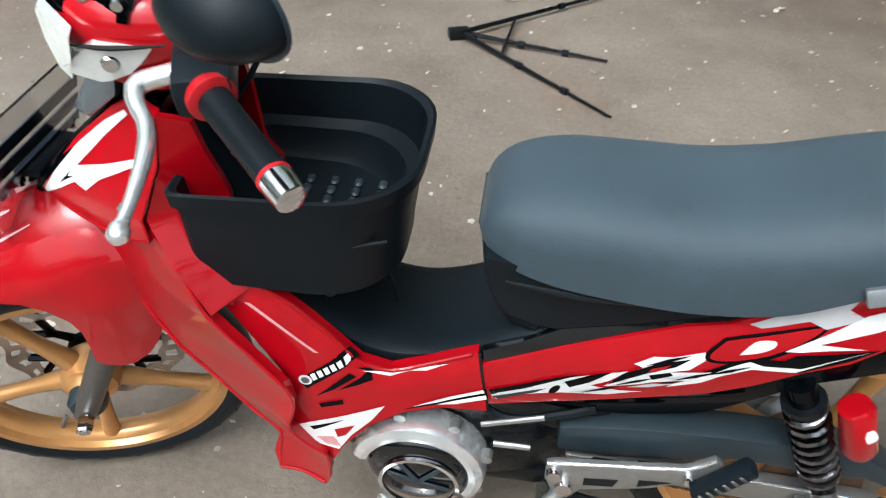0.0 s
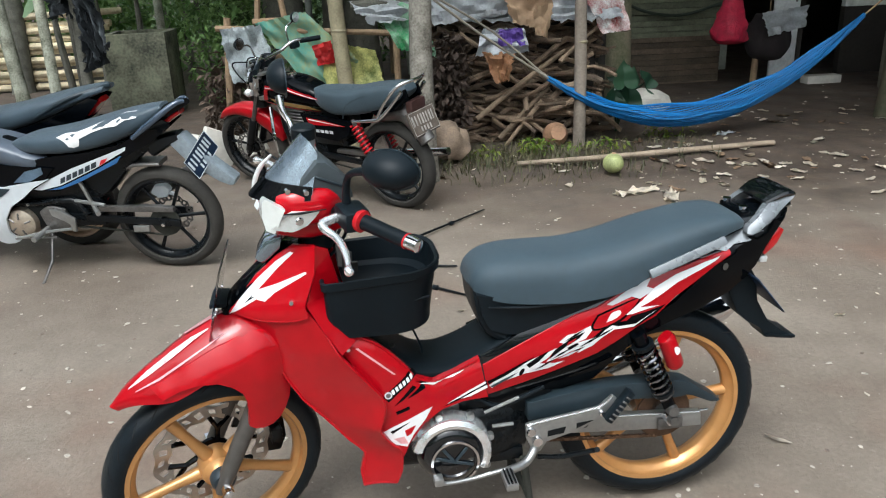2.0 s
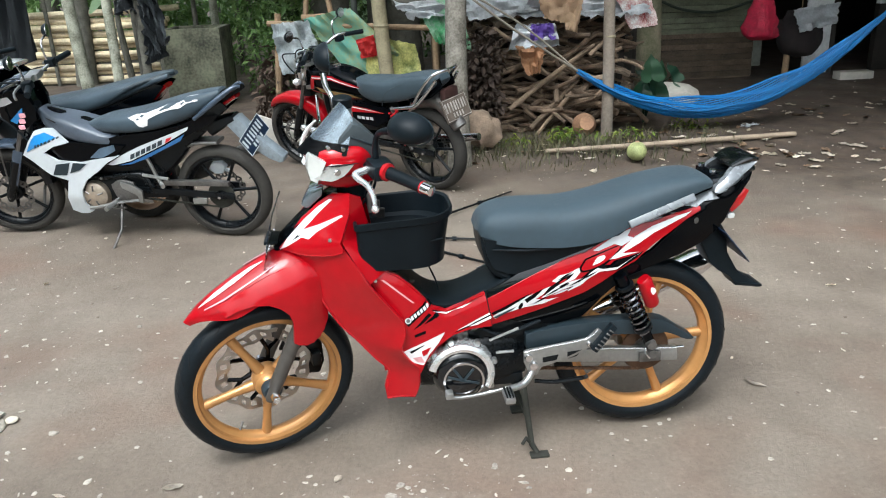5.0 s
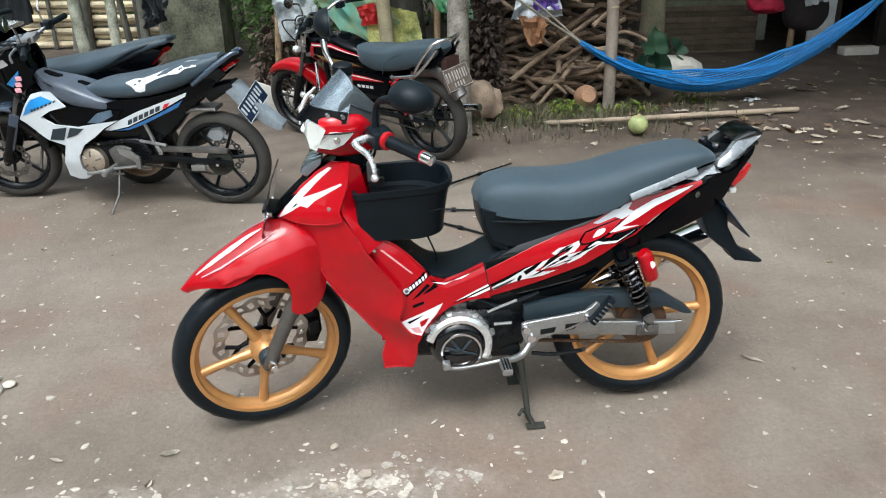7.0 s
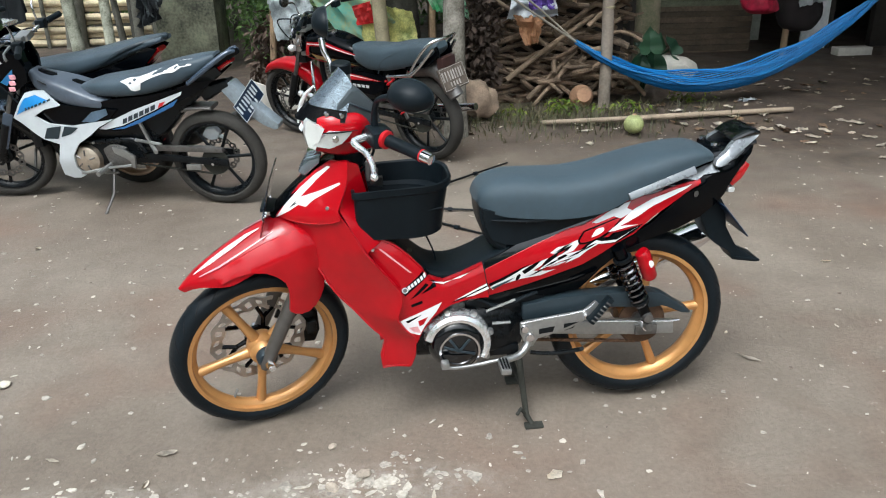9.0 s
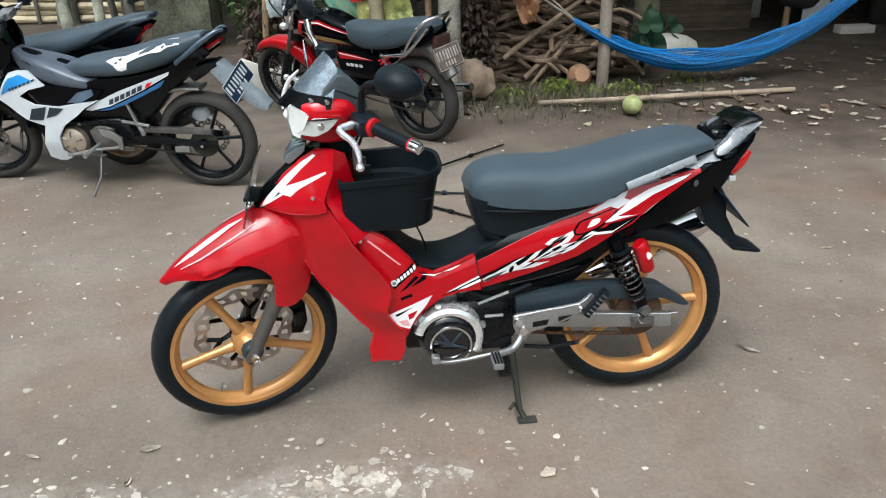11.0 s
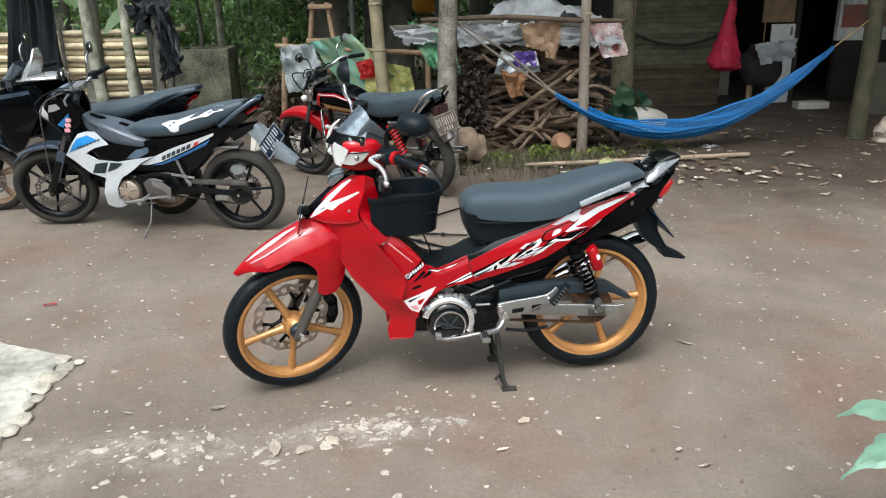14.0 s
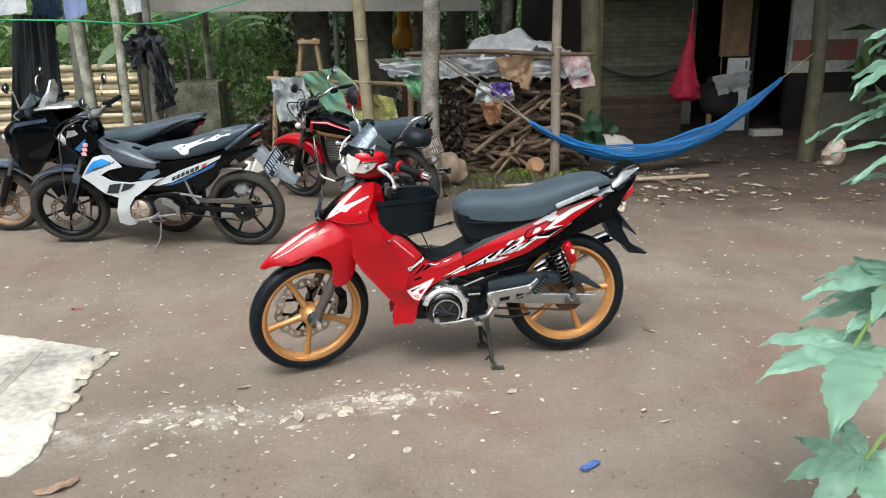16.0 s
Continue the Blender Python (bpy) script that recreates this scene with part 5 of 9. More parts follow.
    part("centre_stand", join(*std), GRIME, root, "grimy steel centre stand")
    part("stand_lever", tube([(0.25, -0.095, 0.24), (0.32, -0.10, 0.232), (0.40, -0.10, 0.238), (0.41, -0.115, 0.25)], 0.007, 8, 2), ENGINE, root)

    # handlebar and its cowl, turned with the fork
    H = lambda name, bm, material, label="", parent=None: part(name, bm, material, parent or root, label, ST if parent is None else None)
    nac = [(-0.390, 0.980, 0.040, 0.030), (-0.376, 0.983, 0.060, 0.042), (-0.34, 0.985, 0.088, 0.052), (-0.28, 0.988, 0.098, 0.050), (-0.245, 0.985, 0.085, 0.038), (-0.215, 0.985, 0.055, 0.02)]
    cowl = H("handlebar_cowl", loft(nac, 24, 4, 3.0), RED, "glossy red headlamp cowl")
    part("cowl_underside", loft([(-0.37, 0.935, 0.05, 0.02), (-0.30, 0.925, 0.07, 0.03), (-0.22, 0.93, 0.06, 0.03)], 16, 3, 3), RED, cowl)
    lens_y = lambda x, z: -(0.048 + 1.25 * (x + 0.405))
    flank = [(-0.402, 1.010), (-0.396, 1.020), (-0.365, 1.005), (-0.374, 0.976), (-0.386, 0.938), (-0.400, 0.942), (-0.405, 0.975)]
    part("headlamp", skin(flank, lens_y, 0.014, 0.02), LENS, cowl, "clear diamond-shaped headlamp")
    part("headlamp", mirror_y(skin([(x + 0.028, z) for x, z in flank], lambda x, z: lens_y(x - 0.028, z), 0.014, 0.02)), LENS, cowl, "clear diamond-shaped headlamp")
    for s in (0, 1):
        lamp_y = lambda x, z: -(0.006 + ramp_at(x, [-0.405, -0.385, -0.34, -0.28], [0.050, 0.070, 0.090, 0.097]))
        o = skin([(-0.392, 0.950), (-0.372, 0.972), (-0.348, 0.992), (-0.322, 0.991), (-0.290, 0.986), (-0.304, 0.970), (-0.318, 0.957), (-0.352, 0.944)], lamp_y, 0.012, 0.03)
        ind = part("indicator", mirror_y(o) if s else o, LENS, cowl, "clear front indicator")
        o = moved(lathe([(0.0, -0.004), (0.008, -0.003), (0.010, 0.0), (0.0, 0.002)], 16), Matrix.Translation((-0.335, -0.098, 0.970)))
        part("bulb", mirror_y(o) if s else o, CHROME, ind)
        o = tube([(-0.372, -0.084, 0.988), (-0.33, -0.101, 0.991), (-0.275, -0.1035, 0.990)], [0.001, 0.003, 0.001], 6, 3)
        part("cowl_crease", mirror_y(o) if s else o, GROOVE, cowl)
    part("lens_edge", tube([(-0.331, 0.100, 1.056), (-0.358, 0.106, 1.028), (-0.377, 0.104, 0.992), (-0.386, 0.092, 0.955)], [0.003, 0.006, 0.006, 0.003], 10, 3), LENS, cowl, "white edge of the far lens")
    # smoked screen on a black foot, with a grey dash box behind
    def on_screen(u, q, out=0.0):
        return Vector((-0.400 + 0.100 * u * u + (0.115 - 0.085 * u * u) * q - out, u * (0.088 + out - 0.034 * q), 1.022 + 0.108 * q - 0.03 * abs(u) ** 3 * q))

    def sheet(q0, q1, out, thick):
        bm = bmesh.new()
        vs = [[bm.verts.new(on_screen(-1 + k / 8, q0 + (q1 - q0) * i / 4, out)) for i in range(5)] for k in range(17)]
        for r0, r1 in zip(vs, vs[1:]):
            for i in range(4):
                bm.faces.new((r0[i], r0[i + 1], r1[i + 1], r1[i]))
        bmesh.ops.solidify(bm, geom=bm.faces[:], thickness=thick)
        return bm

    H("windscreen", sheet(0.0, 1.0, 0.0, 0.003), SMOKE, "small smoked windscreen")
    foot = H("screen_foot", sheet(-0.12, 0.22, 0.003, 0.006), GLOSS, "black screen foot with steel bolts")
    for u in (-0.95, -0.72, 0.72, 0.95):
        part("screen_bolt", moved(bolt(0, 0, 0, 0.007, 0.008), Matrix.Translation(on_screen(u, 0.10, 0.007))), CHROME, foot)
    part("lamp_skirt", plate([(-0.416, 0.846), (-0.388, 0.890), (-0.345, 0.900), (-0.352, 0.868), (-0.395, 0.832)], -0.050, 0.050, 0.010), SMOKE, root, "grey skirt under the headlamp")
    dash = H("dashboard", plate([(-0.345, 1.005), (-0.315, 1.055), (-0.278, 1.090), (-0.258, 1.088), (-0.204, 1.036), (-0.192, 0.985), (-0.30, 0.985)], -0.072, 0.072, 0.014), DASHGREY, "faceted dark grey dash box")
    cup = H("brake_reservoir", tube([(-0.250, 0.10, 1.045), (-0.250, 0.10, 1.085)], [0.024, 0.026], 18), FLAPGREY, "cloudy brake fluid cup with a black cap")
    part("reservoir_cap", tube([(-0.250, 0.10, 1.085), (-0.250, 0.10, 1.110), (-0.250, 0.10, 1.114)], [0.029, 0.029, 0.024], 18), PLASTIC, cup)
    part("cup_stem", rod((-0.250, 0.10, 0.985), (-0.250, 0.10, 1.047), 0.009), ENGINE, cup)
    part("dash_rib", moved(box(-0.045, 0.045, -0.002, 0.002, -0.003, 0.003, 0.0015, 1), Matrix.Translation((-0.245, -0.073, 1.035)) @ Matrix.Rotation(radians(28), 4, "Y")), GUARD, dash)
    bar = H("handlebar", tube([(-0.163, -0.327, 0.980), (-0.195, -0.262, 0.986), (-0.230, -0.19, 0.990), (-0.25, -0.09, 0.975), (-0.255, 0, 0.965), (-0.25, 0.09, 0.975), (-0.230, 0.19, 0.990), (-0.195, 0.262, 0.986), (-0.163, 0.327, 0.980)], 0.011, 12, 4), ENGINE)
    for s in (-1, 1):
        def on(u, s=s):
            """A point along the grip: 0 at the collar, 1 at its end."""
            return (-0.226 + 0.058 * u, (0.198 + 0.118 * u) * s, 0.9905 - 0.0095 * u)

        part("grip", tube([on(0.0), on(0.5), on(0.90)], [0.0175, 0.0163, 0.0165], 20), PLASTIC, bar, "black rubber grip")
        part("grip_collar", tube([on(-0.12), on(-0.07), on(0.0), on(0.03)], [0.020, 0.0245, 0.025, 0.018], 24), RED_DULL, bar, "red grip collar")
        part("red_band", tube([on(0.885), on(0.915)], 0.0174, 20), RED_DULL, bar)
        part("bar_end", tube([on(0.915), on(1.0), on(1.13), on(1.15)], [0.0166, 0.0166, 0.0150, 0.011], 20), CHROME, bar, "chrome bar end")
        part("switch_box", box(-0.265, -0.205, 0.158 * s - 0.038, 0.158 * s + 0.038, 0.965, 1.012, 0.012), PLASTIC, bar)
        lv = smooth_path([(-0.262, 0.140 * s, 0.984, 0.011), (-0.300, 0.150 * s, 0.981, 0.011), (-0.303, 0.172 * s, 0.977, 0.009), (-0.293, 0.200 * s, 0.972, 0.0085), (-0.291, 0.235 * s, 0.969, 0.0085), (-0.298, 0.280 * s, 0.965, 0.0070), (-0.307, 0.312 * s, 0.959, 0.006), (-0.310, 0.320 * s, 0.957, 0.0095), (-0.312, 0.330 * s, 0.955, 0.0095), (-0.313, 0.335 * s, 0.954, 0.004)], 3)
        part("lever", tube([p[:3] for p in lv], [p[3] for p in lv], 12), SATIN, bar, "satin alloy lever")
        if s < 0:
            way, turn, form = [(-0.239, -0.136, 0.995), (-0.238, -0.136, 1.045), (-0.236, -0.152, 1.082), (-0.232, -0.200, 1.108), (-0.215, -0.240, 1.120)], 42, Matrix.Diagonal((1.18, 1.0, 0.84, 1))
            head = (-0.193, -0.266, 1.125)
        else:
            way, turn, form = [(-0.239, 0.136, 0.995), (-0.234, 0.21, 1.020), (-0.223, 0.287, 1.052), (-0.236, 0.308, 1.085), (-0.237, 0.324, 1.122)], -12, Matrix.Diagonal((1.15, 0.8, 0.92, 1))
            head = (-0.228, 0.328, 1.166)
        st2 = part("mirror_stalk", tube(way, [0.011, 0.009, 0.008, 0.009, 0.011], 12, 3), PLASTIC if s < 0 else CHROME, bar, "" if s < 0 else "chrome mirror stalk")
        mm = Matrix.Translation(head) @ Matrix.Rotation(radians(turn), 4, "Z") @ Matrix.Rotation(radians(-90), 4, "Z")
        shell = lathe([(0.0, -0.044), (0.016, -0.042), (0.032, -0.034), (0.044, -0.020), (0.050, -0.004), (0.0525, 0.006), (0.0515, 0.010), (0.0, 0.010)], 36)
        for v in shell.verts:
            if v.co.z < 0:
                v.co.z *= 0.84
        part("mirror_shell", moved(shell, mm @ form), PLASTIC, st2, "rounded black mirror shell")
        part("mirror_rim", moved(lathe([(0.049, 0.0095), (0.0535, 0.0095), (0.0535, 0.013), (0.049, 0.013)], 36), mm @ form), GUARD, st2)
        part("mirror_glass", moved(lathe([(0.0, 0.0105), (0.0485, 0.0105), (0.0485, 0.012), (0.0, 0.012)], 32), mm @ form), CHROME, st2)
    part("keys", join(*[moved(box(-0.012, 0.012, -0.003, 0.003, -0.03, 0.03, 0.003, 1), Matrix.Translation((-0.215 + 0.012 * k, -0.05 - 0.012 * k, 0.84 - 0.012 * k)) @ Matrix.Rotation(0.4 * k, 4, "X")) for k in range(3)]), STEEL, root, "bunch of keys at the ignition")
    part("steering_neck", tube([(-0.27, 0, 0.86), (-0.245, 0, 0.94)], 0.04, 16), PLASTIC, root)
    for y in (-0.04, 0.03):
        part("cable", tube([(-0.235, y * 2.5, 0.955), (-0.20, y * 2, 0.915), (-0.22, y, 0.86), (-0.27, y * 0.6, 0.80)], 0.004, 8, 4), PLASTIC, root)
    return root


STEER_DEG = 20.0
red_motorcycle()
# ---- the other motorcycles ----
def standing(front, rear, lean):
    """Pose of a motorcycle whose wheels touch the ground at front and rear."""
    f, r = Vector((*front, 0)), Vector((*rear, 0))
    d = r - f
    mid = (f + r) / 2
    return Matrix.Translation(mid) @ Matrix.Rotation(math.atan2(d.y, d.x), 4, "Z") @ Matrix.Rotation(radians(lean), 4, "X"), d.length / 2


def plate_with_bars(root, m, w=0.25, h=0.11, ink=None, base=None):
    ink, base = ink or WHITE, base or PLATE
    p = part("number_plate", moved(box(-0.002, 0.002, -w / 2, w / 2, -h / 2, h / 2, 0.001, 1), m), base, root, "dark number plate with plain bars")
    e = 0.003
    part("plate_edge", moved(join(box(0.002, 0.003, -w / 2, w / 2, h / 2 - e, h / 2), box(0.002, 0.003, -w / 2, w / 2, -h / 2, -h / 2 + e), box(0.002, 0.003, -w / 2, -w / 2 + e, -h / 2, h / 2), box(0.002, 0.003, w / 2 - e, w / 2, -h / 2, h / 2)), m), ink, p)
    for k in range(8):
        y = -w * 0.43 + w * 0.108 * k + (w * 0.02 if k > 1 else 0) - (w * 0.02 if k < 1 else 0)
        part("plate_bar", moved(box(0.002, 0.0032, y, y + w * (0.045 if k % 3 else 0.06), -h * 0.10, h * 0.34), m), ink, p)
    for k in range(4):
        y = -w * 0.22 + w * 0.12 * k
        part("plate_bar", moved(box(0.002, 0.0032, y, y + w * 0.055, -h * 0.40, -h * 0.18), m), ink, p)
    return p


def basics(root, h, r, half, dusty, rim, spokes, twin, steer, drum=False):
    """Wheels, fork, swing arm and chain."""
    A, d = Vector((-h + 0.33, 0, 0.93)), Vector((0.438, 0, 0.899)).normalized()
    ST = Matrix.Translation(A) @ Matrix.Rotation(radians(steer), 4, d) @ Matrix.Translation(-A)
    fw = wheel(root, -h, 0, r, r, half, r - 0.055, spokes, dusty, rim, ST, 0.3, (0.012, 0.009), twin, groove=False)
    part("brake_disc", wave_disc(0.085, 0.12, -0.055, 0.004), STEEL, fw)
    rw = wheel(root, h, 0, r + 0.004, r + 0.004, half * 1.15, r - 0.052, spokes, dusty, rim, None, 0.1, (0.012, 0.009), twin, groove=False)
    part("sprocket", lathe([(0.03, -0.062), (0.078, -0.062), (0.08, -0.058), (0.078, -0.054), (0.03, -0.054)], 40), GRIME, rw)
    part("brake_disc", wave_disc(0.07, 0.10, 0.05, 0.004), STEEL, rw)
    for s in (-1, 1):
        low = Vector((-h, 0.075 * s, r))
        leg = part("fork_leg", tube([low - d * 0.03, low, low + d * 0.25], [0.016, 0.026, 0.028], 14), ENGINE, root, "", ST)
        part("fork_tube", rod(low + d * 0.25, low + d * 0.66, 0.016, 12), STEEL, leg)
        part("swing_arm", plate([(0.10, 0.345), (h + 0.09, r + 0.022), (h + 0.09, r - 0.016), (0.10, 0.31)], 0.08 * s - 0.009, 0.08 * s + 0.009, 0.004), ENGINE, root)
    part("axle", join(rod((-h, -0.1, r), (-h, 0.1, r), 0.008), ), STEEL, root, "", ST)
    part("rear_axle", rod((h, -0.1, r), (h, 0.1, r), 0.009), CHROME, root)
    part("chain_guard", plate([(0.22, 0.372), (h - 0.02, r + 0.095), (h + 0.06, r + 0.085), (h + 0.06, r + 0.06), (0.22, 0.345)], -0.075, -0.045, 0.004), STEEL, root)
    part("chain", chain_run((0.08, -0.058, 0.27), (h, -0.058, r - 0.075), 40), GRIME, root)
    return ST


def handlebar(root, ST, h, z, width, back, mirrors=True, rise=0.0, grip=PLASTIC, stem=0.14):
    x = -h + 0.35
    bar = part("handlebar", tube([(x + back, -width, z), (x + back * 0.4, -width * 0.55, z + rise * 0.6), (x, -0.08, z - 0.02 + rise * 0.2), (x, 0.08, z - 0.02 + rise * 0.2), (x + back * 0.4, width * 0.55, z + rise * 0.6), (x + back, width, z)], 0.011, 10, 4), CHROME, root, "", ST)
    for s in (-1, 1):
        part("grip", tube([(x + back * 0.55, width * 0.66 * s, z + rise * 0.35), (x + back * 1.02, width * 1.02 * s, z)], 0.017, 14), grip, bar)
        part("switch_box", box(x + back * 0.35 - 0.025, x + back * 0.35 + 0.025, width * 0.55 * s - 0.03, width * 0.55 * s + 0.03, z - 0.02, z + 0.025, 0.008), PLASTIC, bar)
        part("lever", tube([(x + back * 0.2 - 0.03, width * 0.55 * s, z), (x + back * 0.4 - 0.05, width * 0.8 * s, z - 0.008), (x + back * 0.8 - 0.05, width * 1.0 * s, z - 0.02)], [0.008, 0.006, 0.007], 8, 2), ALLOY, bar)
        if mirrors:
            st = part("mirror_stalk", tube([(x + 0.02, width * 0.5 * s, z), (x + 0.01, width * 0.55 * s, z + stem * 0.8), (x + 0.02, width * 0.75 * s, z + stem)], 0.006, 8, 3), CHROME, bar)
            part("mirror_shell", moved(lathe([(0.0, -0.022), (0.03, -0.018), (0.045, 0.0), (0.045, 0.006), (0.0, 0.006)], 22), Matrix.Translation((x + 0.02, width * 0.85 * s, z + stem + 0.02)) @ Matrix.Rotation(radians(-80), 4, "Z") @ Matrix.Diagonal((1.2, 1, 0.8, 1))), PLASTIC, st)
            part("mirror_glass", moved(lathe([(0.0, 0.0065), (0.042, 0.0065), (0.042, 0.0085), (0.0, 0.0085)], 22), Matrix.Translation((x + 0.02, width * 0.85 * s, z + stem + 0.02)) @ Matrix.Rotation(radians(-80), 4, "Z") @ Matrix.Diagonal((1.2, 1, 0.8, 1))), CHROME, st)
    return bar


def shells(root, name, outline, f, material, label="", thick=0.014, step=0.03):
    first = None
    for s in (0, 1):
        b = skin(outline, f, step, thick)
        o = part(name, mirror_y(b) if s else b, material, root, label)
        first = first or o
    return first


def tag_on(parent, outline, f, material, off=0.002, name="decal", label=""):
    part(name, skin(outline, lambda x, z: f(x, z) - off, 0.03), material, parent, label)


DARKVINYL = mat("dark_vinyl", (0.030, 0.048, 0.064), 0.45, var=0.15, scale=5, bump=0.12, bscale=900, sheen=0.1)


def patch_arc(low, high, half):
    """A curved upright screen between two lines in (x, z)."""
    bm = bmesh.new()
    vs = [[bm.verts.new((low[0] + (high[0] - low[0]) * q + 0.12 * u * u, half * u * (1 - 0.45 * q), low[1] + (high[1] - low[1]) * q - 0.03 * abs(u) ** 3 * q)) for q in (0, 0.33, 0.66, 1)] for u in (k / 6 - 1 for k in range(13))]
    for r0, r1 in zip(vs, vs[1:]):
        for i in range(3):
            bm.faces.new((r0[i], r0[i + 1], r1[i + 1], r1[i]))
    bmesh.ops.solidify(bm, geom=bm.faces[:], thickness=0.003)
    return bm


def white_motorcycle():
    m, h = standing((-2.455, 2.52), (-1.14, 2.235), 7)
    root = thing("motorcycle", "white, blue and black sport underbone motorcycle on its side stand", "motorcycle", m, "parked motorcycles")
    ST = basics(root, h, 0.278, 0.042, DUSTY, ENGINE, 6, False, 14)
    part("front_mudguard", loft([(-h - 0.22, 0.475, 0.02, 0.01), (-h - 0.12, 0.555, 0.05, 0.014), (-h + 0.02, 0.590, 0.06, 0.016), (-h + 0.14, 0.57, 0.056, 0.014), (-h + 0.22, 0.50, 0.05, 0.01)], 14, 4, 3), GUNMETAL, root, "blue-grey front mudguard", ST)
    part("fork_guard", join(*[plate([(-h + 0.02, 0.36), (-h + 0.07, 0.35), (-h + 0.17, 0.56), (-h + 0.12, 0.58)], 0.088 * s - 0.006, 0.088 * s + 0.006, 0.004) for s in (-1, 1)]), GUNMETAL, root, "", ST)
    # white V-shaped shield around a dark opening
    f = lambda x, z: -(0.088 + 0.055 * soft_step((x + 0.50) / 0.22) * (1 - 0.4 * soft_step((x + 0.05) / 0.3)) - 0.9 * max(0, z - 0.62) ** 1.3 - 0.25 * max(0, 0.30 - z))
    sh = shells(root, "leg_shield", [(-0.483, 0.537), (-0.42, 0.615), (-0.357, 0.687), (-0.30, 0.702), (-0.237, 0.703), (-0.14, 0.629), (-0.237, 0.606), (-0.31, 0.566), (-0.233, 0.523), (-0.10, 0.510), (0.02, 0.531), (0.148, 0.548), (0.058, 0.503), (0.0, 0.458), (-0.088, 0.403), (-0.135, 0.338), (-0.147, 0.252), (-0.115, 0.200), (-0.15, 0.184), (-0.195, 0.182), (-0.245, 0.205), (-0.238, 0.295), (-0.202, 0.402), (-0.294, 0.432), (-0.388, 0.487)], f, WHITEP, "white fairing with blue stripe and dark bars")
    tag_on(sh, [(-0.450, 0.557), (-0.405, 0.612), (-0.360, 0.660), (-0.283, 0.684), (-0.206, 0.656), (-0.296, 0.624), (-0.387, 0.585)], f, BLUE, name="blue_stripe")
    for k in range(7):
        x = -0.365 + 0.026 * k
        tag_on(sh, [(x, 0.592 + 0.0095 * k), (x + 0.017, 0.599 + 0.0095 * k), (x + 0.017, 0.615 + 0.0085 * k), (x, 0.608 + 0.0085 * k)], f, GUARD, 0.0035, "brand_bar", "plain dark bar of a brand mark")
    for o in ([(-0.285, 0.436), (-0.250, 0.500), (-0.160, 0.512), (-0.198, 0.436)], [(-0.178, 0.446), (-0.142, 0.510), (-0.058, 0.504), (-0.112, 0.466)]):
        tag_on(sh, o, f, GUARD, 0.003, "brand_shape", "plain dark grey shape of a brand mark")
    # dark body behind and under the shield
    fb = lambda x, z: -(0.084 + 0.045 * soft_step((x + 0.45) / 0.3))
    shells(root, "inner_fairing", [(-0.53, 0.60), (-0.36, 0.68), (-0.14, 0.63), (0.19, 0.605), (0.12, 0.54), (0.0, 0.46), (-0.10, 0.40), (-0.16, 0.27), (-0.22, 0.24), (-0.27, 0.39), (-0.42, 0.45), (-0.51, 0.52)], fb, GLOSS, "black inner fairing", 0.02)
    part("radiator", box(-0.40, -0.34, -0.10, 0.10, 0.36, 0.56, 0.012), ENGINE, root)
    tank = part("tank_cover", loft([(-0.335, 0.790, 0.045, 0.022), (-0.26, 0.728, 0.090, 0.050), (-0.14, 0.684, 0.116, 0.060), (-0.02, 0.650, 0.126, 0.052), (0.07, 0.634, 0.128, 0.040), (0.145, 0.622, 0.10, 0.022)], 20, 4, 4), mat("blue_grey_plastic", (0.060, 0.074, 0.096), 0.35, var=0.2, scale=6, coat=0.15), root, "blue-grey tank cover")
    for x in (-0.235, -0.185):
        part("cover_slot", moved(box(-0.030, 0.030, -0.004, 0.004, -0.004, 0.004, 0.003, 1), Matrix.Translation((x, -0.098, 0.745 - 0.7 * (x + 0.235))) @ Matrix.Rotation(0.5, 4, "Y")), ENGINE, tank)
    part("tank_stripe", loft([(-0.34, 0.800, 0.020, 0.012), (-0.24, 0.760, 0.042, 0.014), (-0.10, 0.722, 0.036, 0.012), (0.0, 0.690, 0.02, 0.012)], 12, 4, 3), GLOSS, tank)
    part("tank_badge", skin([(-0.035, 0.535), (0.035, 0.590), (0.128, 0.612), (0.130, 0.578), (0.043, 0.535)], lambda x, z: -0.1335, 0.04, 0.004), mat("steel_blue", (0.10, 0.15, 0.21), 0.4, 0.2, var=0.3, scale=10), tank)
    body = lambda x, z: -(0.118 - 0.04 * soft_step((x - 0.3) / 0.5))
    b = shells(root, "side_panel", [(-0.05, 0.62), (0.2, 0.665), (0.37, 0.68), (0.55, 0.715), (0.66, 0.765), (0.78, 0.83), (0.81, 0.80), (0.70, 0.715), (0.56, 0.65), (0.374, 0.555), (0.175, 0.478), (0.06, 0.478), (-0.03, 0.53)], body, GLOSS, "glossy black side panel with blue and white graphics")
    tag_on(b, [(0.050, 0.490), (0.139, 0.540), (0.275, 0.600), (0.420, 0.650), (0.575, 0.702), (0.566, 0.682), (0.411, 0.603), (0.202, 0.512), (0.09, 0.486)], body, WHITEP, name="white_graphic")
    tag_on(b, [(0.12, 0.486), (0.205, 0.506), (0.415, 0.596), (0.545, 0.660), (0.514, 0.622), (0.42, 0.580), (0.30, 0.526), (0.20, 0.492)], body, mat("dull_blue", (0.02, 0.10, 0.26), 0.3, var=0.2, coat=0.5), name="blue_graphic")
    for k in range(6):
        x = 0.20 + 0.036 * k
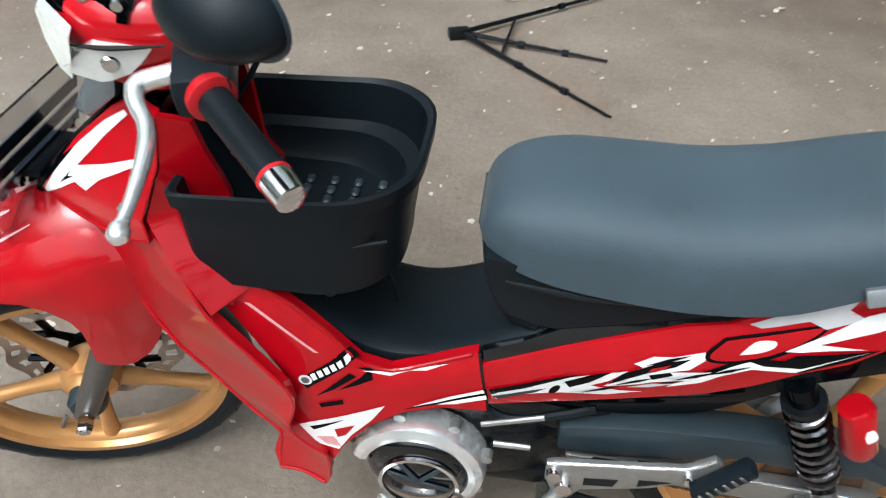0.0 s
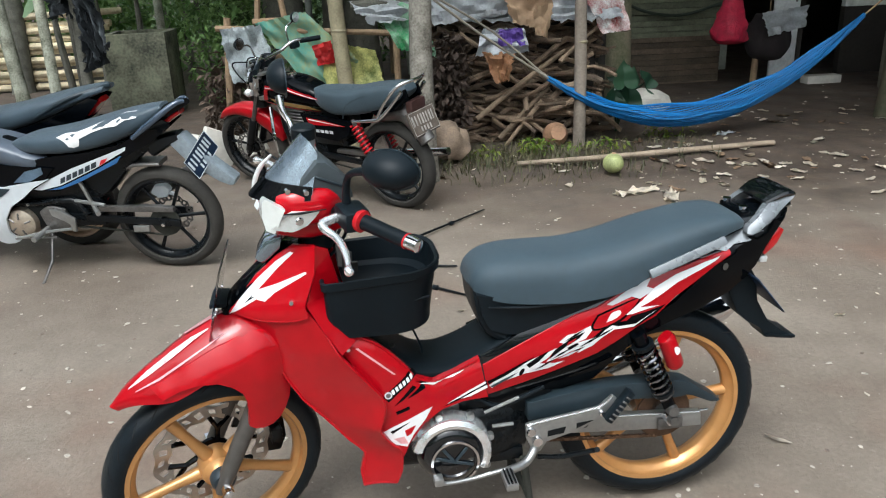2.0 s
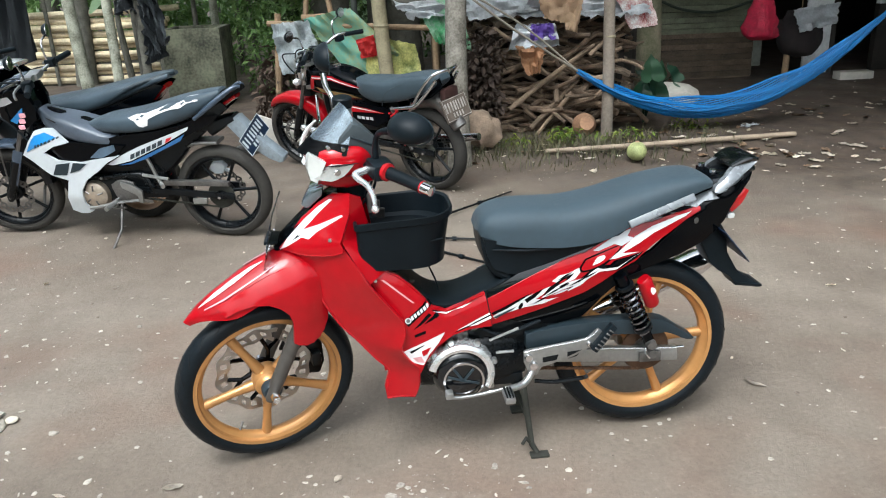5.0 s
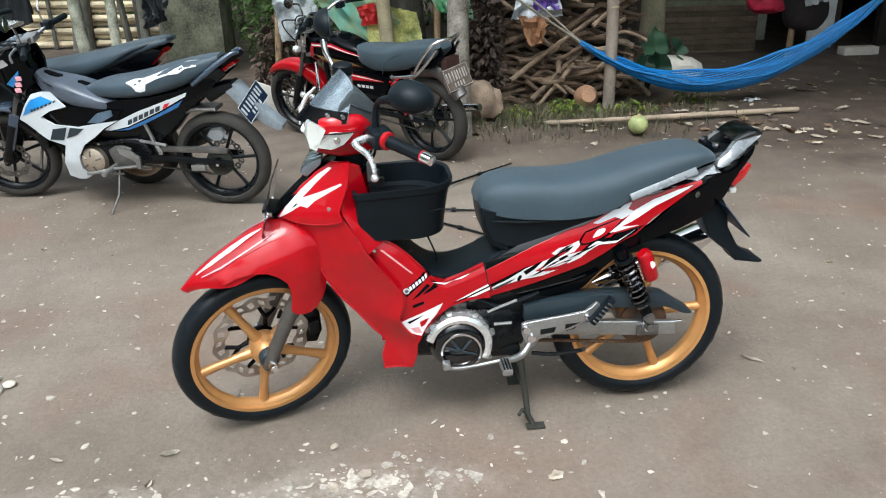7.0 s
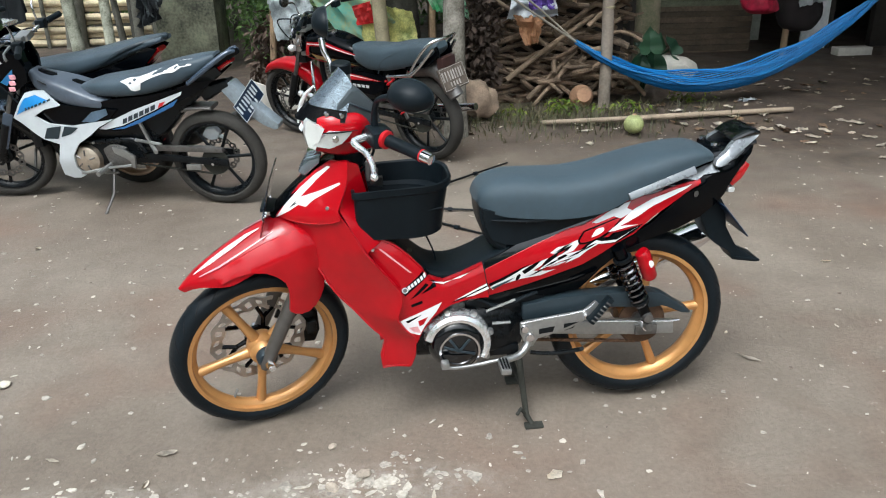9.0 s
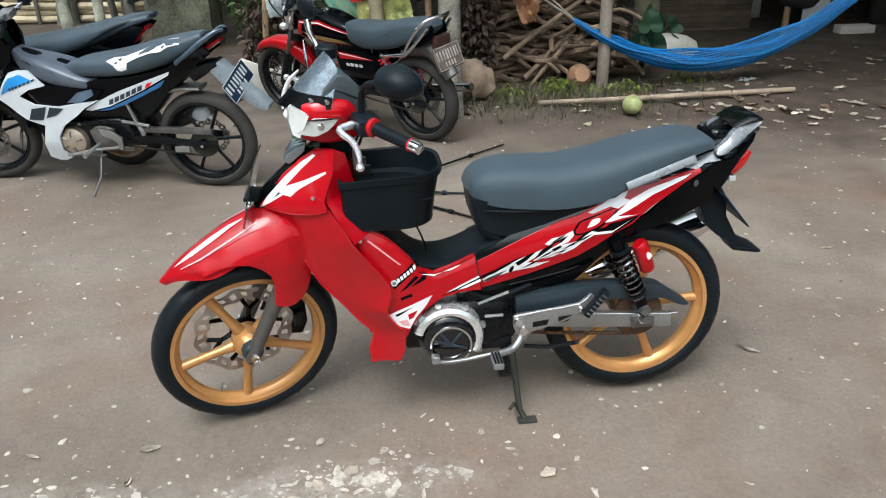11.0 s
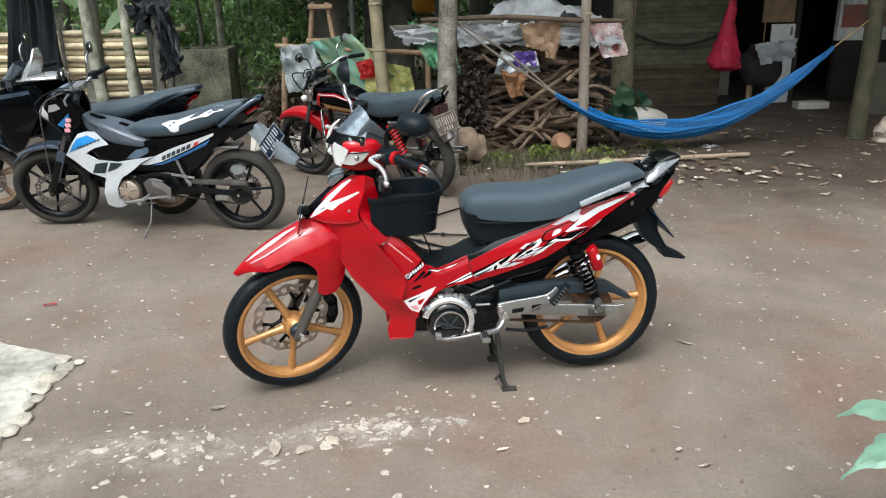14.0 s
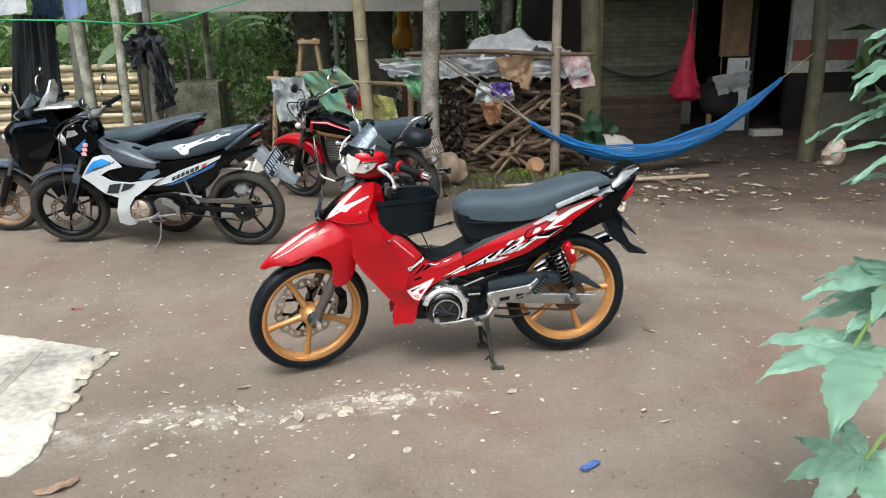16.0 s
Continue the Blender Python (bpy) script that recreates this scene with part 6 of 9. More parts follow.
        tag_on(b, [(x, 0.520 + 0.0150 * k), (x + 0.028, 0.531 + 0.0150 * k), (x + 0.036, 0.560 + 0.0150 * k), (x + 0.008, 0.549 + 0.0150 * k)], body, GUARD, 0.0035, "brand_bar", "plain dark bar of a model mark")
    tag_on(b, [(0.425, 0.612), (0.455, 0.626), (0.475, 0.650), (0.440, 0.640)], body, RED_DULL, 0.0035, "red_mark")
    rows = [(-0.05, 0.695, 0.05, 0.02), (0.06, 0.705, 0.105, 0.046), (0.22, 0.715, 0.13, 0.060), (0.38, 0.742, 0.13, 0.068), (0.54, 0.786, 0.115, 0.066), (0.68, 0.835, 0.090, 0.046), (0.77, 0.876, 0.05, 0.018)]
    seat = part("seat", loft(rows, 24, 5, 3, 0.9), DARKVINYL, root, "black vinyl seat with pale torn print")
    def seat_f(x, z):
        zc, w, hh = (ramp_at(x, [r[0] for r in rows], [r[i] for r in rows]) for i in (1, 2, 3))
        q = min(0.97, abs(z - zc) / hh)
        return -(w * (1 - q ** 3) ** (1 / 3) + 0.001)
    tag_on(seat, [(0.245, 0.762), (0.297, 0.780), (0.36, 0.788), (0.418, 0.806), (0.524, 0.843), (0.60, 0.864), (0.655, 0.872), (0.66, 0.846), (0.60, 0.836), (0.558, 0.812), (0.50, 0.806), (0.435, 0.786), (0.37, 0.758), (0.360, 0.722), (0.33, 0.712), (0.305, 0.718), (0.287, 0.745)], seat_f, WHITE, 0.003, "seat_print", "white torn print")
    part("tail_cowl", loft([(0.60, 0.755, 0.085, 0.03), (0.70, 0.805, 0.075, 0.035), (0.80, 0.860, 0.055, 0.03), (0.885, 0.895, 0.03, 0.014)], 16, 4, 3), GLOSS, root, "glossy black tail")
    part("grab_rail", join(*[tube([(0.62, 0.10 * s, 0.745), (0.72, 0.095 * s, 0.815), (0.84, 0.05 * s, 0.895), (0.88, 0.02 * s, 0.90)], [0.012, 0.016, 0.014, 0.01], 10, 3) for s in (-1, 1)]), GUNMETAL, root)
    part("tail_lamp", loft([(0.78, 0.815, 0.05, 0.02), (0.85, 0.850, 0.035, 0.012)], 12, 3), TAILRED, root)
    part("rear_mudguard", plate([(0.754, 0.715), (0.838, 0.739), (0.90, 0.665), (0.981, 0.584), (1.074, 0.502), (1.066, 0.474), (1.045, 0.470), (0.991, 0.493), (0.93, 0.535), (0.859, 0.584)], -0.045, 0.045, 0.008), FLAPGREY, root, "grey rear mudguard flap")
    part("guard_bracket", loft([(0.66, 0.66, 0.05, 0.04), (0.74, 0.70, 0.055, 0.035), (0.82, 0.73, 0.05, 0.02)], 12, 3, 3), ENGINE, root)
    u, v = Vector((0.0375, 0.229, 0.093)).normalized(), Vector((0.0504, 0.0717, -0.0743))
    v = -(v - u * v.dot(u)).normalized()
    n = u.cross(v)
    pm = Matrix((n, u, v)).transposed().to_4x4()
    pm.translation = Vector((0.895, -0.035, 0.625)) + n * 0.035
    plate_with_bars(root, pm, 0.235, 0.115, WHITEP)
    part("plate_bracket", rod((0.87, 0, 0.63), pm.translation - n * 0.003, 0.012), ENGINE, root)
    en = part("engine", join(loft([(-0.24, 0.31, 0.06, 0.06), (-0.10, 0.32, 0.085, 0.09), (0.05, 0.33, 0.085, 0.09), (0.20, 0.34, 0.07, 0.08)], 16, 3, 4), box(-0.02, 0.20, -0.07, 0.07, 0.38, 0.52, 0.02)), ENGINE, root)
    cov = part("engine_cover", lathe([(0.0, -0.05), (0.05, -0.048), (0.075, -0.032), (0.086, 0.03), (0.0, 0.03)], 36), mat("bronze_cover", (0.42, 0.36, 0.29), 0.35, 0.75, var=0.25, scale=8), en, "bronze engine cover", Matrix.Translation((-0.078, -0.085, 0.300)))
    part("cover_rib", join(*[rod((0.03 * math.cos(a), -0.051, 0.03 * math.sin(a)), (0.062 * math.cos(a), -0.044, 0.062 * math.sin(a)), 0.005, 6) for a in (0.3, 1.5, 2.6, 3.8, 5.0)]), STEEL, cov)
    part("sprocket_cover", loft([(0.04, 0.30, 0.012, 0.06), (0.10, 0.315, 0.014, 0.075), (0.17, 0.32, 0.012, 0.05)], 14, 3, 3), STEEL, en, "", Matrix.Translation((0, -0.088, 0)))
    part("engine_bolt", join(*[bolt(x, -0.105, z, 0.008, 0.01) for x, z in ((0.05, 0.26), (0.12, 0.37), (0.18, 0.30), (-0.19, 0.30), (-0.02, 0.40))]), ALLOY, en)
    part("inner_body", join(loft([(-0.10, 0.50, 0.06, 0.10), (0.10, 0.52, 0.085, 0.14), (0.30, 0.53, 0.085, 0.14), (0.50, 0.64, 0.07, 0.08), (0.70, 0.74, 0.05, 0.04)], 14, 3, 4), box(0.10, 0.36, -0.075, 0.075, 0.26, 0.50, 0.03)), ENGINE, root, "black inner body and battery box")
    part("tyre_hugger", loft([(0.40, 0.46, 0.052, 0.012), (0.46, 0.54, 0.056, 0.012), (0.56, 0.585, 0.058, 0.012), (0.70, 0.59, 0.056, 0.012)], 12, 3, 4), STEEL, root, "dusty inner mudguard")
    part("frame_rail", tube([(-0.30, -0.06, 0.70), (-0.22, -0.075, 0.45), (-0.02, -0.085, 0.40), (0.22, -0.09, 0.42), (0.28, -0.09, 0.34)], 0.016, 10, 3), ENGINE, root)
    part("heel_guard", plate([(0.103, 0.386), (0.164, 0.378), (0.231, 0.331), (0.222, 0.258), (0.200, 0.262), (0.196, 0.30), (0.172, 0.318), (0.110, 0.350)], -0.135, -0.118, 0.005), ALLOY, root, "alloy heel guard")
    part("foot_peg", join(rod((0.05, -0.10, 0.265), (0.05, -0.24, 0.265), 0.014), tube([(-0.10, -0.16, 0.236), (-0.04, -0.16, 0.246), (0.06, -0.14, 0.262), (0.20, -0.13, 0.275)], 0.009, 8, 2)), ALLOY, root)
    part("gear_lever", tube([(-0.11, -0.15, 0.235), (-0.05, -0.13, 0.225), (0.10, -0.12, 0.222)], [0.012, 0.007, 0.007], 8, 2), STEEL, root)
    part("side_stand", tube([(0.06, -0.09, 0.25), (0.08, -0.19, 0.12), (0.05, -0.285, 0.02)], [0.009, 0.008, 0.008], 8), STEEL, root, "steel side stand")
    part("shock_absorber", spring((0.20, 0.0, 0.55), (0.34, 0.0, 0.36), 0.03, 0.006, 7), RED_DULL, root)
    part("passenger_bracket", join(rod((0.28, -0.10, 0.56), (0.34, -0.11, 0.38), 0.010), rod((0.24, -0.10, 0.42), (0.40, -0.115, 0.40), 0.010), rod((0.34, -0.11, 0.385), (0.40, -0.19, 0.385), 0.012)), ALLOY, root)
    part("brake_caliper", join(plate([(0.575, 0.400), (0.600, 0.440), (0.660, 0.446), (0.685, 0.415), (0.660, 0.375), (0.615, 0.372)], 0.030, 0.075, 0.010), rod((0.665, 0.05, 0.40), (0.70, 0.05, 0.385), 0.012)), WHITEP, root, "pale alloy brake caliper")
    part("tensioner_plate", box(0.515, 0.60, -0.108, -0.094, 0.245, 0.278, 0.004), ALLOY, root)
    part("silencer", tube([(0.25, 0.12, 0.26), (0.5, 0.13, 0.36), (0.88, 0.13, 0.52)], [0.02, 0.045, 0.042], 14), STEEL, root)
    # headlamp cowl, lamp and fork head, turned with the bars
    fc = lambda x, z: -(0.045 + 0.07 * soft_step((x + 0.60) / 0.16))
    cow = part("headlamp_cowl", join(skin([(-0.58, 0.80), (-0.57, 0.87), (-0.505, 0.915), (-0.42, 0.945), (-0.355, 0.91), (-0.335, 0.83), (-0.345, 0.76), (-0.44, 0.70), (-0.52, 0.72)], fc, 0.03, 0.03), mirror_y(skin([(-0.58, 0.80), (-0.57, 0.87), (-0.505, 0.915), (-0.42, 0.945), (-0.355, 0.91), (-0.335, 0.83), (-0.345, 0.76), (-0.44, 0.70), (-0.52, 0.72)], fc, 0.03, 0.03)), loft([(-0.56, 0.82, 0.05, 0.05), (-0.47, 0.845, 0.09, 0.08), (-0.37, 0.86, 0.08, 0.07)], 14, 3, 3)), GLOSS, root, "black headlamp cowl with white and blue panels", ST)
    tag_on(cow, [(-0.545, 0.835), (-0.52, 0.89), (-0.46, 0.905), (-0.44, 0.875), (-0.50, 0.85)], fc, SILVERD, 0.003, "silver_panel")
    tag_on(cow, [(-0.50, 0.76), (-0.45, 0.80), (-0.40, 0.84), (-0.41, 0.80), (-0.46, 0.745)], fc, BLUE, 0.003, "blue_panel")
    part("headlamp", loft([(-0.61, 0.79, 0.03, 0.03), (-0.59, 0.80, 0.055, 0.05), (-0.55, 0.82, 0.06, 0.055)], 14, 3, 3), LENS, cow, "clear headlamp")
    part("visor", loft([(-0.50, 0.94, 0.06, 0.01), (-0.42, 0.975, 0.07, 0.012), (-0.36, 0.97, 0.06, 0.01)], 12, 3, 3), GUNMETAL, cow)
    part("fork_decal", join(*[box(-0.452 + 0.012 * k, -0.418 + 0.012 * k, -0.128, -0.122, 0.715 + 0.034 * k, 0.742 + 0.034 * k, 0.004, 1) for k in range(3)]), mat("pink_white", (0.75, 0.38, 0.42), 0.4, var=0.3, scale=30), root, "pink and white fork sticker", ST)
    bar = handlebar(root, ST, h, 0.985, 0.33, 0.08, True, 0.0)
    part("master_cylinder", box(-0.33, -0.27, -0.17, -0.12, 0.99, 1.025, 0.008), ALLOY, bar)
    part("bar_clamp", box(-0.36, -0.29, -0.05, 0.05, 0.96, 1.0, 0.015), ALLOY, bar)
    for y in (-0.09, -0.05, 0.04, 0.09):
        part("cable", tube([(-0.30, y * 2, 0.985), (-0.45, y * 1.8, 0.97), (-0.50 - abs(y), y * 1.5, 0.86), (-0.47, y * 1.3, 0.72), (-0.40, y, 0.60)], 0.005, 6, 4), PLASTIC, root)
    part("brake_hose", tube([(-0.33, -0.14, 0.985), (-0.52, -0.16, 0.88), (-0.60, -0.11, 0.62), (-0.64, -0.08, 0.36)], 0.005, 6, 4), STEEL, root)
    return root


def black_motorcycle():
    m, h = standing((-3.10, 2.985), (-1.77, 2.72), 6)
    root = thing("motorcycle", "big black scooter with pale visor and bronze wheels", "motorcycle", m, "parked motorcycles")
    BRONZE = mat("bronze_rim", (0.33, 0.22, 0.14), 0.4, 0.5, var=0.2)
    ST = basics(root, h, 0.262, 0.055, DUSTY, BRONZE, 5, True, 8)
    part("front_mudguard", loft([(-h - 0.27, 0.33, 0.03, 0.012), (-h - 0.20, 0.46, 0.07, 0.016), (-h - 0.05, 0.555, 0.08, 0.02), (-h + 0.12, 0.55, 0.076, 0.016), (-h + 0.22, 0.48, 0.07, 0.012)], 16, 4, 3), GUNMETAL, root, "dark grey front mudguard", ST)
    f = lambda x, z: -(0.09 + 0.13 * soft_step((x + 0.52) / 0.22) - 0.25 * max(0, 0.62 - z) - 0.4 * max(0, z - 0.86))
    front = [(-0.50, 0.66), (-0.47, 0.80), (-0.39, 0.90), (-0.27, 0.955), (-0.06, 0.975), (-0.005, 0.92), (-0.04, 0.78), (-0.14, 0.64), (-0.24, 0.53), (-0.30, 0.50), (-0.43, 0.57)]
    fa = shells(root, "fairing", front, f, GLOSS, "glossy black front fairing", 0.03)
    part("fairing_core", loft([(-0.50, 0.70, 0.08, 0.08), (-0.42, 0.74, 0.15, 0.16), (-0.26, 0.76, 0.18, 0.19), (-0.10, 0.80, 0.17, 0.15)], 18, 3, 3), GLOSS, root, "glossy black nose")
    tag_on(fa, [(-0.43, 0.84), (-0.34, 0.91), (-0.09, 0.945), (-0.08, 0.92), (-0.32, 0.885), (-0.42, 0.815)], f, GUNMETAL, 0.004, "grey_edge")
    part("headlamp", loft([(-0.54, 0.74, 0.07, 0.02), (-0.51, 0.78, 0.11, 0.035)], 14, 3, 3), LENS, root)
    part("fog_lamp", lathe([(0.0, -0.012), (0.022, -0.01), (0.026, 0.0), (0.0, 0.004)], 18), GUNMETAL, fa, "", Matrix.Translation((-0.33, -0.18, 0.60)))
    part("visor", loft([(-0.19, 0.985, 0.10, 0.022), (-0.15, 1.05, 0.095, 0.018), (-0.11, 1.12, 0.07, 0.014), (-0.10, 1.19, 0.03, 0.010)], 16, 4, 4), SATIN, root, "pale silver visor")
    part("visor_foot", loft([(-0.22, 0.985, 0.12, 0.012), (-0.09, 1.00, 0.13, 0.018), (0.06, 1.005, 0.09, 0.012)], 14, 3, 4), SATIN, root, "pale dash shelf")
    part("windscreen", patch_arc((-0.40, 0.97), (-0.28, 1.10), 0.16), SMOKE, root, "smoked windscreen")
    part("seat", loft([(0.02, 0.70, 0.08, 0.05), (0.12, 0.72, 0.13, 0.06), (0.30, 0.745, 0.15, 0.065), (0.50, 0.775, 0.15, 0.065), (0.70, 0.83, 0.14, 0.055), (0.90, 0.89, 0.11, 0.035), (1.03, 0.92, 0.07, 0.016)], 22, 4, 3, 0.8), DARKVINYL, root, "black vinyl seat")
    part("leg_tunnel", loft([(-0.10, 0.74, 0.12, 0.12), (-0.02, 0.60, 0.13, 0.12), (0.10, 0.62, 0.13, 0.10)], 14, 3, 3), PLASTIC, root)
    shells(root, "side_panel", [(-0.22, 0.46), (-0.02, 0.52), (0.10, 0.67), (0.40, 0.71), (0.70, 0.77), (0.95, 0.885), (1.0, 0.87), (0.88, 0.75), (0.66, 0.62), (0.44, 0.48), (0.2, 0.34), (-0.15, 0.33)], lambda x, z: -(0.16 - 0.07 * soft_step((x - 0.4) / 0.5)), GLOSS)
    part("body_core", loft([(-0.15, 0.42, 0.12, 0.10), (0.10, 0.50, 0.13, 0.16), (0.45, 0.62, 0.11, 0.12), (0.80, 0.78, 0.07, 0.07)], 14, 3, 4), ENGINE, root)
    part("grab_rail", join(*[tube([(0.66, 0.13 * s, 0.80), (0.84, 0.12 * s, 0.885), (1.0, 0.05 * s, 0.925), (1.03, 0.0, 0.925)], 0.013, 10, 3) for s in (-1, 1)]), GUARD, root)
    part("engine", loft([(0.05, 0.30, 0.08, 0.08), (0.3, 0.29, 0.10, 0.09), (0.6, 0.28, 0.08, 0.07)], 14, 3, 4), ENGINE, root)
    part("tail_lamp", loft([(0.90, 0.80, 0.07, 0.03), (0.99, 0.86, 0.05, 0.015)], 12, 3, 3), TAILRED, root)
    part("rear_mudguard", plate([(0.80, 0.70), (0.92, 0.76), (1.02, 0.56), (1.0, 0.53), (0.88, 0.60)], -0.07, 0.07, 0.006), PLASTIC, root)
    part("side_stand", tube([(0.06, -0.09, 0.25), (0.08, -0.19, 0.12), (0.05, -0.275, 0.02)], 0.009, 8), STEEL, root)
    handlebar(root, ST, h, 1.0, 0.34, 0.16, True, 0.02, stem=0.18)
    return root


def roadster():
    m, h = standing((-0.85, 3.87), (0.115, 3.0), 7)
    root = thing("motorcycle", "red and black two-stroke roadster with a chrome rack and dusty tyres", "motorcycle", m, "parked motorcycles")
    ST = basics(root, h, 0.285, 0.045, DUSTY, ENGINE, 7, False, 10)
    part("front_mudguard", loft([(-h - 0.215, 0.500, 0.042, 0.014), (-h - 0.15, 0.545, 0.062, 0.030), (-h - 0.03, 0.568, 0.070, 0.040), (-h + 0.10, 0.545, 0.072, 0.052), (-h + 0.20, 0.485, 0.070, 0.062), (-h + 0.27, 0.405, 0.062, 0.045), (-h + 0.295, 0.350, 0.050, 0.014)], 16, 4, 3), RED, root, "red skirted front mudguard", ST)
    tank = part("fuel_tank", loft([(-0.38, 0.725, 0.06, 0.05), (-0.30, 0.740, 0.108, 0.082), (-0.12, 0.735, 0.120, 0.088), (0.06, 0.700, 0.10, 0.070), (0.16, 0.672, 0.07, 0.045)], 22, 4, 3), GLOSS, root, "black fuel tank with red border and gold panel")
    tf = lambda x, z: -(0.118 - 0.35 * (x + 0.13) ** 2 - 3.0 * (z - 0.72) ** 2)
    tag_on(tank, [(-0.345, 0.665), (-0.305, 0.768), (-0.096, 0.776), (0.10, 0.726), (0.185, 0.694), (0.10, 0.704), (-0.10, 0.748), (-0.275, 0.742), (-0.300, 0.672)], tf, RED, 0.008, "tank_border", "red border")
    tag_on(tank, [(-0.302, 0.758), (-0.098, 0.765), (0.10, 0.715), (0.175, 0.692), (0.10, 0.709), (-0.098, 0.757), (-0.296, 0.750)], tf, WHITE, 0.011, "tank_line")
    tag_on(tank, [(-0.27, 0.690), (-0.12, 0.672), (0.05, 0.655), (0.14, 0.620), (-0.02, 0.634), (-0.22, 0.655)], tf, mat("dull_gold", (0.38, 0.24, 0.08), 0.35, 0.3, var=0.15, coat=0.4), 0.010, "tank_panel", "dull gold panel")
    tag_on(tank, [(-0.33, 0.664), (-0.20, 0.648), (0.0, 0.628), (0.15, 0.612), (0.0, 0.620), (-0.20, 0.638), (-0.32, 0.655)], tf, RED, 0.012, "tank_border")
    part("tank_cap", lathe([(0.0, -0.008), (0.03, -0.006), (0.032, 0.01), (0.0, 0.01)], 20), CHROME, tank, "", Matrix.Translation((-0.14, 0, 0.826)) @ Matrix.Rotation(radians(-90), 4, "X"))
    seat = part("seat", loft([(0.08, 0.735, 0.06, 0.03), (0.16, 0.705, 0.105, 0.062), (0.27, 0.685, 0.122, 0.082), (0.40, 0.690, 0.126, 0.082), (0.55, 0.718, 0.126, 0.082), (0.70, 0.752, 0.115, 0.068), (0.80, 0.782, 0.085, 0.042), (0.835, 0.80, 0.05, 0.02)], 22, 4, 4, 0.95), VINYL, root, "dark grey ribbed vinyl seat")
    part("seat_seam", tube([(0.36, -0.118, 0.60), (0.40, -0.123, 0.68), (0.50, -0.124, 0.735), (0.66, -0.112, 0.785)], 0.004, 6, 3), GUARD, seat)
    part("seat_strip", join(*[tube([(0.45, 0.134 * s, 0.592), (0.60, 0.137 * s, 0.612), (0.68, 0.138 * s, 0.632), (0.78, 0.13 * s, 0.72), (0.85, 0.115 * s, 0.80)], [0.008, 0.012, 0.012, 0.011, 0.011], 10, 3) for s in (-1, 1)]), CHROME, root, "chrome strip under the seat")
    side = shells(root, "side_panel", [(-0.02, 0.60), (0.24, 0.595), (0.42, 0.575), (0.38, 0.49), (0.28, 0.44), (0.04, 0.46)], lambda x, z: -0.11, GLOSS)
    tag_on(side, [(0.03, 0.580), (0.20, 0.568), (0.37, 0.545), (0.20, 0.538), (0.05, 0.532)], lambda x, z: -0.11, RED, name="red_stripe")
    tag_on(side, [(0.05, 0.572), (0.20, 0.560), (0.35, 0.546), (0.20, 0.554), (0.05, 0.564)], lambda x, z: -0.11, WHITE, 0.003, name="pale_line")
    for k in range(4):
        tag_on(side, [(0.10 + 0.04 * k, 0.508), (0.13 + 0.04 * k, 0.506), (0.13 + 0.04 * k, 0.486), (0.10 + 0.04 * k, 0.488)], lambda x, z: -0.11, SILVERD, name="badge_bar")
    shells(root, "tail_cowl", [(0.58, 0.66), (0.70, 0.72), (0.84, 0.80), (0.86, 0.74), (0.76, 0.67), (0.62, 0.63)], lambda x, z: -(0.10 - 0.03 * soft_step((x - 0.6) / 0.25)), GLOSS)
    part("grab_rail", tube([(0.66, -0.13, 0.64), (0.74, -0.135, 0.74), (0.84, -0.12, 0.835), (0.89, 0.0, 0.85), (0.84, 0.12, 0.835), (0.74, 0.135, 0.74), (0.66, 0.13, 0.64)], 0.011, 12, 4), CHROME, root, "chrome grab rail")
    part("tail_lamp", box(0.83, 0.88, -0.07, 0.07, 0.65, 0.73, 0.015), mat("dull_tail_lamp", (0.045, 0.022, 0.020), 0.3, var=0.2), root)
    part("rear_mudguard", tube([(0.58, 0.0, 0.62), (0.78, 0.0, 0.63), (0.92, 0.0, 0.47)], [0.055, 0.06, 0.05], 12, 3), STEEL, root, "dirty rear mudguard")
    DIRT = mat("dirty_plate", (0.085, 0.068, 0.055), 0.7, var=0.4, scale=20)
    plate_with_bars(root, Matrix.Translation((0.905, 0, 0.60)) @ Matrix.Rotation(radians(-20), 4, "Y"), 0.24, 0.14, mat("dirty_paint", (0.30, 0.28, 0.26), 0.7, var=0.4, scale=20), DIRT)
    part("plate_frame", moved(box(-0.012, -0.002, -0.125, 0.125, -0.08, 0.075, 0.004), Matrix.Translation((0.903, 0, 0.60)) @ Matrix.Rotation(radians(-20), 4, "Y")), DIRT, root, "dirty plate holder")
    part("engine", join(loft([(-0.18, 0.33, 0.06, 0.07), (-0.02, 0.34, 0.09, 0.10), (0.14, 0.34, 0.08, 0.09)], 14, 3, 4)), ENGINE, root)
    part("cylinder", join(*[box(-0.20, -0.03, -0.075, 0.075, 0.42 + 0.022 * k, 0.430 + 0.022 * k, 0.003, 1) for k in range(9)]), STEEL, root, "finned cylinder")
    part("exhaust", tube([(-0.20, 0.06, 0.50), (-0.30, 0.10, 0.36), (-0.10, 0.13, 0.24), (0.30, 0.14, 0.26), (0.95, 0.15, 0.36)], [0.02, 0.024, 0.04, 0.045, 0.025], 12, 3), CHROME, root)
    for s in (-1, 1):
        t, b = Vector((0.44, 0.12 * s, 0.60)), Vector((0.57, 0.11 * s, 0.31))
        sh = part("shock_absorber", rod(t, b, 0.012), STEEL, root)
        part("coil_spring", spring(t + (b - t) * 0.1, t + (b - t) * 0.85, 0.028, 0.007, 9), RED_DULL, sh, "red coil spring")
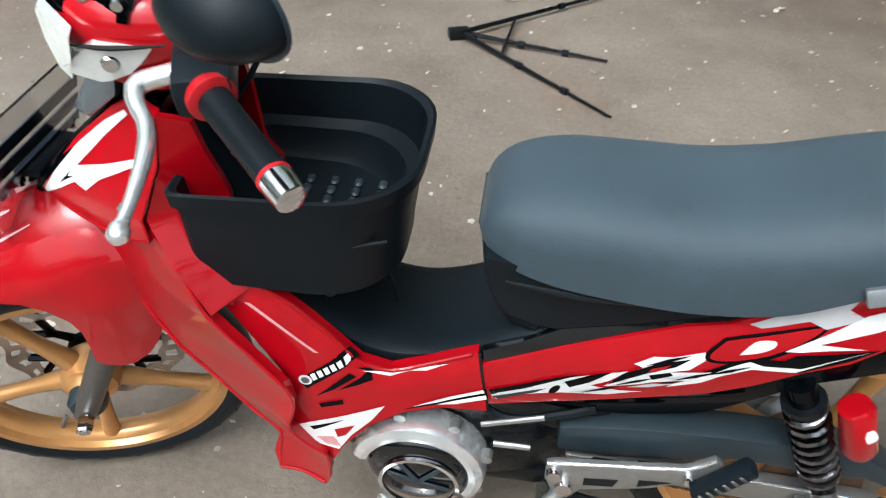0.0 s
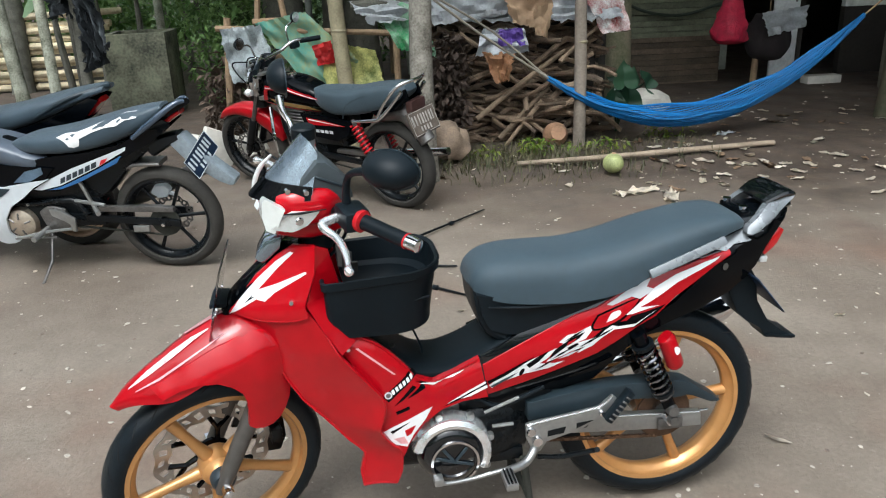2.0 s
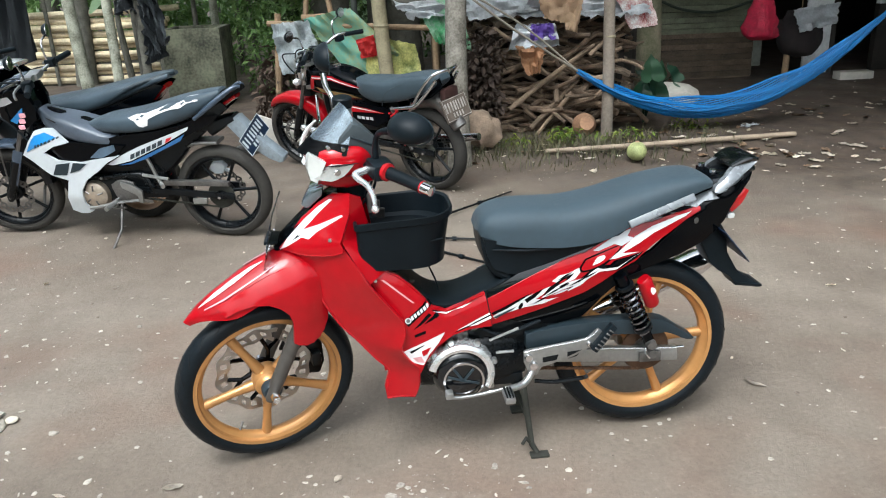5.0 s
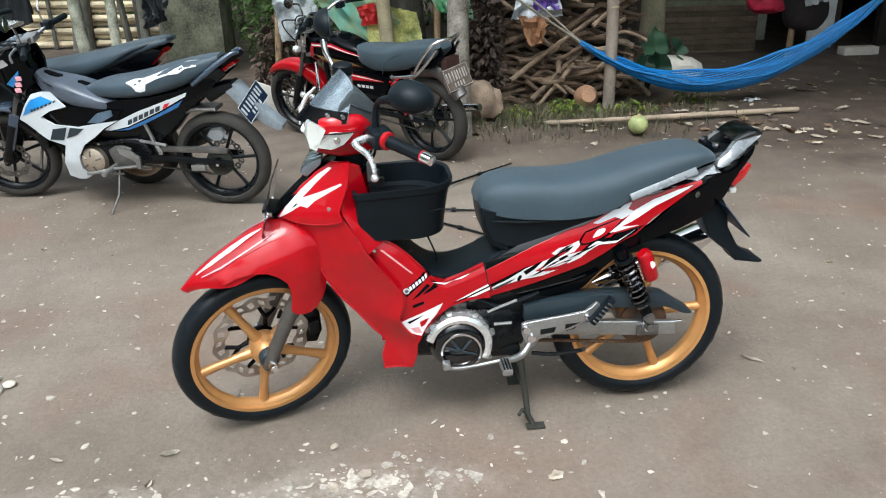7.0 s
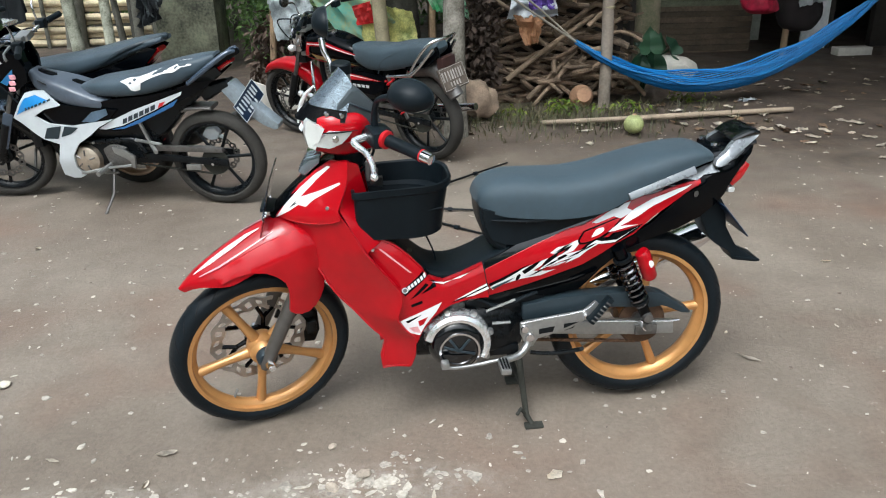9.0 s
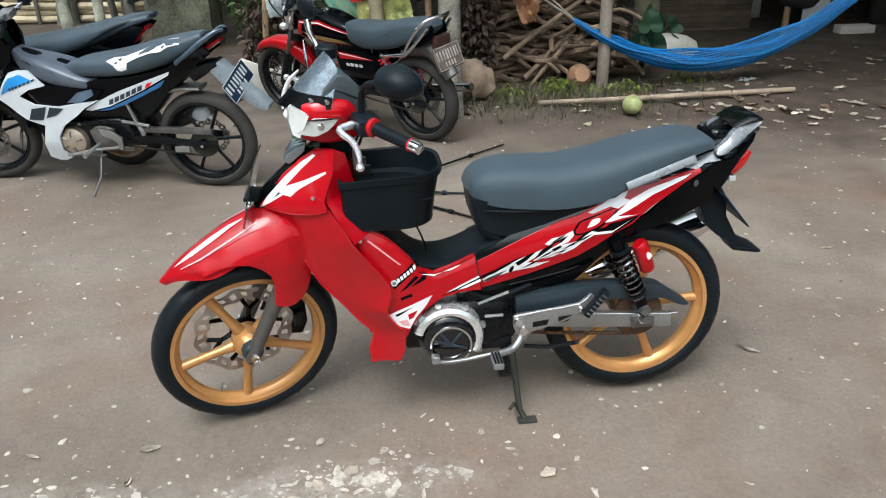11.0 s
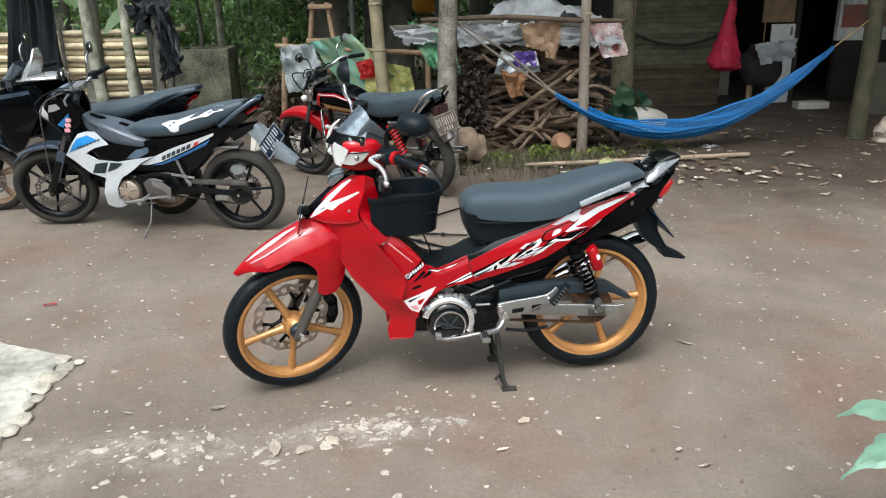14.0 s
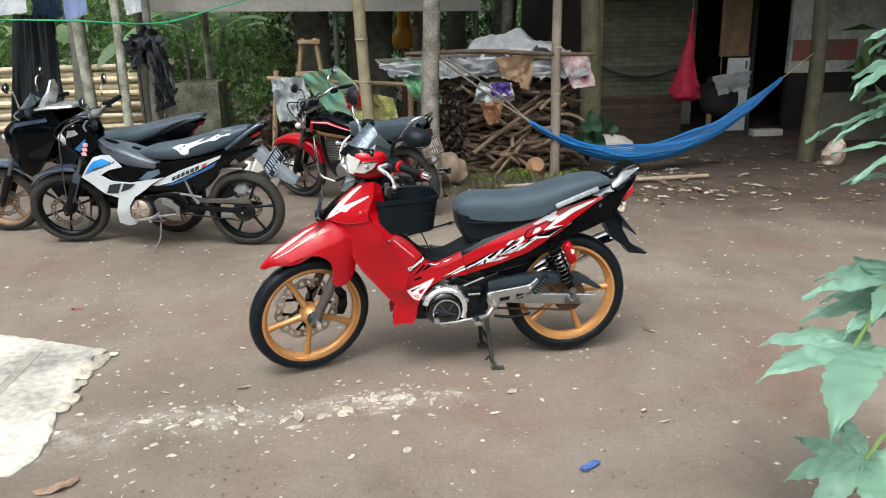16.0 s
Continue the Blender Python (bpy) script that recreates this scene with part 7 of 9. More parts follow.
    part("headlamp", lathe([(0.0, -0.09), (0.05, -0.085), (0.085, -0.03), (0.09, 0.01), (0.085, 0.02), (0.0, 0.025)], 28), GLOSS, root, "round black headlamp", ST @ Matrix.Translation((-0.46, 0, 0.76)) @ Matrix.Rotation(radians(90), 4, "Z"))
    for s in (-1, 1):
        me = part("meter", tube([(-0.40, 0.062 * s, 0.855), (-0.385, 0.062 * s, 0.92)], [0.04, 0.052], 20), PLASTIC, root, "round meter with a bright rim", ST)
        part("meter_rim", moved(lathe([(0.046, -0.004), (0.054, -0.004), (0.054, 0.006), (0.046, 0.006)], 24), Matrix.Translation((-0.383, 0.062 * s, 0.922)) @ Matrix.Rotation(radians(78), 4, "X")), CHROME, me)
        part("meter_glass", moved(lathe([(0.0, -0.001), (0.046, -0.001), (0.046, 0.001), (0.0, 0.001)], 24), Matrix.Translation((-0.383, 0.062 * s, 0.923)) @ Matrix.Rotation(radians(78), 4, "X")), SILVERD, me)
        part("indicator", moved(lathe([(0.0, -0.03), (0.02, -0.026), (0.028, 0.0), (0.02, 0.02), (0.0, 0.024)], 16), Matrix.Translation((-0.44, 0.16 * s, 0.74)) @ Matrix.Rotation(radians(90), 4, "Z")), LENS, root, "", ST)
    part("top_yoke", box(-0.40, -0.33, -0.10, 0.10, 0.835, 0.855, 0.008), ALLOY, root, "alloy fork yoke", ST)
    part("lower_yoke", box(-0.43, -0.36, -0.09, 0.09, 0.66, 0.69, 0.008), ALLOY, root, "alloy fork yoke", ST)
    for s in (-1, 1):
        part("fork_shroud", tube([(-0.455, 0.075 * s, 0.70), (-0.405, 0.075 * s, 0.82)], 0.030, 16), CHROME, root, "chrome fork shroud", ST)
        part("lamp_ear", box(-0.47, -0.41, 0.095 * s - 0.004, 0.095 * s + 0.004, 0.70, 0.79, 0.004), CHROME, root, "", ST)
    part("lamp_rim", lathe([(0.082, -0.006), (0.096, -0.004), (0.096, 0.012), (0.082, 0.012)], 28), CHROME, root, "chrome headlamp rim", ST @ Matrix.Translation((-0.485, 0, 0.76)) @ Matrix.Rotation(radians(90), 4, "Z"))
    for y in (-0.06, -0.02, 0.05):
        part("cable", tube([(-0.34, y * 3, 0.94), (-0.46, y * 3.4, 0.93), (-0.52, y * 2, 0.82), (-0.44, y, 0.70)], 0.005, 6, 4), PLASTIC, root)
    part("lower_shroud", box(-0.50, -0.40, -0.085, 0.085, 0.60, 0.80, 0.02), ENGINE, root, "black headlamp bracket", ST)
    part("rack", join(*[tube([(-0.30, 0.10 * s, 0.62), (-0.24, 0.17 * s, 0.45), (-0.22, 0.17 * s, 0.30), (-0.10, 0.13 * s, 0.24)], 0.011, 8, 3) for s in (-1, 1)]), CHROME, root, "chrome crash bar")
    part("engine_cover", lathe([(0.0, -0.02), (0.06, -0.018), (0.075, 0.0), (0.08, 0.03), (0.0, 0.03)], 28), ALLOY, root, "alloy engine cover", Matrix.Translation((-0.02, -0.095, 0.33)))
    part("frame", join(box(-0.10, 0.36, -0.055, 0.055, 0.46, 0.62, 0.02), tube([(-0.30, 0, 0.72), (-0.30, 0, 0.45), (-0.18, 0, 0.26), (0.10, 0, 0.24)], 0.02, 10, 3)), ENGINE, root)
    part("air_box", box(0.06, 0.34, -0.09, 0.09, 0.40, 0.52, 0.02), ENGINE, root)
    part("foot_peg", rod((0.02, -0.22, 0.29), (0.02, 0.22, 0.29), 0.013), ENGINE, root)
    part("side_stand", tube([(0.02, -0.09, 0.25), (0.05, -0.19, 0.12), (0.04, -0.285, 0.02)], 0.009, 8), STEEL, root)
    handlebar(root, ST, h, 0.95, 0.36, 0.14, True, 0.05)
    return root


white_motorcycle()
black_motorcycle()
roadster()
# ---- yard helpers ----
rng = random.Random(7)


def patch(corners, nu=24, nv=18, fold=0.03, freq=3.0, thick=0.003, seed=0.0, ragged=0.0, sag=0.0, along=0.6):
    """A sheet of cloth or film hung between four corners (a, b, c, d round the edge)."""
    a, b, c, d = (Vector(p) for p in corners)
    normal = (b - a).cross(d - a).normalized()
    bm = bmesh.new()
    rows = []
    for j in range(nv + 1):
        v = j / nv
        row = []
        for i in range(nu + 1):
            u = i / nu
            p = (a * (1 - u) + b * u) * (1 - v) + (d * (1 - u) + c * u) * v
            q = Vector((u * freq + seed, v * freq * along, seed * 3))
            p = p + normal * fold * (noise.noise(q) + 0.5 * noise.noise(q * 2.7)) + Vector((0, 0, -sag * 4 * u * (1 - u)))
            if ragged and (j in (0, nv) or i in (0, nu)):
                p += ragged * Vector((noise.noise(q * 5), 0, noise.noise(q * 5 + Vector((9, 0, 0)))))
            row.append(bm.verts.new(p))
        rows.append(row)
    for r0, r1 in zip(rows, rows[1:]):
        for i in range(nu):
            bm.faces.new((r0[i], r0[i + 1], r1[i + 1], r1[i]))
    bmesh.ops.solidify(bm, geom=bm.faces[:], thickness=thick)
    return bm


def leaf_cloud(spots, size, seed, droop=0.3, aspect=0.45):
    """Many small leaves about spots (x, y, z, spread x, y, z, count), each two facets folded along the rib."""
    r = random.Random(seed)
    verts, faces = [], []
    for x, y, z, sx, sy, sz, count in spots:
        for _ in range(count):
            while True:
                q = Vector((r.uniform(-1, 1), r.uniform(-1, 1), r.uniform(-1, 1)))
                if q.length < 1:
                    break
            p = Vector((x + q.x * sx, y + q.y * sy, z + q.z * sz))
            if p.z < 0.03:
                p.z = 0.03 + r.random() * 0.1
            L = size * r.uniform(0.55, 1.3)
            d = Vector((r.uniform(-1, 1), r.uniform(-1, 1), r.uniform(-0.9, 0.5) - droop)).normalized()
            s = d.cross(Vector((r.uniform(-0.5, 0.5), r.uniform(-0.5, 0.5), 1))).normalized() * L * aspect * 0.5
            up = s.cross(d).normalized() * L * 0.10
            k = len(verts)
            verts += [p, p + d * L * 0.45 + s + up, p + d * L, p + d * L * 0.45 - s + up, p + d * L * 0.5]
            faces += [(k, k + 1, k + 4), (k + 1, k + 2, k + 4), (k, k + 4, k + 3), (k + 4, k + 2, k + 3)]
    me = bpy.data.meshes.new("leaves")
    me.from_pydata([tuple(v) for v in verts], [], faces)
    return me


def leaf_part(name, me, material, parent):
    me.materials.append(material)
    ob = new(name, me)
    ob.parent = parent
    return ob


def trunk_mesh(pts, radii, bumps=0.08, n=14, sub=5, seed=0.0):
    bm = tube(pts, radii, n, sub)
    for v in bm.verts:
        k = 1 + bumps * noise.noise(v.co * 4 + Vector((seed, 0, 0)))
        c = noise.noise(v.co * 13) * bumps * 0.03
        v.co.x += c
        v.co.y += c * k
    return bm


def tree(x, y, height, r, lean, label, bark=BARK, crown=None, leaves=GREEN, size=0.16, seed=1, limbs=4):
    """A tapered trunk with limbs and a crown of single leaves."""
    root = thing("tree", label, "tree", Matrix.Translation((x, y, 0)))
    top = Vector((lean[0] * height, lean[1] * height, height))
    q = random.Random(seed)
    mids = [Vector((top.x * k / 5 + q.uniform(-0.5, 0.5) * r, top.y * k / 5 + q.uniform(-0.5, 0.5) * r, height * k / 5)) for k in range(6)]
    mids[0] = Vector((0, 0, -0.05))
    part("trunk", trunk_mesh([tuple(mids[0]), (mids[1].x * 0.2, mids[1].y * 0.2, 0.12), *[tuple(p) for p in mids[1:]]], [r * 1.5, r * 1.12, r, r * 0.92, r * 0.85, r * 0.7, r * 0.45], 0.12, 14, 4, seed), bark, root)
    spots = []
    for k in range(limbs):
        a = 2 * math.pi * (k + q.random()) / limbs
        base = mids[3] + (mids[5] - mids[3]) * (k / max(1, limbs))
        end = base + Vector((math.cos(a), math.sin(a), 0.7)) * (crown or 1.0) * q.uniform(0.6, 1.0)
        part("limb", tube([tuple(base), tuple((base + end) / 2 + Vector((0, 0, 0.1))), tuple(end)], [r * 0.42, r * 0.3, r * 0.12], 8, 3), bark, root)
        spots.append((*end, 0.75 * (crown or 1), 0.75 * (crown or 1), 0.45 * (crown or 1), 260))
    if crown:
        spots.append((*mids[5], crown, crown, crown * 0.6, 420))
        leaf_part("crown", leaf_cloud(spots, size, seed), leaves, root)
    return root


# ---- house ----
def house():
    tagged(solid("floor", box(2.7, 9.0, 5.95, 11.0, -0.02, 0.035, 0.0), mat("swept_earth", (0.085, 0.062, 0.047), 0.9, var=0.3, scale=3, bump=0.3), "swept earth floor of the house", "floor"), kind="structure")
    # slatted wall, its lowest nine slats a darker brown
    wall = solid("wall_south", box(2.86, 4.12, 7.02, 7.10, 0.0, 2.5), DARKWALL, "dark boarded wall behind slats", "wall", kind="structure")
    me = mesh_of("slat", box(-0.63, 0.63, -0.012, 0.012, -0.031, 0.031, 0.008, 2), SLAT)
    low_slat = mesh_of("slat", box(-0.63, 0.63, -0.012, 0.012, -0.031, 0.031, 0.008, 2), LOWSLAT)
    for k in range(9):
        piece("slat", low_slat, wall, Matrix.Translation((3.485 + rng.uniform(-0.004, 0.004), 6.995 - 0.004 * (k % 2), 0.035 + 0.0645 * k)) @ Matrix.Rotation(radians(rng.uniform(-0.35, 0.35)), 4, "Y"))
    for k in range(30):
        piece("slat", me, wall, Matrix.Translation((3.485 + rng.uniform(-0.004, 0.004), 6.995 - 0.004 * (k % 2), 0.60 + 0.0645 * k)) @ Matrix.Rotation(radians(rng.uniform(-0.35, 0.35)), 4, "Y"))
    tagged(solid("wall_alcove", join(box(4.10, 4.16, 7.1, 7.9, 0, 2.5), box(4.16, 4.62, 7.84, 7.90, 0, 2.5)), mat("green_plaster", (0.30, 0.32, 0.27), 0.9, var=0.3, scale=3, bump=0.2), "dingy greenish plaster wall of a recess", "wall"), kind="structure")
    dr = thing("door_1", "half door with a worn white lower panel", "door", kind="structure")
    part("lower_panel", box(4.74, 5.06, 7.00, 7.03, 0.05, 1.04, 0.006), mat("worn_white", (0.72, 0.74, 0.74), 0.7, var=0.2, scale=4), dr, "worn white panel")
    part("upper_panel", box(4.62, 5.04, 7.035, 7.06, 1.06, 2.3, 0.006), WOOD, dr, "brown plywood panel")
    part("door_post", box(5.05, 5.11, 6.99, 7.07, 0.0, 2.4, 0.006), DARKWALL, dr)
    part("latch", box(4.985, 5.01, 6.985, 7.0, 0.90, 1.0, 0.004), STEEL, dr)
    tagged(solid("wall_front", join(box(5.62, 9.0, 7.02, 7.10, 0.82, 2.5), box(5.08, 5.62, 7.02, 7.10, 2.1, 2.5)), mat("pale_wall", (0.50, 0.52, 0.49), 0.85, var=0.4, scale=2, bump=0.15), "pale board wall beside the dark doorway", "wall"), kind="structure")
    tagged(solid("wall_plinth", box(5.62, 9.0, 7.015, 7.11, 0, 0.82), DARKWALL, "dark lower band of the board wall", "wall"), kind="structure")
    tagged(solid("wall_back", join(box(2.7, 9.0, 10.9, 11.0, 0, 3.2), box(2.7, 2.8, 7.1, 10.9, 0, 2.8), box(8.95, 9.05, 7.1, 10.9, 0, 2.8), box(4.56, 4.62, 7.9, 10.9, 0, 2.8)), DARKWALL, "dark inner walls of the house", "wall"), kind="structure")
    # roof out of view, its eave brought low and forward to darken the front
    roof = solid("roof", patch([(2.2, 5.2, 2.1), (9.6, 5.2, 2.1), (9.6, 11.3, 3.4), (2.2, 11.3, 3.4)], 40, 16, 0.02, 20, 0.03), mat("roof_sheet", (0.12, 0.10, 0.085), 0.8, var=0.3, scale=3), "unseen weathered roof sheets, eave set low to shade the house", "roof", kind="structure")
    for x in (2.5, 9.2):
        part("roof_post", tube([(x, 5.7, 0), (x, 5.7, 2.2)], 0.05, 10), WOOD, roof)
    # low wall, posters, bench clutter
    low = solid("low_wall", box(5.42, 7.6, 5.84, 5.98, 0, 0.64, 0.015), mat("low_wall_plaster", (0.12, 0.112, 0.088), 0.9, var=0.3, scale=3, bump=0.3), "low grey plastered wall beside the house", "wall", kind="structure")
    solid("poster", box(5.66, 6.6, 7.012, 7.018, 0.98, 1.26), mat("red_poster", (0.34, 0.10, 0.08), 0.6, var=0.8, scale=6, tint=(0.30, 0.27, 0.22)), "faded red and cream poster on the pale wall", "poster")
    for k, (x, z, s) in enumerate(((5.95, 0.64, 0.16), (6.25, 0.64, 0.20), (6.6, 0.64, 0.15))):
        solid("sack", moved(loft([(-s, 0.0, s * 0.5, 0.02), (-s * 0.8, s * 0.5, s * 0.9, s * 0.55), (0, s * 0.6, s, s * 0.6), (s * 0.8, s * 0.5, s * 0.9, s * 0.5), (s, 0.05, s * 0.5, 0.03)], 14, 3, 3), Matrix.Translation((x, 5.92 + 0.35, 0.30)) @ Matrix.Diagonal((1, 1, 1.1, 1))), mat("sack_cloth", (0.18, 0.14, 0.10), 0.9, var=0.4, scale=8, bump=0.3), "slumped brown sack behind the low wall", "sack", group="sacks")
    # things hung by the recess
    bag = thing("net_bag", "long red net bag hanging full by the wall", "bag", Matrix.Translation((3.70, 5.95, 0)))
    body = tube([(0.03, 0, 1.64), (0.03, 0, 1.54), (0.03, 0, 1.32), (0.01, 0, 1.05), (0.0, 0, 0.88), (0.0, 0, 0.74), (0.0, 0, 0.63), (0.0, 0, 0.585)], [0.006, 0.018, 0.045, 0.085, 0.13, 0.185, 0.185, 0.09], 22, 4)
    for v in body.verts:
        k = 1 + 0.30 * noise.noise(v.co * 8) + 0.10 * noise.noise(v.co * 23)
        v.co.x *= k
        v.co.y *= k * 0.8
    part("net", body, NETRED, bag, "red mesh net")
    part("cord", rod((0.03, 0, 1.62), (0.03, 0, 2.28), 0.005), STEEL, bag, "thin dark cord")
    sack = thing("plastic_bag", "pale plastic bag slung over a dark bundle", "bag", Matrix.Translation((4.33, 6.35, 0)))
    bun = loft([(-0.22, 0.62, 0.08, 0.09), (-0.12, 0.60, 0.16, 0.22), (0.08, 0.58, 0.18, 0.24), (0.22, 0.60, 0.10, 0.13)], 16, 4, 2.4)
    for v in bun.verts:
        v.co *= 1 + 0.12 * noise.noise(v.co * 9)
    part("cloth_lump", bun, mat("dark_brown_cloth", (0.022, 0.017, 0.018), 0.9, var=0.4, scale=9, bump=0.3, bscale=30), sack, "dark cloth bundle")
    part("film", patch([(-0.22, -0.23, 0.86), (0.30, -0.23, 0.92), (0.26, -0.25, 0.70), (-0.12, -0.25, 0.62)], 14, 10, 0.06, 3, 0.003, 4.0, 0.03), TARP, sack, "pale crumpled plastic film")
    part("peg_rope", rod((0.0, 0, 0.8), (0.0, 0, 2.3), 0.006), WOOD, sack)
    part("pole", rod((-0.12, 0, 0.03), (-0.10, 0.02, 0.5), 0.035, 10), WOOD, sack)
    basket = moved(lathe([(0.0, -0.03), (0.24, -0.03), (0.27, 0.0), (0.24, 0.05), (0.0, 0.05)], 28), Matrix.Translation((4.28, 7.76, 1.28)))
    solid("round_tray", basket, WOOD, "round brown woven tray on the recess wall", "tray")
    solid("block", box(4.90, 5.30, 6.42, 6.58, 0.035, 0.13, 0.01), CONCRETE, "pale concrete block on the doorstep", "block")
    rope = tube([(2.90, 6.90, 0.98), (3.2, 6.88, 0.86), (3.6, 6.88, 0.82), (4.05, 6.9, 0.93)], 0.016, 8, 5)
    solid("hose", rope, mat("dark_hose", (0.02, 0.03, 0.02), 0.6), "dark hose slung along the slatted wall", "hose")
    return roof


# ---- hammock ----
def hammock():
    root = thing("hammock", "blue cord net hammock slung from a tree to a trunk", "hammock")
    L, R_ = Vector((1.36, 4.15, 0.60)), Vector((4.00, 4.28, 0.95))
    n, w = 34, 0.13

    def at(u, v):
        p = L.lerp(R_, u)
        belly = math.sin(math.pi * u) ** 0.8
        sag = 0.60 * (1 - (2 * u - 1) ** 2)
        s = v * belly
        return Vector((p.x + 0.01 * math.sin(40 * u + 9 * v), p.y + w * s, p.z - sag + 0.12 * belly * abs(v) ** 1.8 * (1.2 if v > 0 else 0.7) + 0.012 * math.sin(25 * u + 17 * v)))

    for k in range(43):
        v = -1 + 2 * k / 42
        part("cord", tube([at(i / n, v) for i in range(n + 1)], 0.010 if k in (0, 42) else 0.0065, 5), NETBLUE, root)
    cross = []
    for i in range(3, 62):
        u = i / 64
        cross.append(tube([at(u + (0.006 if j % 2 else -0.006), -1 + j / 10) for j in range(21)], 0.003, 4))
    part("netting", join(*cross), NETBLUE, root)["kind"] = "stuff"
    part("rope", join(tube([tuple(L), (0.80, 3.85, 0.97), (0.42, 3.62, 1.25)], 0.009, 7, 3), tube([(0.42, 3.60, 1.27), (0.9, 3.98, 0.98), tuple(L)], 0.008, 7, 3)), mat("pale_rope", (0.30, 0.27, 0.22), 0.9), root, "pale rope")
    part("end_rope", tube([tuple(R_), (4.2, 4.36, 1.06), (4.42, 4.46, 1.18)], 0.007, 7, 2), mat("tan_rope", (0.32, 0.22, 0.12), 0.9), root)


# ---- firewood ----
DARKSTICK = mat("dark_firewood", (0.07, 0.046, 0.03), 0.95, var=0.6, scale=10, bump=0.6, bscale=80)
GREYSTICK = mat("grey_firewood", (0.19, 0.145, 0.105), 0.9, var=0.5, scale=12, bump=0.5, bscale=80)


def firewood():
    root = thing("woodpile", "tall stack of crooked firewood sticks under plastic sheets", "woodpile")
    q = random.Random(21)
    meshes = []
    for k in range(22):
        length, r = q.uniform(0.7, 1.25), q.uniform(0.010, 0.027)
        pts = [(length * (i / 5 - 0.5), q.uniform(-1, 1) * 0.07, q.uniform(-1, 1) * 0.05) for i in range(6)]
        b = trunk_mesh(pts, [r * q.uniform(0.8, 1.2) for _ in range(6)], 0.25, 7, 2, k)
        meshes.append(mesh_of("stick", b, (STICK, DARKSTICK, STICK, GREYSTICK, STICK)[k % 5]))
    # near-black filler stands in for the shade between the sticks
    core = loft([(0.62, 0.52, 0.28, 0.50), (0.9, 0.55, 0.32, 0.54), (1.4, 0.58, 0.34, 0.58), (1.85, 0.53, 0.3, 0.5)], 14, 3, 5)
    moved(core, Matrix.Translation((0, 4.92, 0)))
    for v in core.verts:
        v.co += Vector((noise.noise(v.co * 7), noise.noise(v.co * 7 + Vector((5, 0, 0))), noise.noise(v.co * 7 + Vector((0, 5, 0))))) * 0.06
    part("heap_core", core, mat("stick_gap_dark", (0.022, 0.016, 0.012), 0.95, var=0.4, scale=8, bump=0.6), root)
    for i in range(295):
        z = 0.04 + 1.08 * (i / 295) + q.uniform(-0.02, 0.02)
        half = 0.62 - 0.10 * (z / 1.2)
        y = 4.44 + q.random() ** 1.4 * 0.45 + 0.12 * z
        x = 1.24 + q.uniform(-0.42, 0.42) * (half / 0.6)
        s = q.uniform(0.75, 1.0)
        piece("stick", q.choice(meshes), root, Matrix.Translation((x, y, z)) @ Matrix.Rotation(q.gauss(0, 0.30), 4, "Z") @ Matrix.Rotation(q.gauss(0, 0.15), 4, "Y") @ Matrix.Rotation(q.uniform(0, 6.3), 4, "X") @ Matrix.Diagonal((s, 1.0, 1.0, 1)))
    for (a, b, r) in (((0.82, 4.33, 0.28), (1.55, 4.38, 0.78), 0.023), ((1.0, 4.30, 0.12), (1.42, 4.36, 0.50), 0.022), ((1.50, 4.34, 0.70), (1.92, 4.42, 1.02), 0.019), ((1.36, 4.33, 0.40), (1.05, 4.3, 0.06), 0.02), ((0.70, 4.36, 0.95), (1.15, 4.32, 0.55), 0.018)):
        c = tuple((p + q_) / 2 + 0.02 for p, q_ in zip(a, b))
        part("stick", trunk_mesh([a, c, b], [r, r * 0.9, r * 0.7], 0.25, 8, 4, r), mat("pale_stick", (0.165, 0.120, 0.082), 0.9, var=0.4, scale=9, bump=0.4), root, "pale barkless stick leaning on the stack")
    part("beam", trunk_mesh([(-0.12, 4.42, 1.19), (0.9, 4.40, 1.22), (2.02, 4.42, 1.17)], [0.03, 0.028, 0.022], 0.2, 9, 4, 3), BARK, root, "pole across the top")
    # sheets and scraps over the stack
    top = patch([(0.42, 4.35, 1.14), (1.86, 4.35, 1.18), (1.86, 5.45, 1.12), (0.42, 5.45, 1.10)], 60, 44, 0.09, 6, 0.004, 2.0, 0.05)
    for v in top.verts:
        u = (v.co.x - 1.28) / 0.62
        w = (v.co.y - 4.95) / 0.62
        v.co.z += 0.30 * math.exp(-(u * u + w * w) * 1.1)
    solid("plastic_sheet", top, TARP, "grey-white plastic sheet mounded over the firewood", "tarpaulin")
    solid("plastic_sheet", patch([(-0.14, 4.40, 1.22), (2.02, 4.42, 1.16), (1.98, 4.30, 1.00), (0.0, 4.32, 1.07)], 60, 10, 0.07, 9, 0.003, 12.0, 0.045), TARP, "crumpled white plastic edge hanging over the stack", "tarpaulin")
    solid("plastic_sheet", patch([(0.40, 4.30, 1.22), (1.15, 4.30, 1.22), (1.05, 4.29, 1.08), (0.50, 4.28, 1.02)], 20, 8, 0.05, 5, 0.003, 5.0, 0.03), TARP, "torn white plastic edge hanging from the pole", "tarpaulin")
    solid("banner", patch([(0.02, 4.42, 1.26), (0.42, 4.36, 1.16), (0.52, 4.30, 0.78), (0.22, 4.36, 0.86)], 18, 16, 0.07, 3, 0.003, 8.0, 0.02), TARPGREEN, "green and white printed sheet hanging from the stack", "banner")
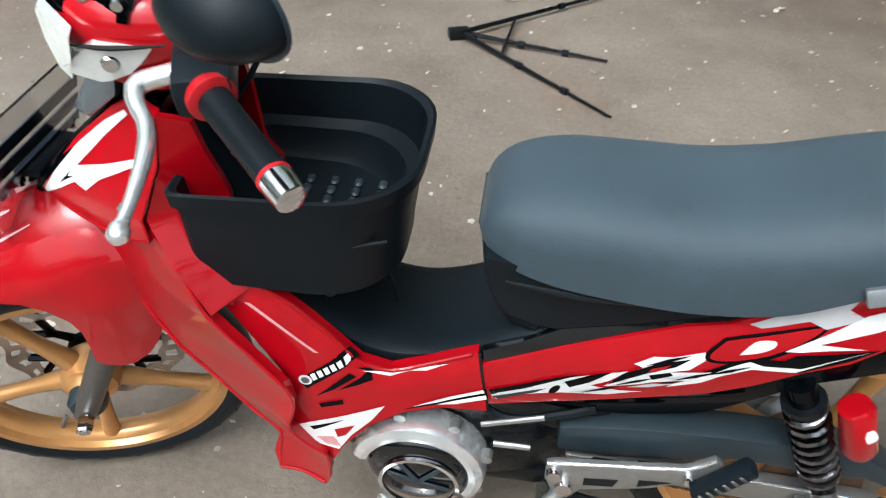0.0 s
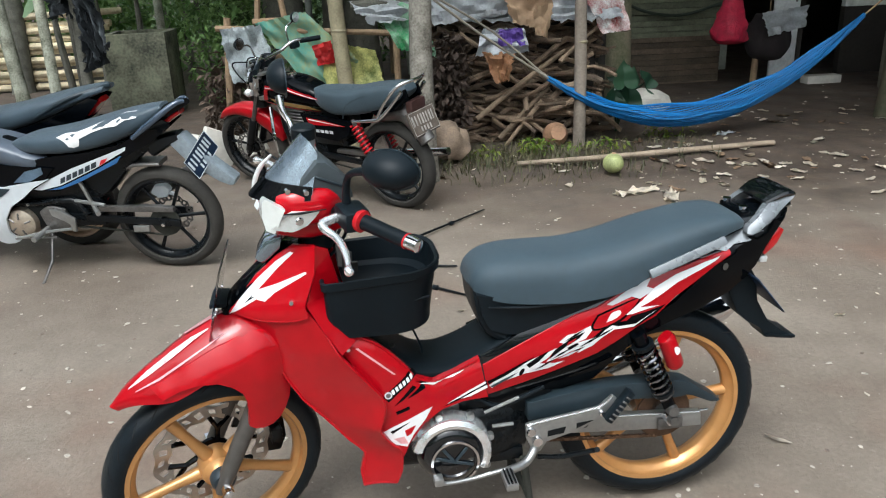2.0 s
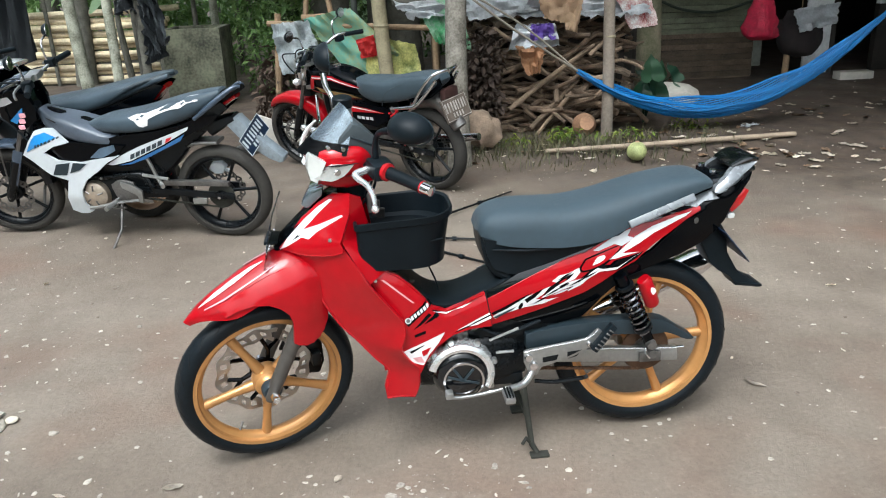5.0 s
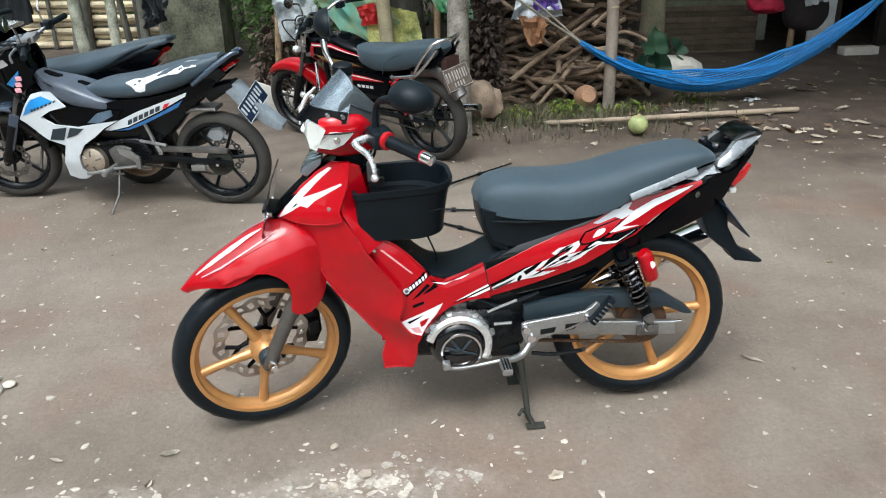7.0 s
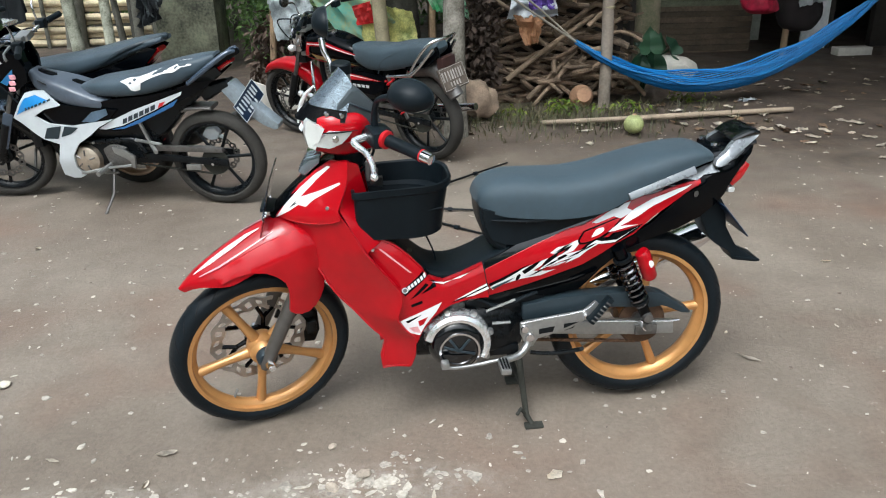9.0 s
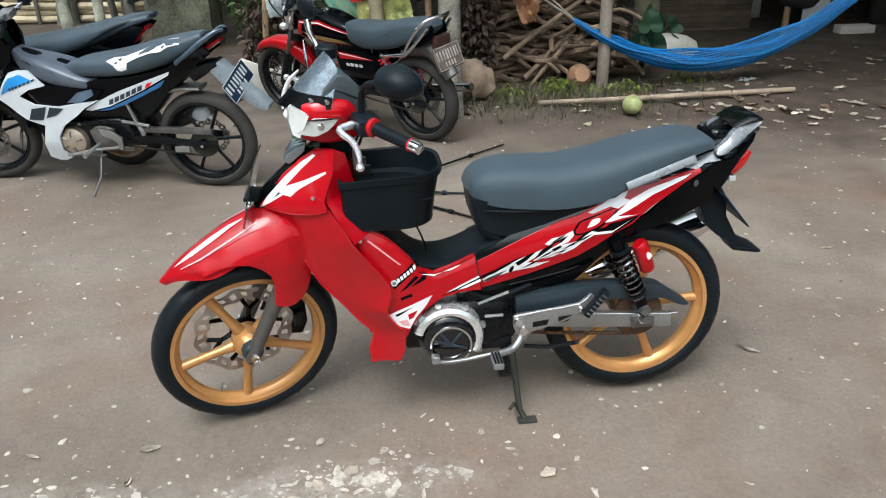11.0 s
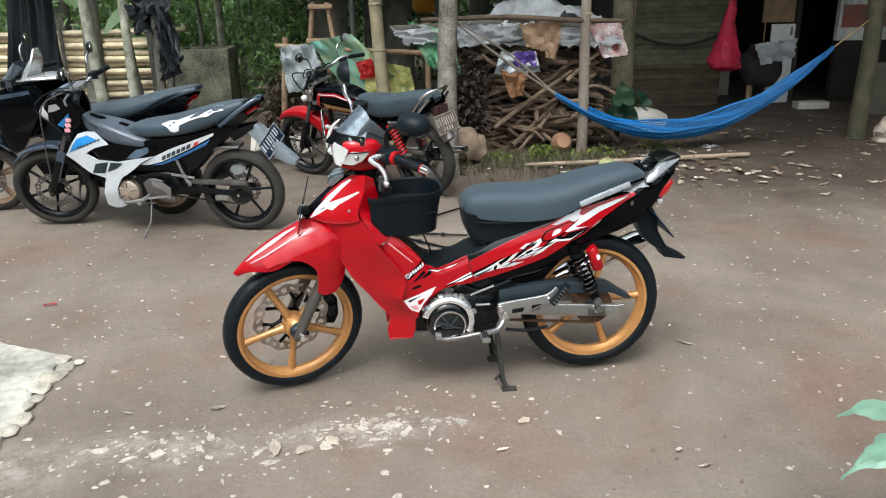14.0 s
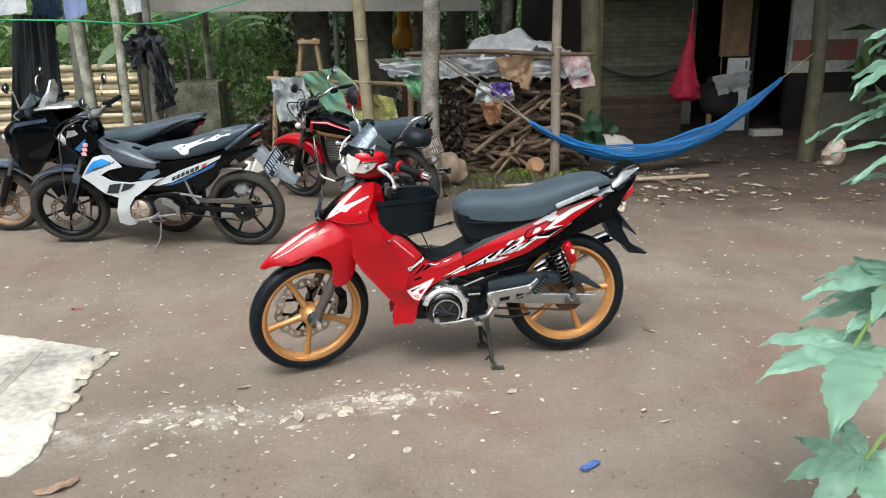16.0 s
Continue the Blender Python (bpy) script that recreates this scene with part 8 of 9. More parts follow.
    solid("sack", patch([(1.66, 4.34, 1.22), (1.98, 4.34, 1.22), (2.06, 4.32, 0.92), (1.84, 4.30, 0.90)], 14, 14, 0.05, 3, 0.01, 11.0, 0.015), mat("printed_sack", (0.62, 0.60, 0.58), 0.6, var=0.7, scale=9, tint=(0.45, 0.06, 0.06)), "white sack with red print over the stack's end", "sack")
    solid("stick", trunk_mesh([(0.15, 4.20, 1.27), (0.9, 4.19, 1.28), (1.5, 4.18, 1.245), (2.0, 4.20, 1.23)], [0.02, 0.024, 0.022, 0.018], 0.2, 8, 4, 3), STICK, "long stick laid across the plastic sheet", "stick")
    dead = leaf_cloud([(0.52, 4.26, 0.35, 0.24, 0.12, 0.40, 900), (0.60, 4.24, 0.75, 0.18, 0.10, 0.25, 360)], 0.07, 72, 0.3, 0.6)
    dead.materials.append(mat("dark_dead_leaf", (0.036, 0.024, 0.018), 0.9, var=0.5, scale=15))
    tagged(new("dead_leaves", dead), "dark brown dead leaves stuffed between the firewood", "leaves", "", "stuff")
    bx = thing("carton", "torn brown cardboard flap hanging on the firewood", "box")
    card = patch([(1.02, 4.24, 1.22), (1.42, 4.22, 1.24), (1.36, 4.20, 0.95), (1.10, 4.20, 1.02)], 18, 14, 0.06, 3, 0.006, 51.0, 0.03)
    part("carton_body", card, CARD, bx)
    part("carton_flap", patch([(1.24, 4.19, 1.12), (1.40, 4.20, 1.16), (1.36, 4.17, 0.90), (1.26, 4.17, 0.93)], 10, 10, 0.05, 3, 0.005, 53.0, 0.02), CARD, bx)
    solid("rag", patch([(0.86, 4.22, 0.98), (1.18, 4.20, 0.98), (1.22, 4.20, 0.80), (0.80, 4.22, 0.78)], 16, 12, 0.08, 4, 0.004, 14.0, 0.03), TARP, "white plastic rag on the stack", "rag")
    solid("rag", patch([(0.98, 4.18, 0.98), (1.16, 4.17, 0.98), (1.18, 4.16, 0.86), (0.97, 4.17, 0.86)], 12, 10, 0.05, 4, 0.004, 17.0, 0.02), PURPLE, "purple plastic bag on the stack", "rag")
    solid("rag", patch([(0.85, 4.18, 0.82), (1.10, 4.17, 0.80), (1.05, 4.15, 0.60), (0.95, 4.16, 0.58)], 12, 10, 0.06, 4, 0.004, 19.0, 0.03), mat("tan_rag", (0.36, 0.19, 0.10), 0.8, var=0.3), "tan cloth rag hanging on the stack", "rag")


# ---- posts, trunks, awning, far side ----
def posts_and_trees():
    p = thing("post", "weathered bamboo post beside the firewood", "post", Matrix.Translation((1.63, 4.20, 0)), "bamboo posts")
    part("shaft", tube([(0, 0, 0), (0, 0.0, 0.6), (-0.01, 0, 1.2), (0.0, 0, 2.4)], [0.05, 0.048, 0.046, 0.044], 14, 3), mat("grey_bamboo", (0.165, 0.138, 0.112), 0.8, var=0.3, scale=6, bump=0.2), p)
    for z in (0.42, 0.86, 1.3, 1.75):
        part("joint", tube([(0, 0, z - 0.012), (0, 0, z), (0, 0, z + 0.012)], [0.047, 0.052, 0.047], 14), BAMBOO, p)
    p = thing("post", "leaning yellow bamboo post behind the roadster", "post", Matrix.Translation((-0.185, 4.80, 0)), "bamboo posts")
    part("shaft", tube([(0.03, 0, 0), (-0.02, 0, 0.6), (-0.055, 0, 1.2), (-0.10, 0, 2.3)], [0.066, 0.064, 0.062, 0.06], 14, 3), BAMBOO, p)
    for z, x in ((0.55, -0.015), (0.98, -0.043), (1.4, -0.064), (1.8, -0.08)):
        part("joint", tube([(x, 0, z - 0.014), (x, 0, z), (x, 0, z + 0.014)], [0.063, 0.069, 0.063], 14), BAMBOO, p)
    tree(0.33, 3.56, 4.6, 0.078, (0.006, 0.01), "slim lichen-spotted trunk beside the roadster", LICHEN, 1.5, GREEN, 0.16, 3)
    tree(4.48, 4.50, 4.8, 0.080, (0.030, 0.02), "mossy brown trunk holding the hammock", MOSSBARK, 2.0, GREEN, 0.18, 4)
    tree(2.32, 5.30, 4.6, 0.115, (-0.03, 0.02), "mossy brown trunk between firewood and house", MOSSBARK, 2.2, DEEPGREEN, 0.18, 5)
    for k, (x, y, r, lean) in enumerate(((-3.62, 7.0, 0.066, -0.035), (-3.05, 6.3, 0.050, 0.012), (-2.86, 6.6, 0.044, 0.0), (-2.45, 8.5, 0.05, 0.0), (-1.5, 10.5, 0.10, 0.05), (-4.6, 9.5, 0.13, 0.02), (-5.6, 11.0, 0.14, 0.0), (-0.9, 8.0, 0.24, -0.02), (-0.35, 8.6, 0.13, 0.0), (0.05, 8.2, 0.20, 0.02), (0.75, 9.0, 0.10, -0.02), (1.35, 9.6, 0.16, 0.02), (1.9, 8.4, 0.09, 0.03), (2.2, 9.8, 0.20, 0.0), (-1.9, 12.0, 0.12, 0.03), (-3.3, 13.0, 0.12, -0.02), (-6.8, 13, 0.15, 0.02), (-4.0, 11.6, 0.08, 0.0), (-0.3, 12.5, 0.12, 0.0), (1.2, 13.0, 0.13, 0.0))):
        pale = k in (0, 1, 3, 12, 10)
        tree(x, y, 5.5 + (k % 4) * 0.6, r, (lean, 0.0), "slender pale trunk in the grove behind the yard" if pale else "dark trunk in the grove behind the yard", GROVEBARK if pale else BARK, 0.6, DEEPGREEN if k % 2 else GREEN, 0.20, 30 + k, 2)
    # undergrowth
    for k, (x, y, z, sx, sy, sz, n, s, mt) in enumerate(((-1.55, 7.6, 0.8, 0.55, 0.4, 0.85, 1500, 0.10, GREEN), (-1.1, 9.0, 0.9, 0.9, 0.5, 1.0, 1500, 0.13, DEEPGREEN), (-3.3, 10.2, 1.1, 1.2, 0.6, 0.8, 1500, 0.16, GREEN), (-5.2, 11.5, 1.4, 1.6, 0.8, 1.3, 1800, 0.2, GREEN), (-2.0, 11.5, 1.4, 1.5, 0.8, 1.5, 1800, 0.18, GREEN), (0.8, 11.0, 1.3, 1.8, 0.8, 1.4, 1800, 0.18, DEEPGREEN), (-7.5, 12.5, 1.6, 1.6, 0.8, 1.6, 1500, 0.24, GREEN), (2.0, 12.0, 1.5, 1.6, 0.8, 1.6, 1500, 0.2, GREEN), (-0.75, 6.9, 0.5, 0.4, 0.3, 0.5, 500, 0.10, DEEPGREEN))):
        me = leaf_cloud([(x, y, z, sx, sy, sz, n)], s, 60 + k)
        me.materials.append(mt)
        tagged(new("shrub", me), "leafy green undergrowth behind the yard", "shrub", "undergrowth", "stuff")
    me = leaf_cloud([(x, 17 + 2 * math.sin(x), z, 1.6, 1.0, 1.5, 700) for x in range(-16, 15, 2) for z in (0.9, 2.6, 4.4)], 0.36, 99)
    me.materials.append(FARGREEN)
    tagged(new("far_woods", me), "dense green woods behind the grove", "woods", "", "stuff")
    # leaf cover added above the view, only to shade house, hammock and ground
    me = leaf_cloud([(x, y, 4.0 + 0.5 * math.sin(x * 3 + y), 1.5, 1.5, 0.5, 520) for x in range(1, 11, 2) for y in (5, 7, 9)] + [(x, 3.8, 3.9, 1.2, 1.0, 0.4, 260) for x in (3, 5, 7)] + [(x, y, 4.5, 1.3, 0.9, 0.5, 300) for x in (3, 5, 7, 9) for y in (2.2, 3.2)], 0.36, 98)
    me.materials.append(DEEPGREEN)
    tagged(new("canopy", me), "unseen leaves added overhead to shade house and hammock", "foliage", "", "stuff")
    # added ring out of view: blocks low sky, left open behind the camera
    ring = []
    for k in range(30):
        a = radians(150 + 245 * k / 29)
        rr = 9.5 + 1.5 * math.sin(k * 2.1)
        ring += [(rr * math.cos(a), rr * math.sin(a) - 0.5, z, 1.6, 1.6, 1.4, 330) for z in ((1.0,) if 10 < k < 21 else (1.0, 3.2, 5.4))]
    me = leaf_cloud(ring, 0.42, 97)
    me.materials.append(DEEPGREEN)
    tagged(new("near_woods", me), "unseen ring of leaves added to dim sky and reflections", "woods", "", "stuff")
    # broad banana blades
    for k, (x, y, z, a, tilt) in enumerate(((-3.9, 9.2, 1.35, 0.3, 0.2), (-2.9, 9.3, 1.5, 2.9, 0.1), (-3.5, 9.4, 1.65, 5.6, 0.4), (-4.6, 10, 1.5, 2.2, 0.3), (-3.3, 9.0, 1.25, 4.2, 0.2), (-2.2, 9.8, 1.5, 0.4, 0.2), (-1.6, 10.2, 1.6, 3.5, 0.2), (-5.6, 9.9, 1.5, 5.2, 0.2), (-2.5, 10.4, 1.8, 4.9, 0.3))):
        b = bmesh.new()
        rows = []
        for i in range(11):
            u = i / 10
            w = 0.20 * math.sin(math.pi * min(1, u * 0.93 + 0.05)) ** 0.7
            c = Vector((1.1 * u, 0, 0.5 * u - 0.75 * u * u))
            rows.append([b.verts.new(c + Vector((0, s * w, 0.06 * abs(s) * w * 4))) for s in (-1, -0.5, 0, 0.5, 1)])
        for r0, r1 in zip(rows, rows[1:]):
            for i in range(4):
                b.faces.new((r0[i], r0[i + 1], r1[i + 1], r1[i]))
        bp = thing("banana_plant", "broad-leaved banana plant in the grove", "plant", Matrix.Translation((x, y, z)) @ Matrix.Rotation(a, 4, "Z") @ Matrix.Rotation(-tilt * 0.2, 4, "Y"), "banana plants")
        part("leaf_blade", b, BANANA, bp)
        part("stem", tube([(0, 0, -z), (-0.03, 0, -z * 0.4), (0, 0, 0)], [0.05, 0.04, 0.012], 8, 3), BARK, bp, "brown fibrous stem")
    # awning on poles
    aw = solid("awning", patch([(-3.1, 6.9, 1.80), (1.30, 6.9, 1.74), (1.30, 9.2, 2.25), (-3.1, 9.2, 2.3)], 30, 10, 0.05, 5, 0.006, 3.0, 0.02), AWNING, "grey tarpaulin awning on thin poles", "awning")
    part("hem", tube([(-3.1, 6.9, 1.79), (-1.0, 6.9, 1.76), (1.30, 6.9, 1.73)], 0.018, 8, 3), AWNING, aw)
    part("skirt", patch([(-2.95, 6.88, 1.98), (1.30, 6.88, 1.94), (1.30, 6.87, 1.70), (-2.95, 6.87, 1.75)], 30, 4, 0.02, 5, 0.004, 6.0), AWNING, aw)
    for x in (-0.55, 1.25):
        part("pole", rod((x, 6.95, 0), (x, 6.95, 1.76), 0.035, 10), mat("dark_pole", (0.03, 0.035, 0.03), 0.7), aw)
    # mossy water tank
    tank = thing("water_tank", "mossy square concrete water tank", "tank", Matrix.Translation((-2.40, 7.25, 0)))
    for x0, x1, y0, y1 in ((-0.33, 0.33, -0.33, -0.26), (-0.33, 0.33, 0.26, 0.33), (-0.33, -0.26, -0.26, 0.26), (0.26, 0.33, -0.26, 0.26)):
        part("side", box(x0, x1, y0, y1, 0, 0.885, 0.01), MOSSY, tank)
    # bamboo stack fence
    fn = thing("bamboo_fence", "low fence of stacked split bamboo", "fence", Matrix.Translation((-5.0, 9.6, 0)))
    me = mesh_of("rail", trunk_mesh([(-1.7, 0, 0), (-0.6, 0.02, 0.01), (0.6, -0.01, 0), (1.7, 0, 0.01)], [0.05, 0.048, 0.046, 0.042], 0.1, 8, 3, 2), mat("pale_bamboo", (0.52, 0.44, 0.30), 0.7, var=0.3, scale=5), 38)
    for k in range(11):
        piece("rail", me, fn, Matrix.Translation((rng.uniform(-0.15, 0.15), 0.05 * (k % 2), 0.06 + 0.092 * k)) @ Matrix.Rotation(radians(rng.uniform(-1.5, 1.5)), 4, "Y"))
    for x in (-1.3, 0.0, 1.3):
        part("stake", rod((x, -0.08, 0), (x, -0.08, 1.2), 0.03, 8), BARK, fn)
    # wooden easel-like ladder
    ld = thing("step_ladder", "small wooden A-shaped step ladder", "ladder", Matrix.Translation((-0.80, 5.25, 0)) @ Matrix.Rotation(radians(6), 4, "Z"))
    for s in (-1, 1):
        part("rail", tube([(0.26 * s, 0, 0.0), (0.07 * s, 0.12, 1.42)], 0.026, 6), WOOD, ld)
    for z, w in ((0.45, 0.21), (0.75, 0.17), (1.05, 0.13), (1.38, 0.09)):
        part("rung", box(-w - 0.03, w + 0.03, 0.08 * z - 0.05, 0.08 * z + 0.05, z - 0.022, z + 0.022, 0.006), WOOD, ld)
    # printed sheets behind the roadster
    solid("banner", patch([(-0.92, 5.05, 1.05), (-0.50, 5.0, 1.13), (-0.08, 4.95, 0.72), (-0.42, 4.95, 0.38)], 24, 18, 0.10, 3, 0.003, 23.0, 0.02), TARPTEAL, "teal and yellow printed sheet draped behind the roadster", "banner")
    solid("banner", patch([(-0.40, 4.98, 0.90), (0.06, 4.92, 0.80), (0.16, 4.9, 0.36), (-0.36, 4.9, 0.32)], 20, 16, 0.09, 3, 0.003, 29.0, 0.02), TARPYELLOW, "yellow printed sheet draped behind the roadster", "banner")
    solid("sack", patch([(-1.20, 5.0, 1.02), (-0.88, 4.98, 1.04), (-0.72, 4.95, 0.62), (-1.15, 4.95, 0.58)], 18, 16, 0.10, 3.5, 0.01, 31.0, 0.02), mat("grey_sack", (0.50, 0.55, 0.57), 0.6, var=0.4, scale=9), "grey plastic sack behind the roadster", "sack")
    solid("rag", patch([(-0.46, 4.90, 0.86), (-0.30, 4.88, 0.90), (-0.26, 4.87, 0.72), (-0.42, 4.87, 0.70)], 10, 10, 0.05, 4, 0.006, 33.0, 0.02), mat("red_rag", (0.45, 0.02, 0.02), 0.6, var=0.3), "red cloth hung behind the roadster", "rag")
    solid("banner_support", join(rod((-1.25, 5.12, 0), (-1.15, 5.12, 1.1), 0.03), rod((-1.25, 5.10, 1.02), (0.3, 5.02, 0.92), 0.025), rod((0.25, 5.05, 0), (0.25, 5.02, 1.25), 0.03)), WOOD, "rough pole frame behind the hung sheets", "frame")
    dry = leaf_cloud([(-1.22, 5.3, 0.42, 0.26, 0.2, 0.40, 420)], 0.11, 71)
    dry.materials.append(mat("brown_frond", (0.10, 0.066, 0.047), 0.85, var=0.6, scale=9))
    tagged(new("dry_fronds", dry), "heap of dry brown fronds", "fronds", "", "stuff")
    # orange jerry can far back
    can = thing("water_jar", "orange plastic jar on a shelf in the grove", "jar", Matrix.Translation((0.46, 9.2, 1.20)))
    part("jar_body", tube([(0, 0, 0.0), (0, 0, 0.05), (0, 0, 0.2), (0, 0, 0.30), (0, 0, 0.36), (0, 0, 0.55)], [0.15, 0.19, 0.19, 0.12, 0.11, 0.10], 16, 3), mat("orange_plastic", (0.62, 0.28, 0.02), 0.4, var=0.15), can)
    part("jar_stand", rod((0, 0, -1.2), (0, 0, 0.0), 0.06), WOOD, can)


# ---- washing ----
def washing():
    ln = thing("washing_line", "green plastic washing line", "line")
    part("line", tube([(-4.3, 5.0, 1.66), (-3.2, 5.0, 1.635), (-2.42, 5.6, 1.60), (-1.9, 6.0, 1.74), (-1.4, 6.4, 1.9)], 0.008, 7, 4), mat("green_cord", (0.03, 0.35, 0.16), 0.5), ln)
    coat = join(patch([(-3.70, 5.13, 1.70), (-3.34, 5.13, 1.69), (-3.33, 5.10, 0.80), (-3.88, 5.10, 0.60)], 40, 26, 0.13, 4.5, 0.004, 1.0, 0.02, 0.0, 0.10), patch([(-3.68, 5.17, 1.69), (-3.36, 5.17, 1.69), (-3.36, 5.22, 0.86), (-3.80, 5.22, 0.70)], 30, 20, 0.10, 4.0, 0.004, 2.0, 0.02, 0.0, 0.12))
    solid("raincoat", coat, CLOTHBLACK, "long black raincoat hanging on the washing line", "clothes")
    jk = thing("jacket", "crumpled grey and black jacket hung on a post", "clothes")
    part("back", patch([(-2.86, 5.97, 1.40), (-2.60, 5.93, 1.62), (-2.40, 5.95, 1.40), (-2.56, 5.97, 0.98)], 30, 30, 0.20, 4.0, 0.004, 4.0, 0.05), CLOTHGREY, jk, "grey crumpled back")
    part("sleeve", patch([(-2.64, 5.90, 1.48), (-2.46, 5.90, 1.46), (-2.36, 5.94, 0.84), (-2.52, 5.94, 0.70)], 24, 30, 0.16, 4.0, 0.004, 6.0, 0.05), CLOTHGREY, jk)
    part("sleeve", patch([(-2.90, 5.96, 1.42), (-2.72, 5.92, 1.50), (-2.66, 5.94, 1.16), (-2.82, 5.95, 1.10)], 20, 20, 0.16, 4.0, 0.004, 7.5, 0.04), CLOTHGREY, jk)
    part("lining", patch([(-2.62, 5.95, 1.20), (-2.44, 5.93, 1.15), (-2.40, 5.95, 0.70), (-2.60, 5.95, 0.62)], 20, 24, 0.14, 4.0, 0.004, 9.0, 0.05), CLOTHBLACK, jk, "black lining")
    solid("post", tube([(-2.66, 6.02, 0), (-2.64, 6.02, 1.0), (-2.62, 6.02, 2.2)], [0.05, 0.045, 0.045], 10, 3), BARK, "dark post that carries the washing line", "post")
    for x0, x1, z0, m_, lab in ((-4.2, -3.55, 1.64, TARP, "white cloth on the washing line"), (-3.50, -3.22, 1.60, PLATE, "navy cloth on the washing line"), (-3.20, -2.98, 1.62, mat("pale_blue_cloth", (0.30, 0.38, 0.62), 0.8, var=0.1), "pale blue cloth on the washing line")):
        solid("cloth", patch([(x0, 5.15, 2.15), (x1, 5.15, 2.15), (x1, 5.13, z0 + 0.08), (x0, 5.13, z0)], 12, 12, 0.03, 4, 0.004, x0, 0.02), m_, lab, "cloth", group="washing")
    solid("cloth", patch([(-2.95, 6.3, 2.2), (-2.7, 6.3, 2.2), (-2.68, 6.3, 1.75), (-2.92, 6.3, 1.70)], 10, 10, 0.03, 4, 0.004, 3.0), TARP, "white cloth hung beside the post", "cloth", group="washing")
    solid("line_frame", join(rod((-4.35, 5.15, 0), (-4.35, 5.15, 2.2), 0.03), rod((-4.4, 5.15, 2.16), (-2.5, 6.02, 2.16), 0.02)), BAMBOO, "bamboo frame of the washing line", "frame")


# ---- near ground ----
def slab():
    out = [(-1.60, 0.30), (-1.64, 0.22), (-1.60, 0.10), (-1.645, 0.0), (-1.60, -0.14), (-1.585, -0.25), (-1.61, -0.36), (-1.56, -0.50), (-1.555, -0.74), (-1.60, -0.82), (-1.80, -0.80), (-2.2, -0.86), (-4.2, -0.8), (-4.2, 1.35), (-3.0, 0.92), (-2.2, 0.585), (-1.85, 0.42)]
    q = random.Random(5)
    rim = []
    for (x0, y0), (x1, y1) in zip(out, out[1:] + out[:1]):
        n = max(1, int(math.hypot(x1 - x0, y1 - y0) / 0.03)) if x0 > -2.6 else 1
        for i in range(n):
            u = i / n
            rim.append((x0 + (x1 - x0) * u + q.uniform(-0.008, 0.008), y0 + (y1 - y0) * u + q.uniform(-0.008, 0.008)))
    b = bmesh.new()
    low = [b.verts.new((x, y, -0.02)) for x, y in rim]
    lip = [b.verts.new((x - 0.004, y, q.uniform(0.006, 0.016))) for x, y in rim]
    top = [b.verts.new((x - 0.022 - q.uniform(0, 0.012), y * 0.985, 0.024)) for x, y in rim]
    for i in range(len(rim)):
        j = (i + 1) % len(rim)
        b.faces.new((low[i], low[j], lip[j], lip[i]))
        b.faces.new((lip[i], lip[j], top[j], top[i]))
    b.faces.new(top)
    bmesh.ops.recalc_face_normals(b, faces=b.faces)
    s = solid("slab", b, mat("pale_slab", (0.36, 0.35, 0.305), 0.9, var=0.45, scale=3, bump=0.3, bscale=50), "pale worn concrete slab with a broken edge", "slab")
    me = [stone_mesh(k, 0.05, mat("slab_mortar", (0.37, 0.34, 0.28), 0.9, var=0.4, scale=12, bump=0.4, bscale=60)) for k in range(5)]
    for k, (x, y, r) in enumerate(((-1.66, 0.28, 0.9), (-1.60, 0.20, 0.8), (-1.63, 0.11, 1.05), (-1.64, 0.03, 0.95), (-1.61, -0.07, 0.6), (-1.63, -0.13, 0.65), (-1.60, -0.22, 0.85), (-1.61, -0.30, 0.7), (-1.56, 0.25, 0.45), (-1.78, -0.04, 0.5))):
        piece("edge_stone", me[k % 5], s, Matrix.Translation((x + 0.006, y, 0.010)) @ Matrix.Rotation(q.uniform(0, 6), 4, "Z") @ Matrix.Diagonal((r * 1.3, r, r * 0.36, 1)))
    part("grey_strip", box(-1.95, -1.90, -0.18, 0.30, 0.0245, 0.027, 0.001, 1), mat("grey_strip", (0.25, 0.24, 0.20), 0.9, var=0.3), s, "grey inset strip")


def stone_mesh(k, r, material):
    b = bmesh.new()
    bmesh.ops.create_icosphere(b, subdivisions=2, radius=r)
    for v in b.verts:
        v.co *= 1 + 0.35 * noise.noise(v.co * (1.1 / r) + Vector((k * 7, 0, 0)))
    return mesh_of("stone", b, material, 30)


def leaf_mesh(k, length, width, material, curl=0.3):
    q = random.Random(k)
    b = bmesh.new()
    rows = []
    for i in range(7):
        u = i / 6
        w = width * math.sin(math.pi * (u * 0.94 + 0.03)) ** 0.8 * 0.5 * q.uniform(0.7, 1.15)
        bend = curl * length * (u - 0.5) ** 2 * q.uniform(0.4, 1.6)
        rows.append([b.verts.new((length * (u - 0.5), s * w + 0.12 * length * math.sin(u * 2.4) * curl, bend + abs(s) * w * 0.4 * q.uniform(0.6, 1.3))) for s in (-1, 0, 1)])
    for r0, r1 in zip(rows, rows[1:]):
        for i in range(2):
            b.faces.new((r0[i], r0[i + 1], r1[i + 1], r1[i]))
    bmesh.ops.solidify(b, geom=b.faces[:], thickness=0.0012)
    return mesh_of("leaf", b, material, 60)


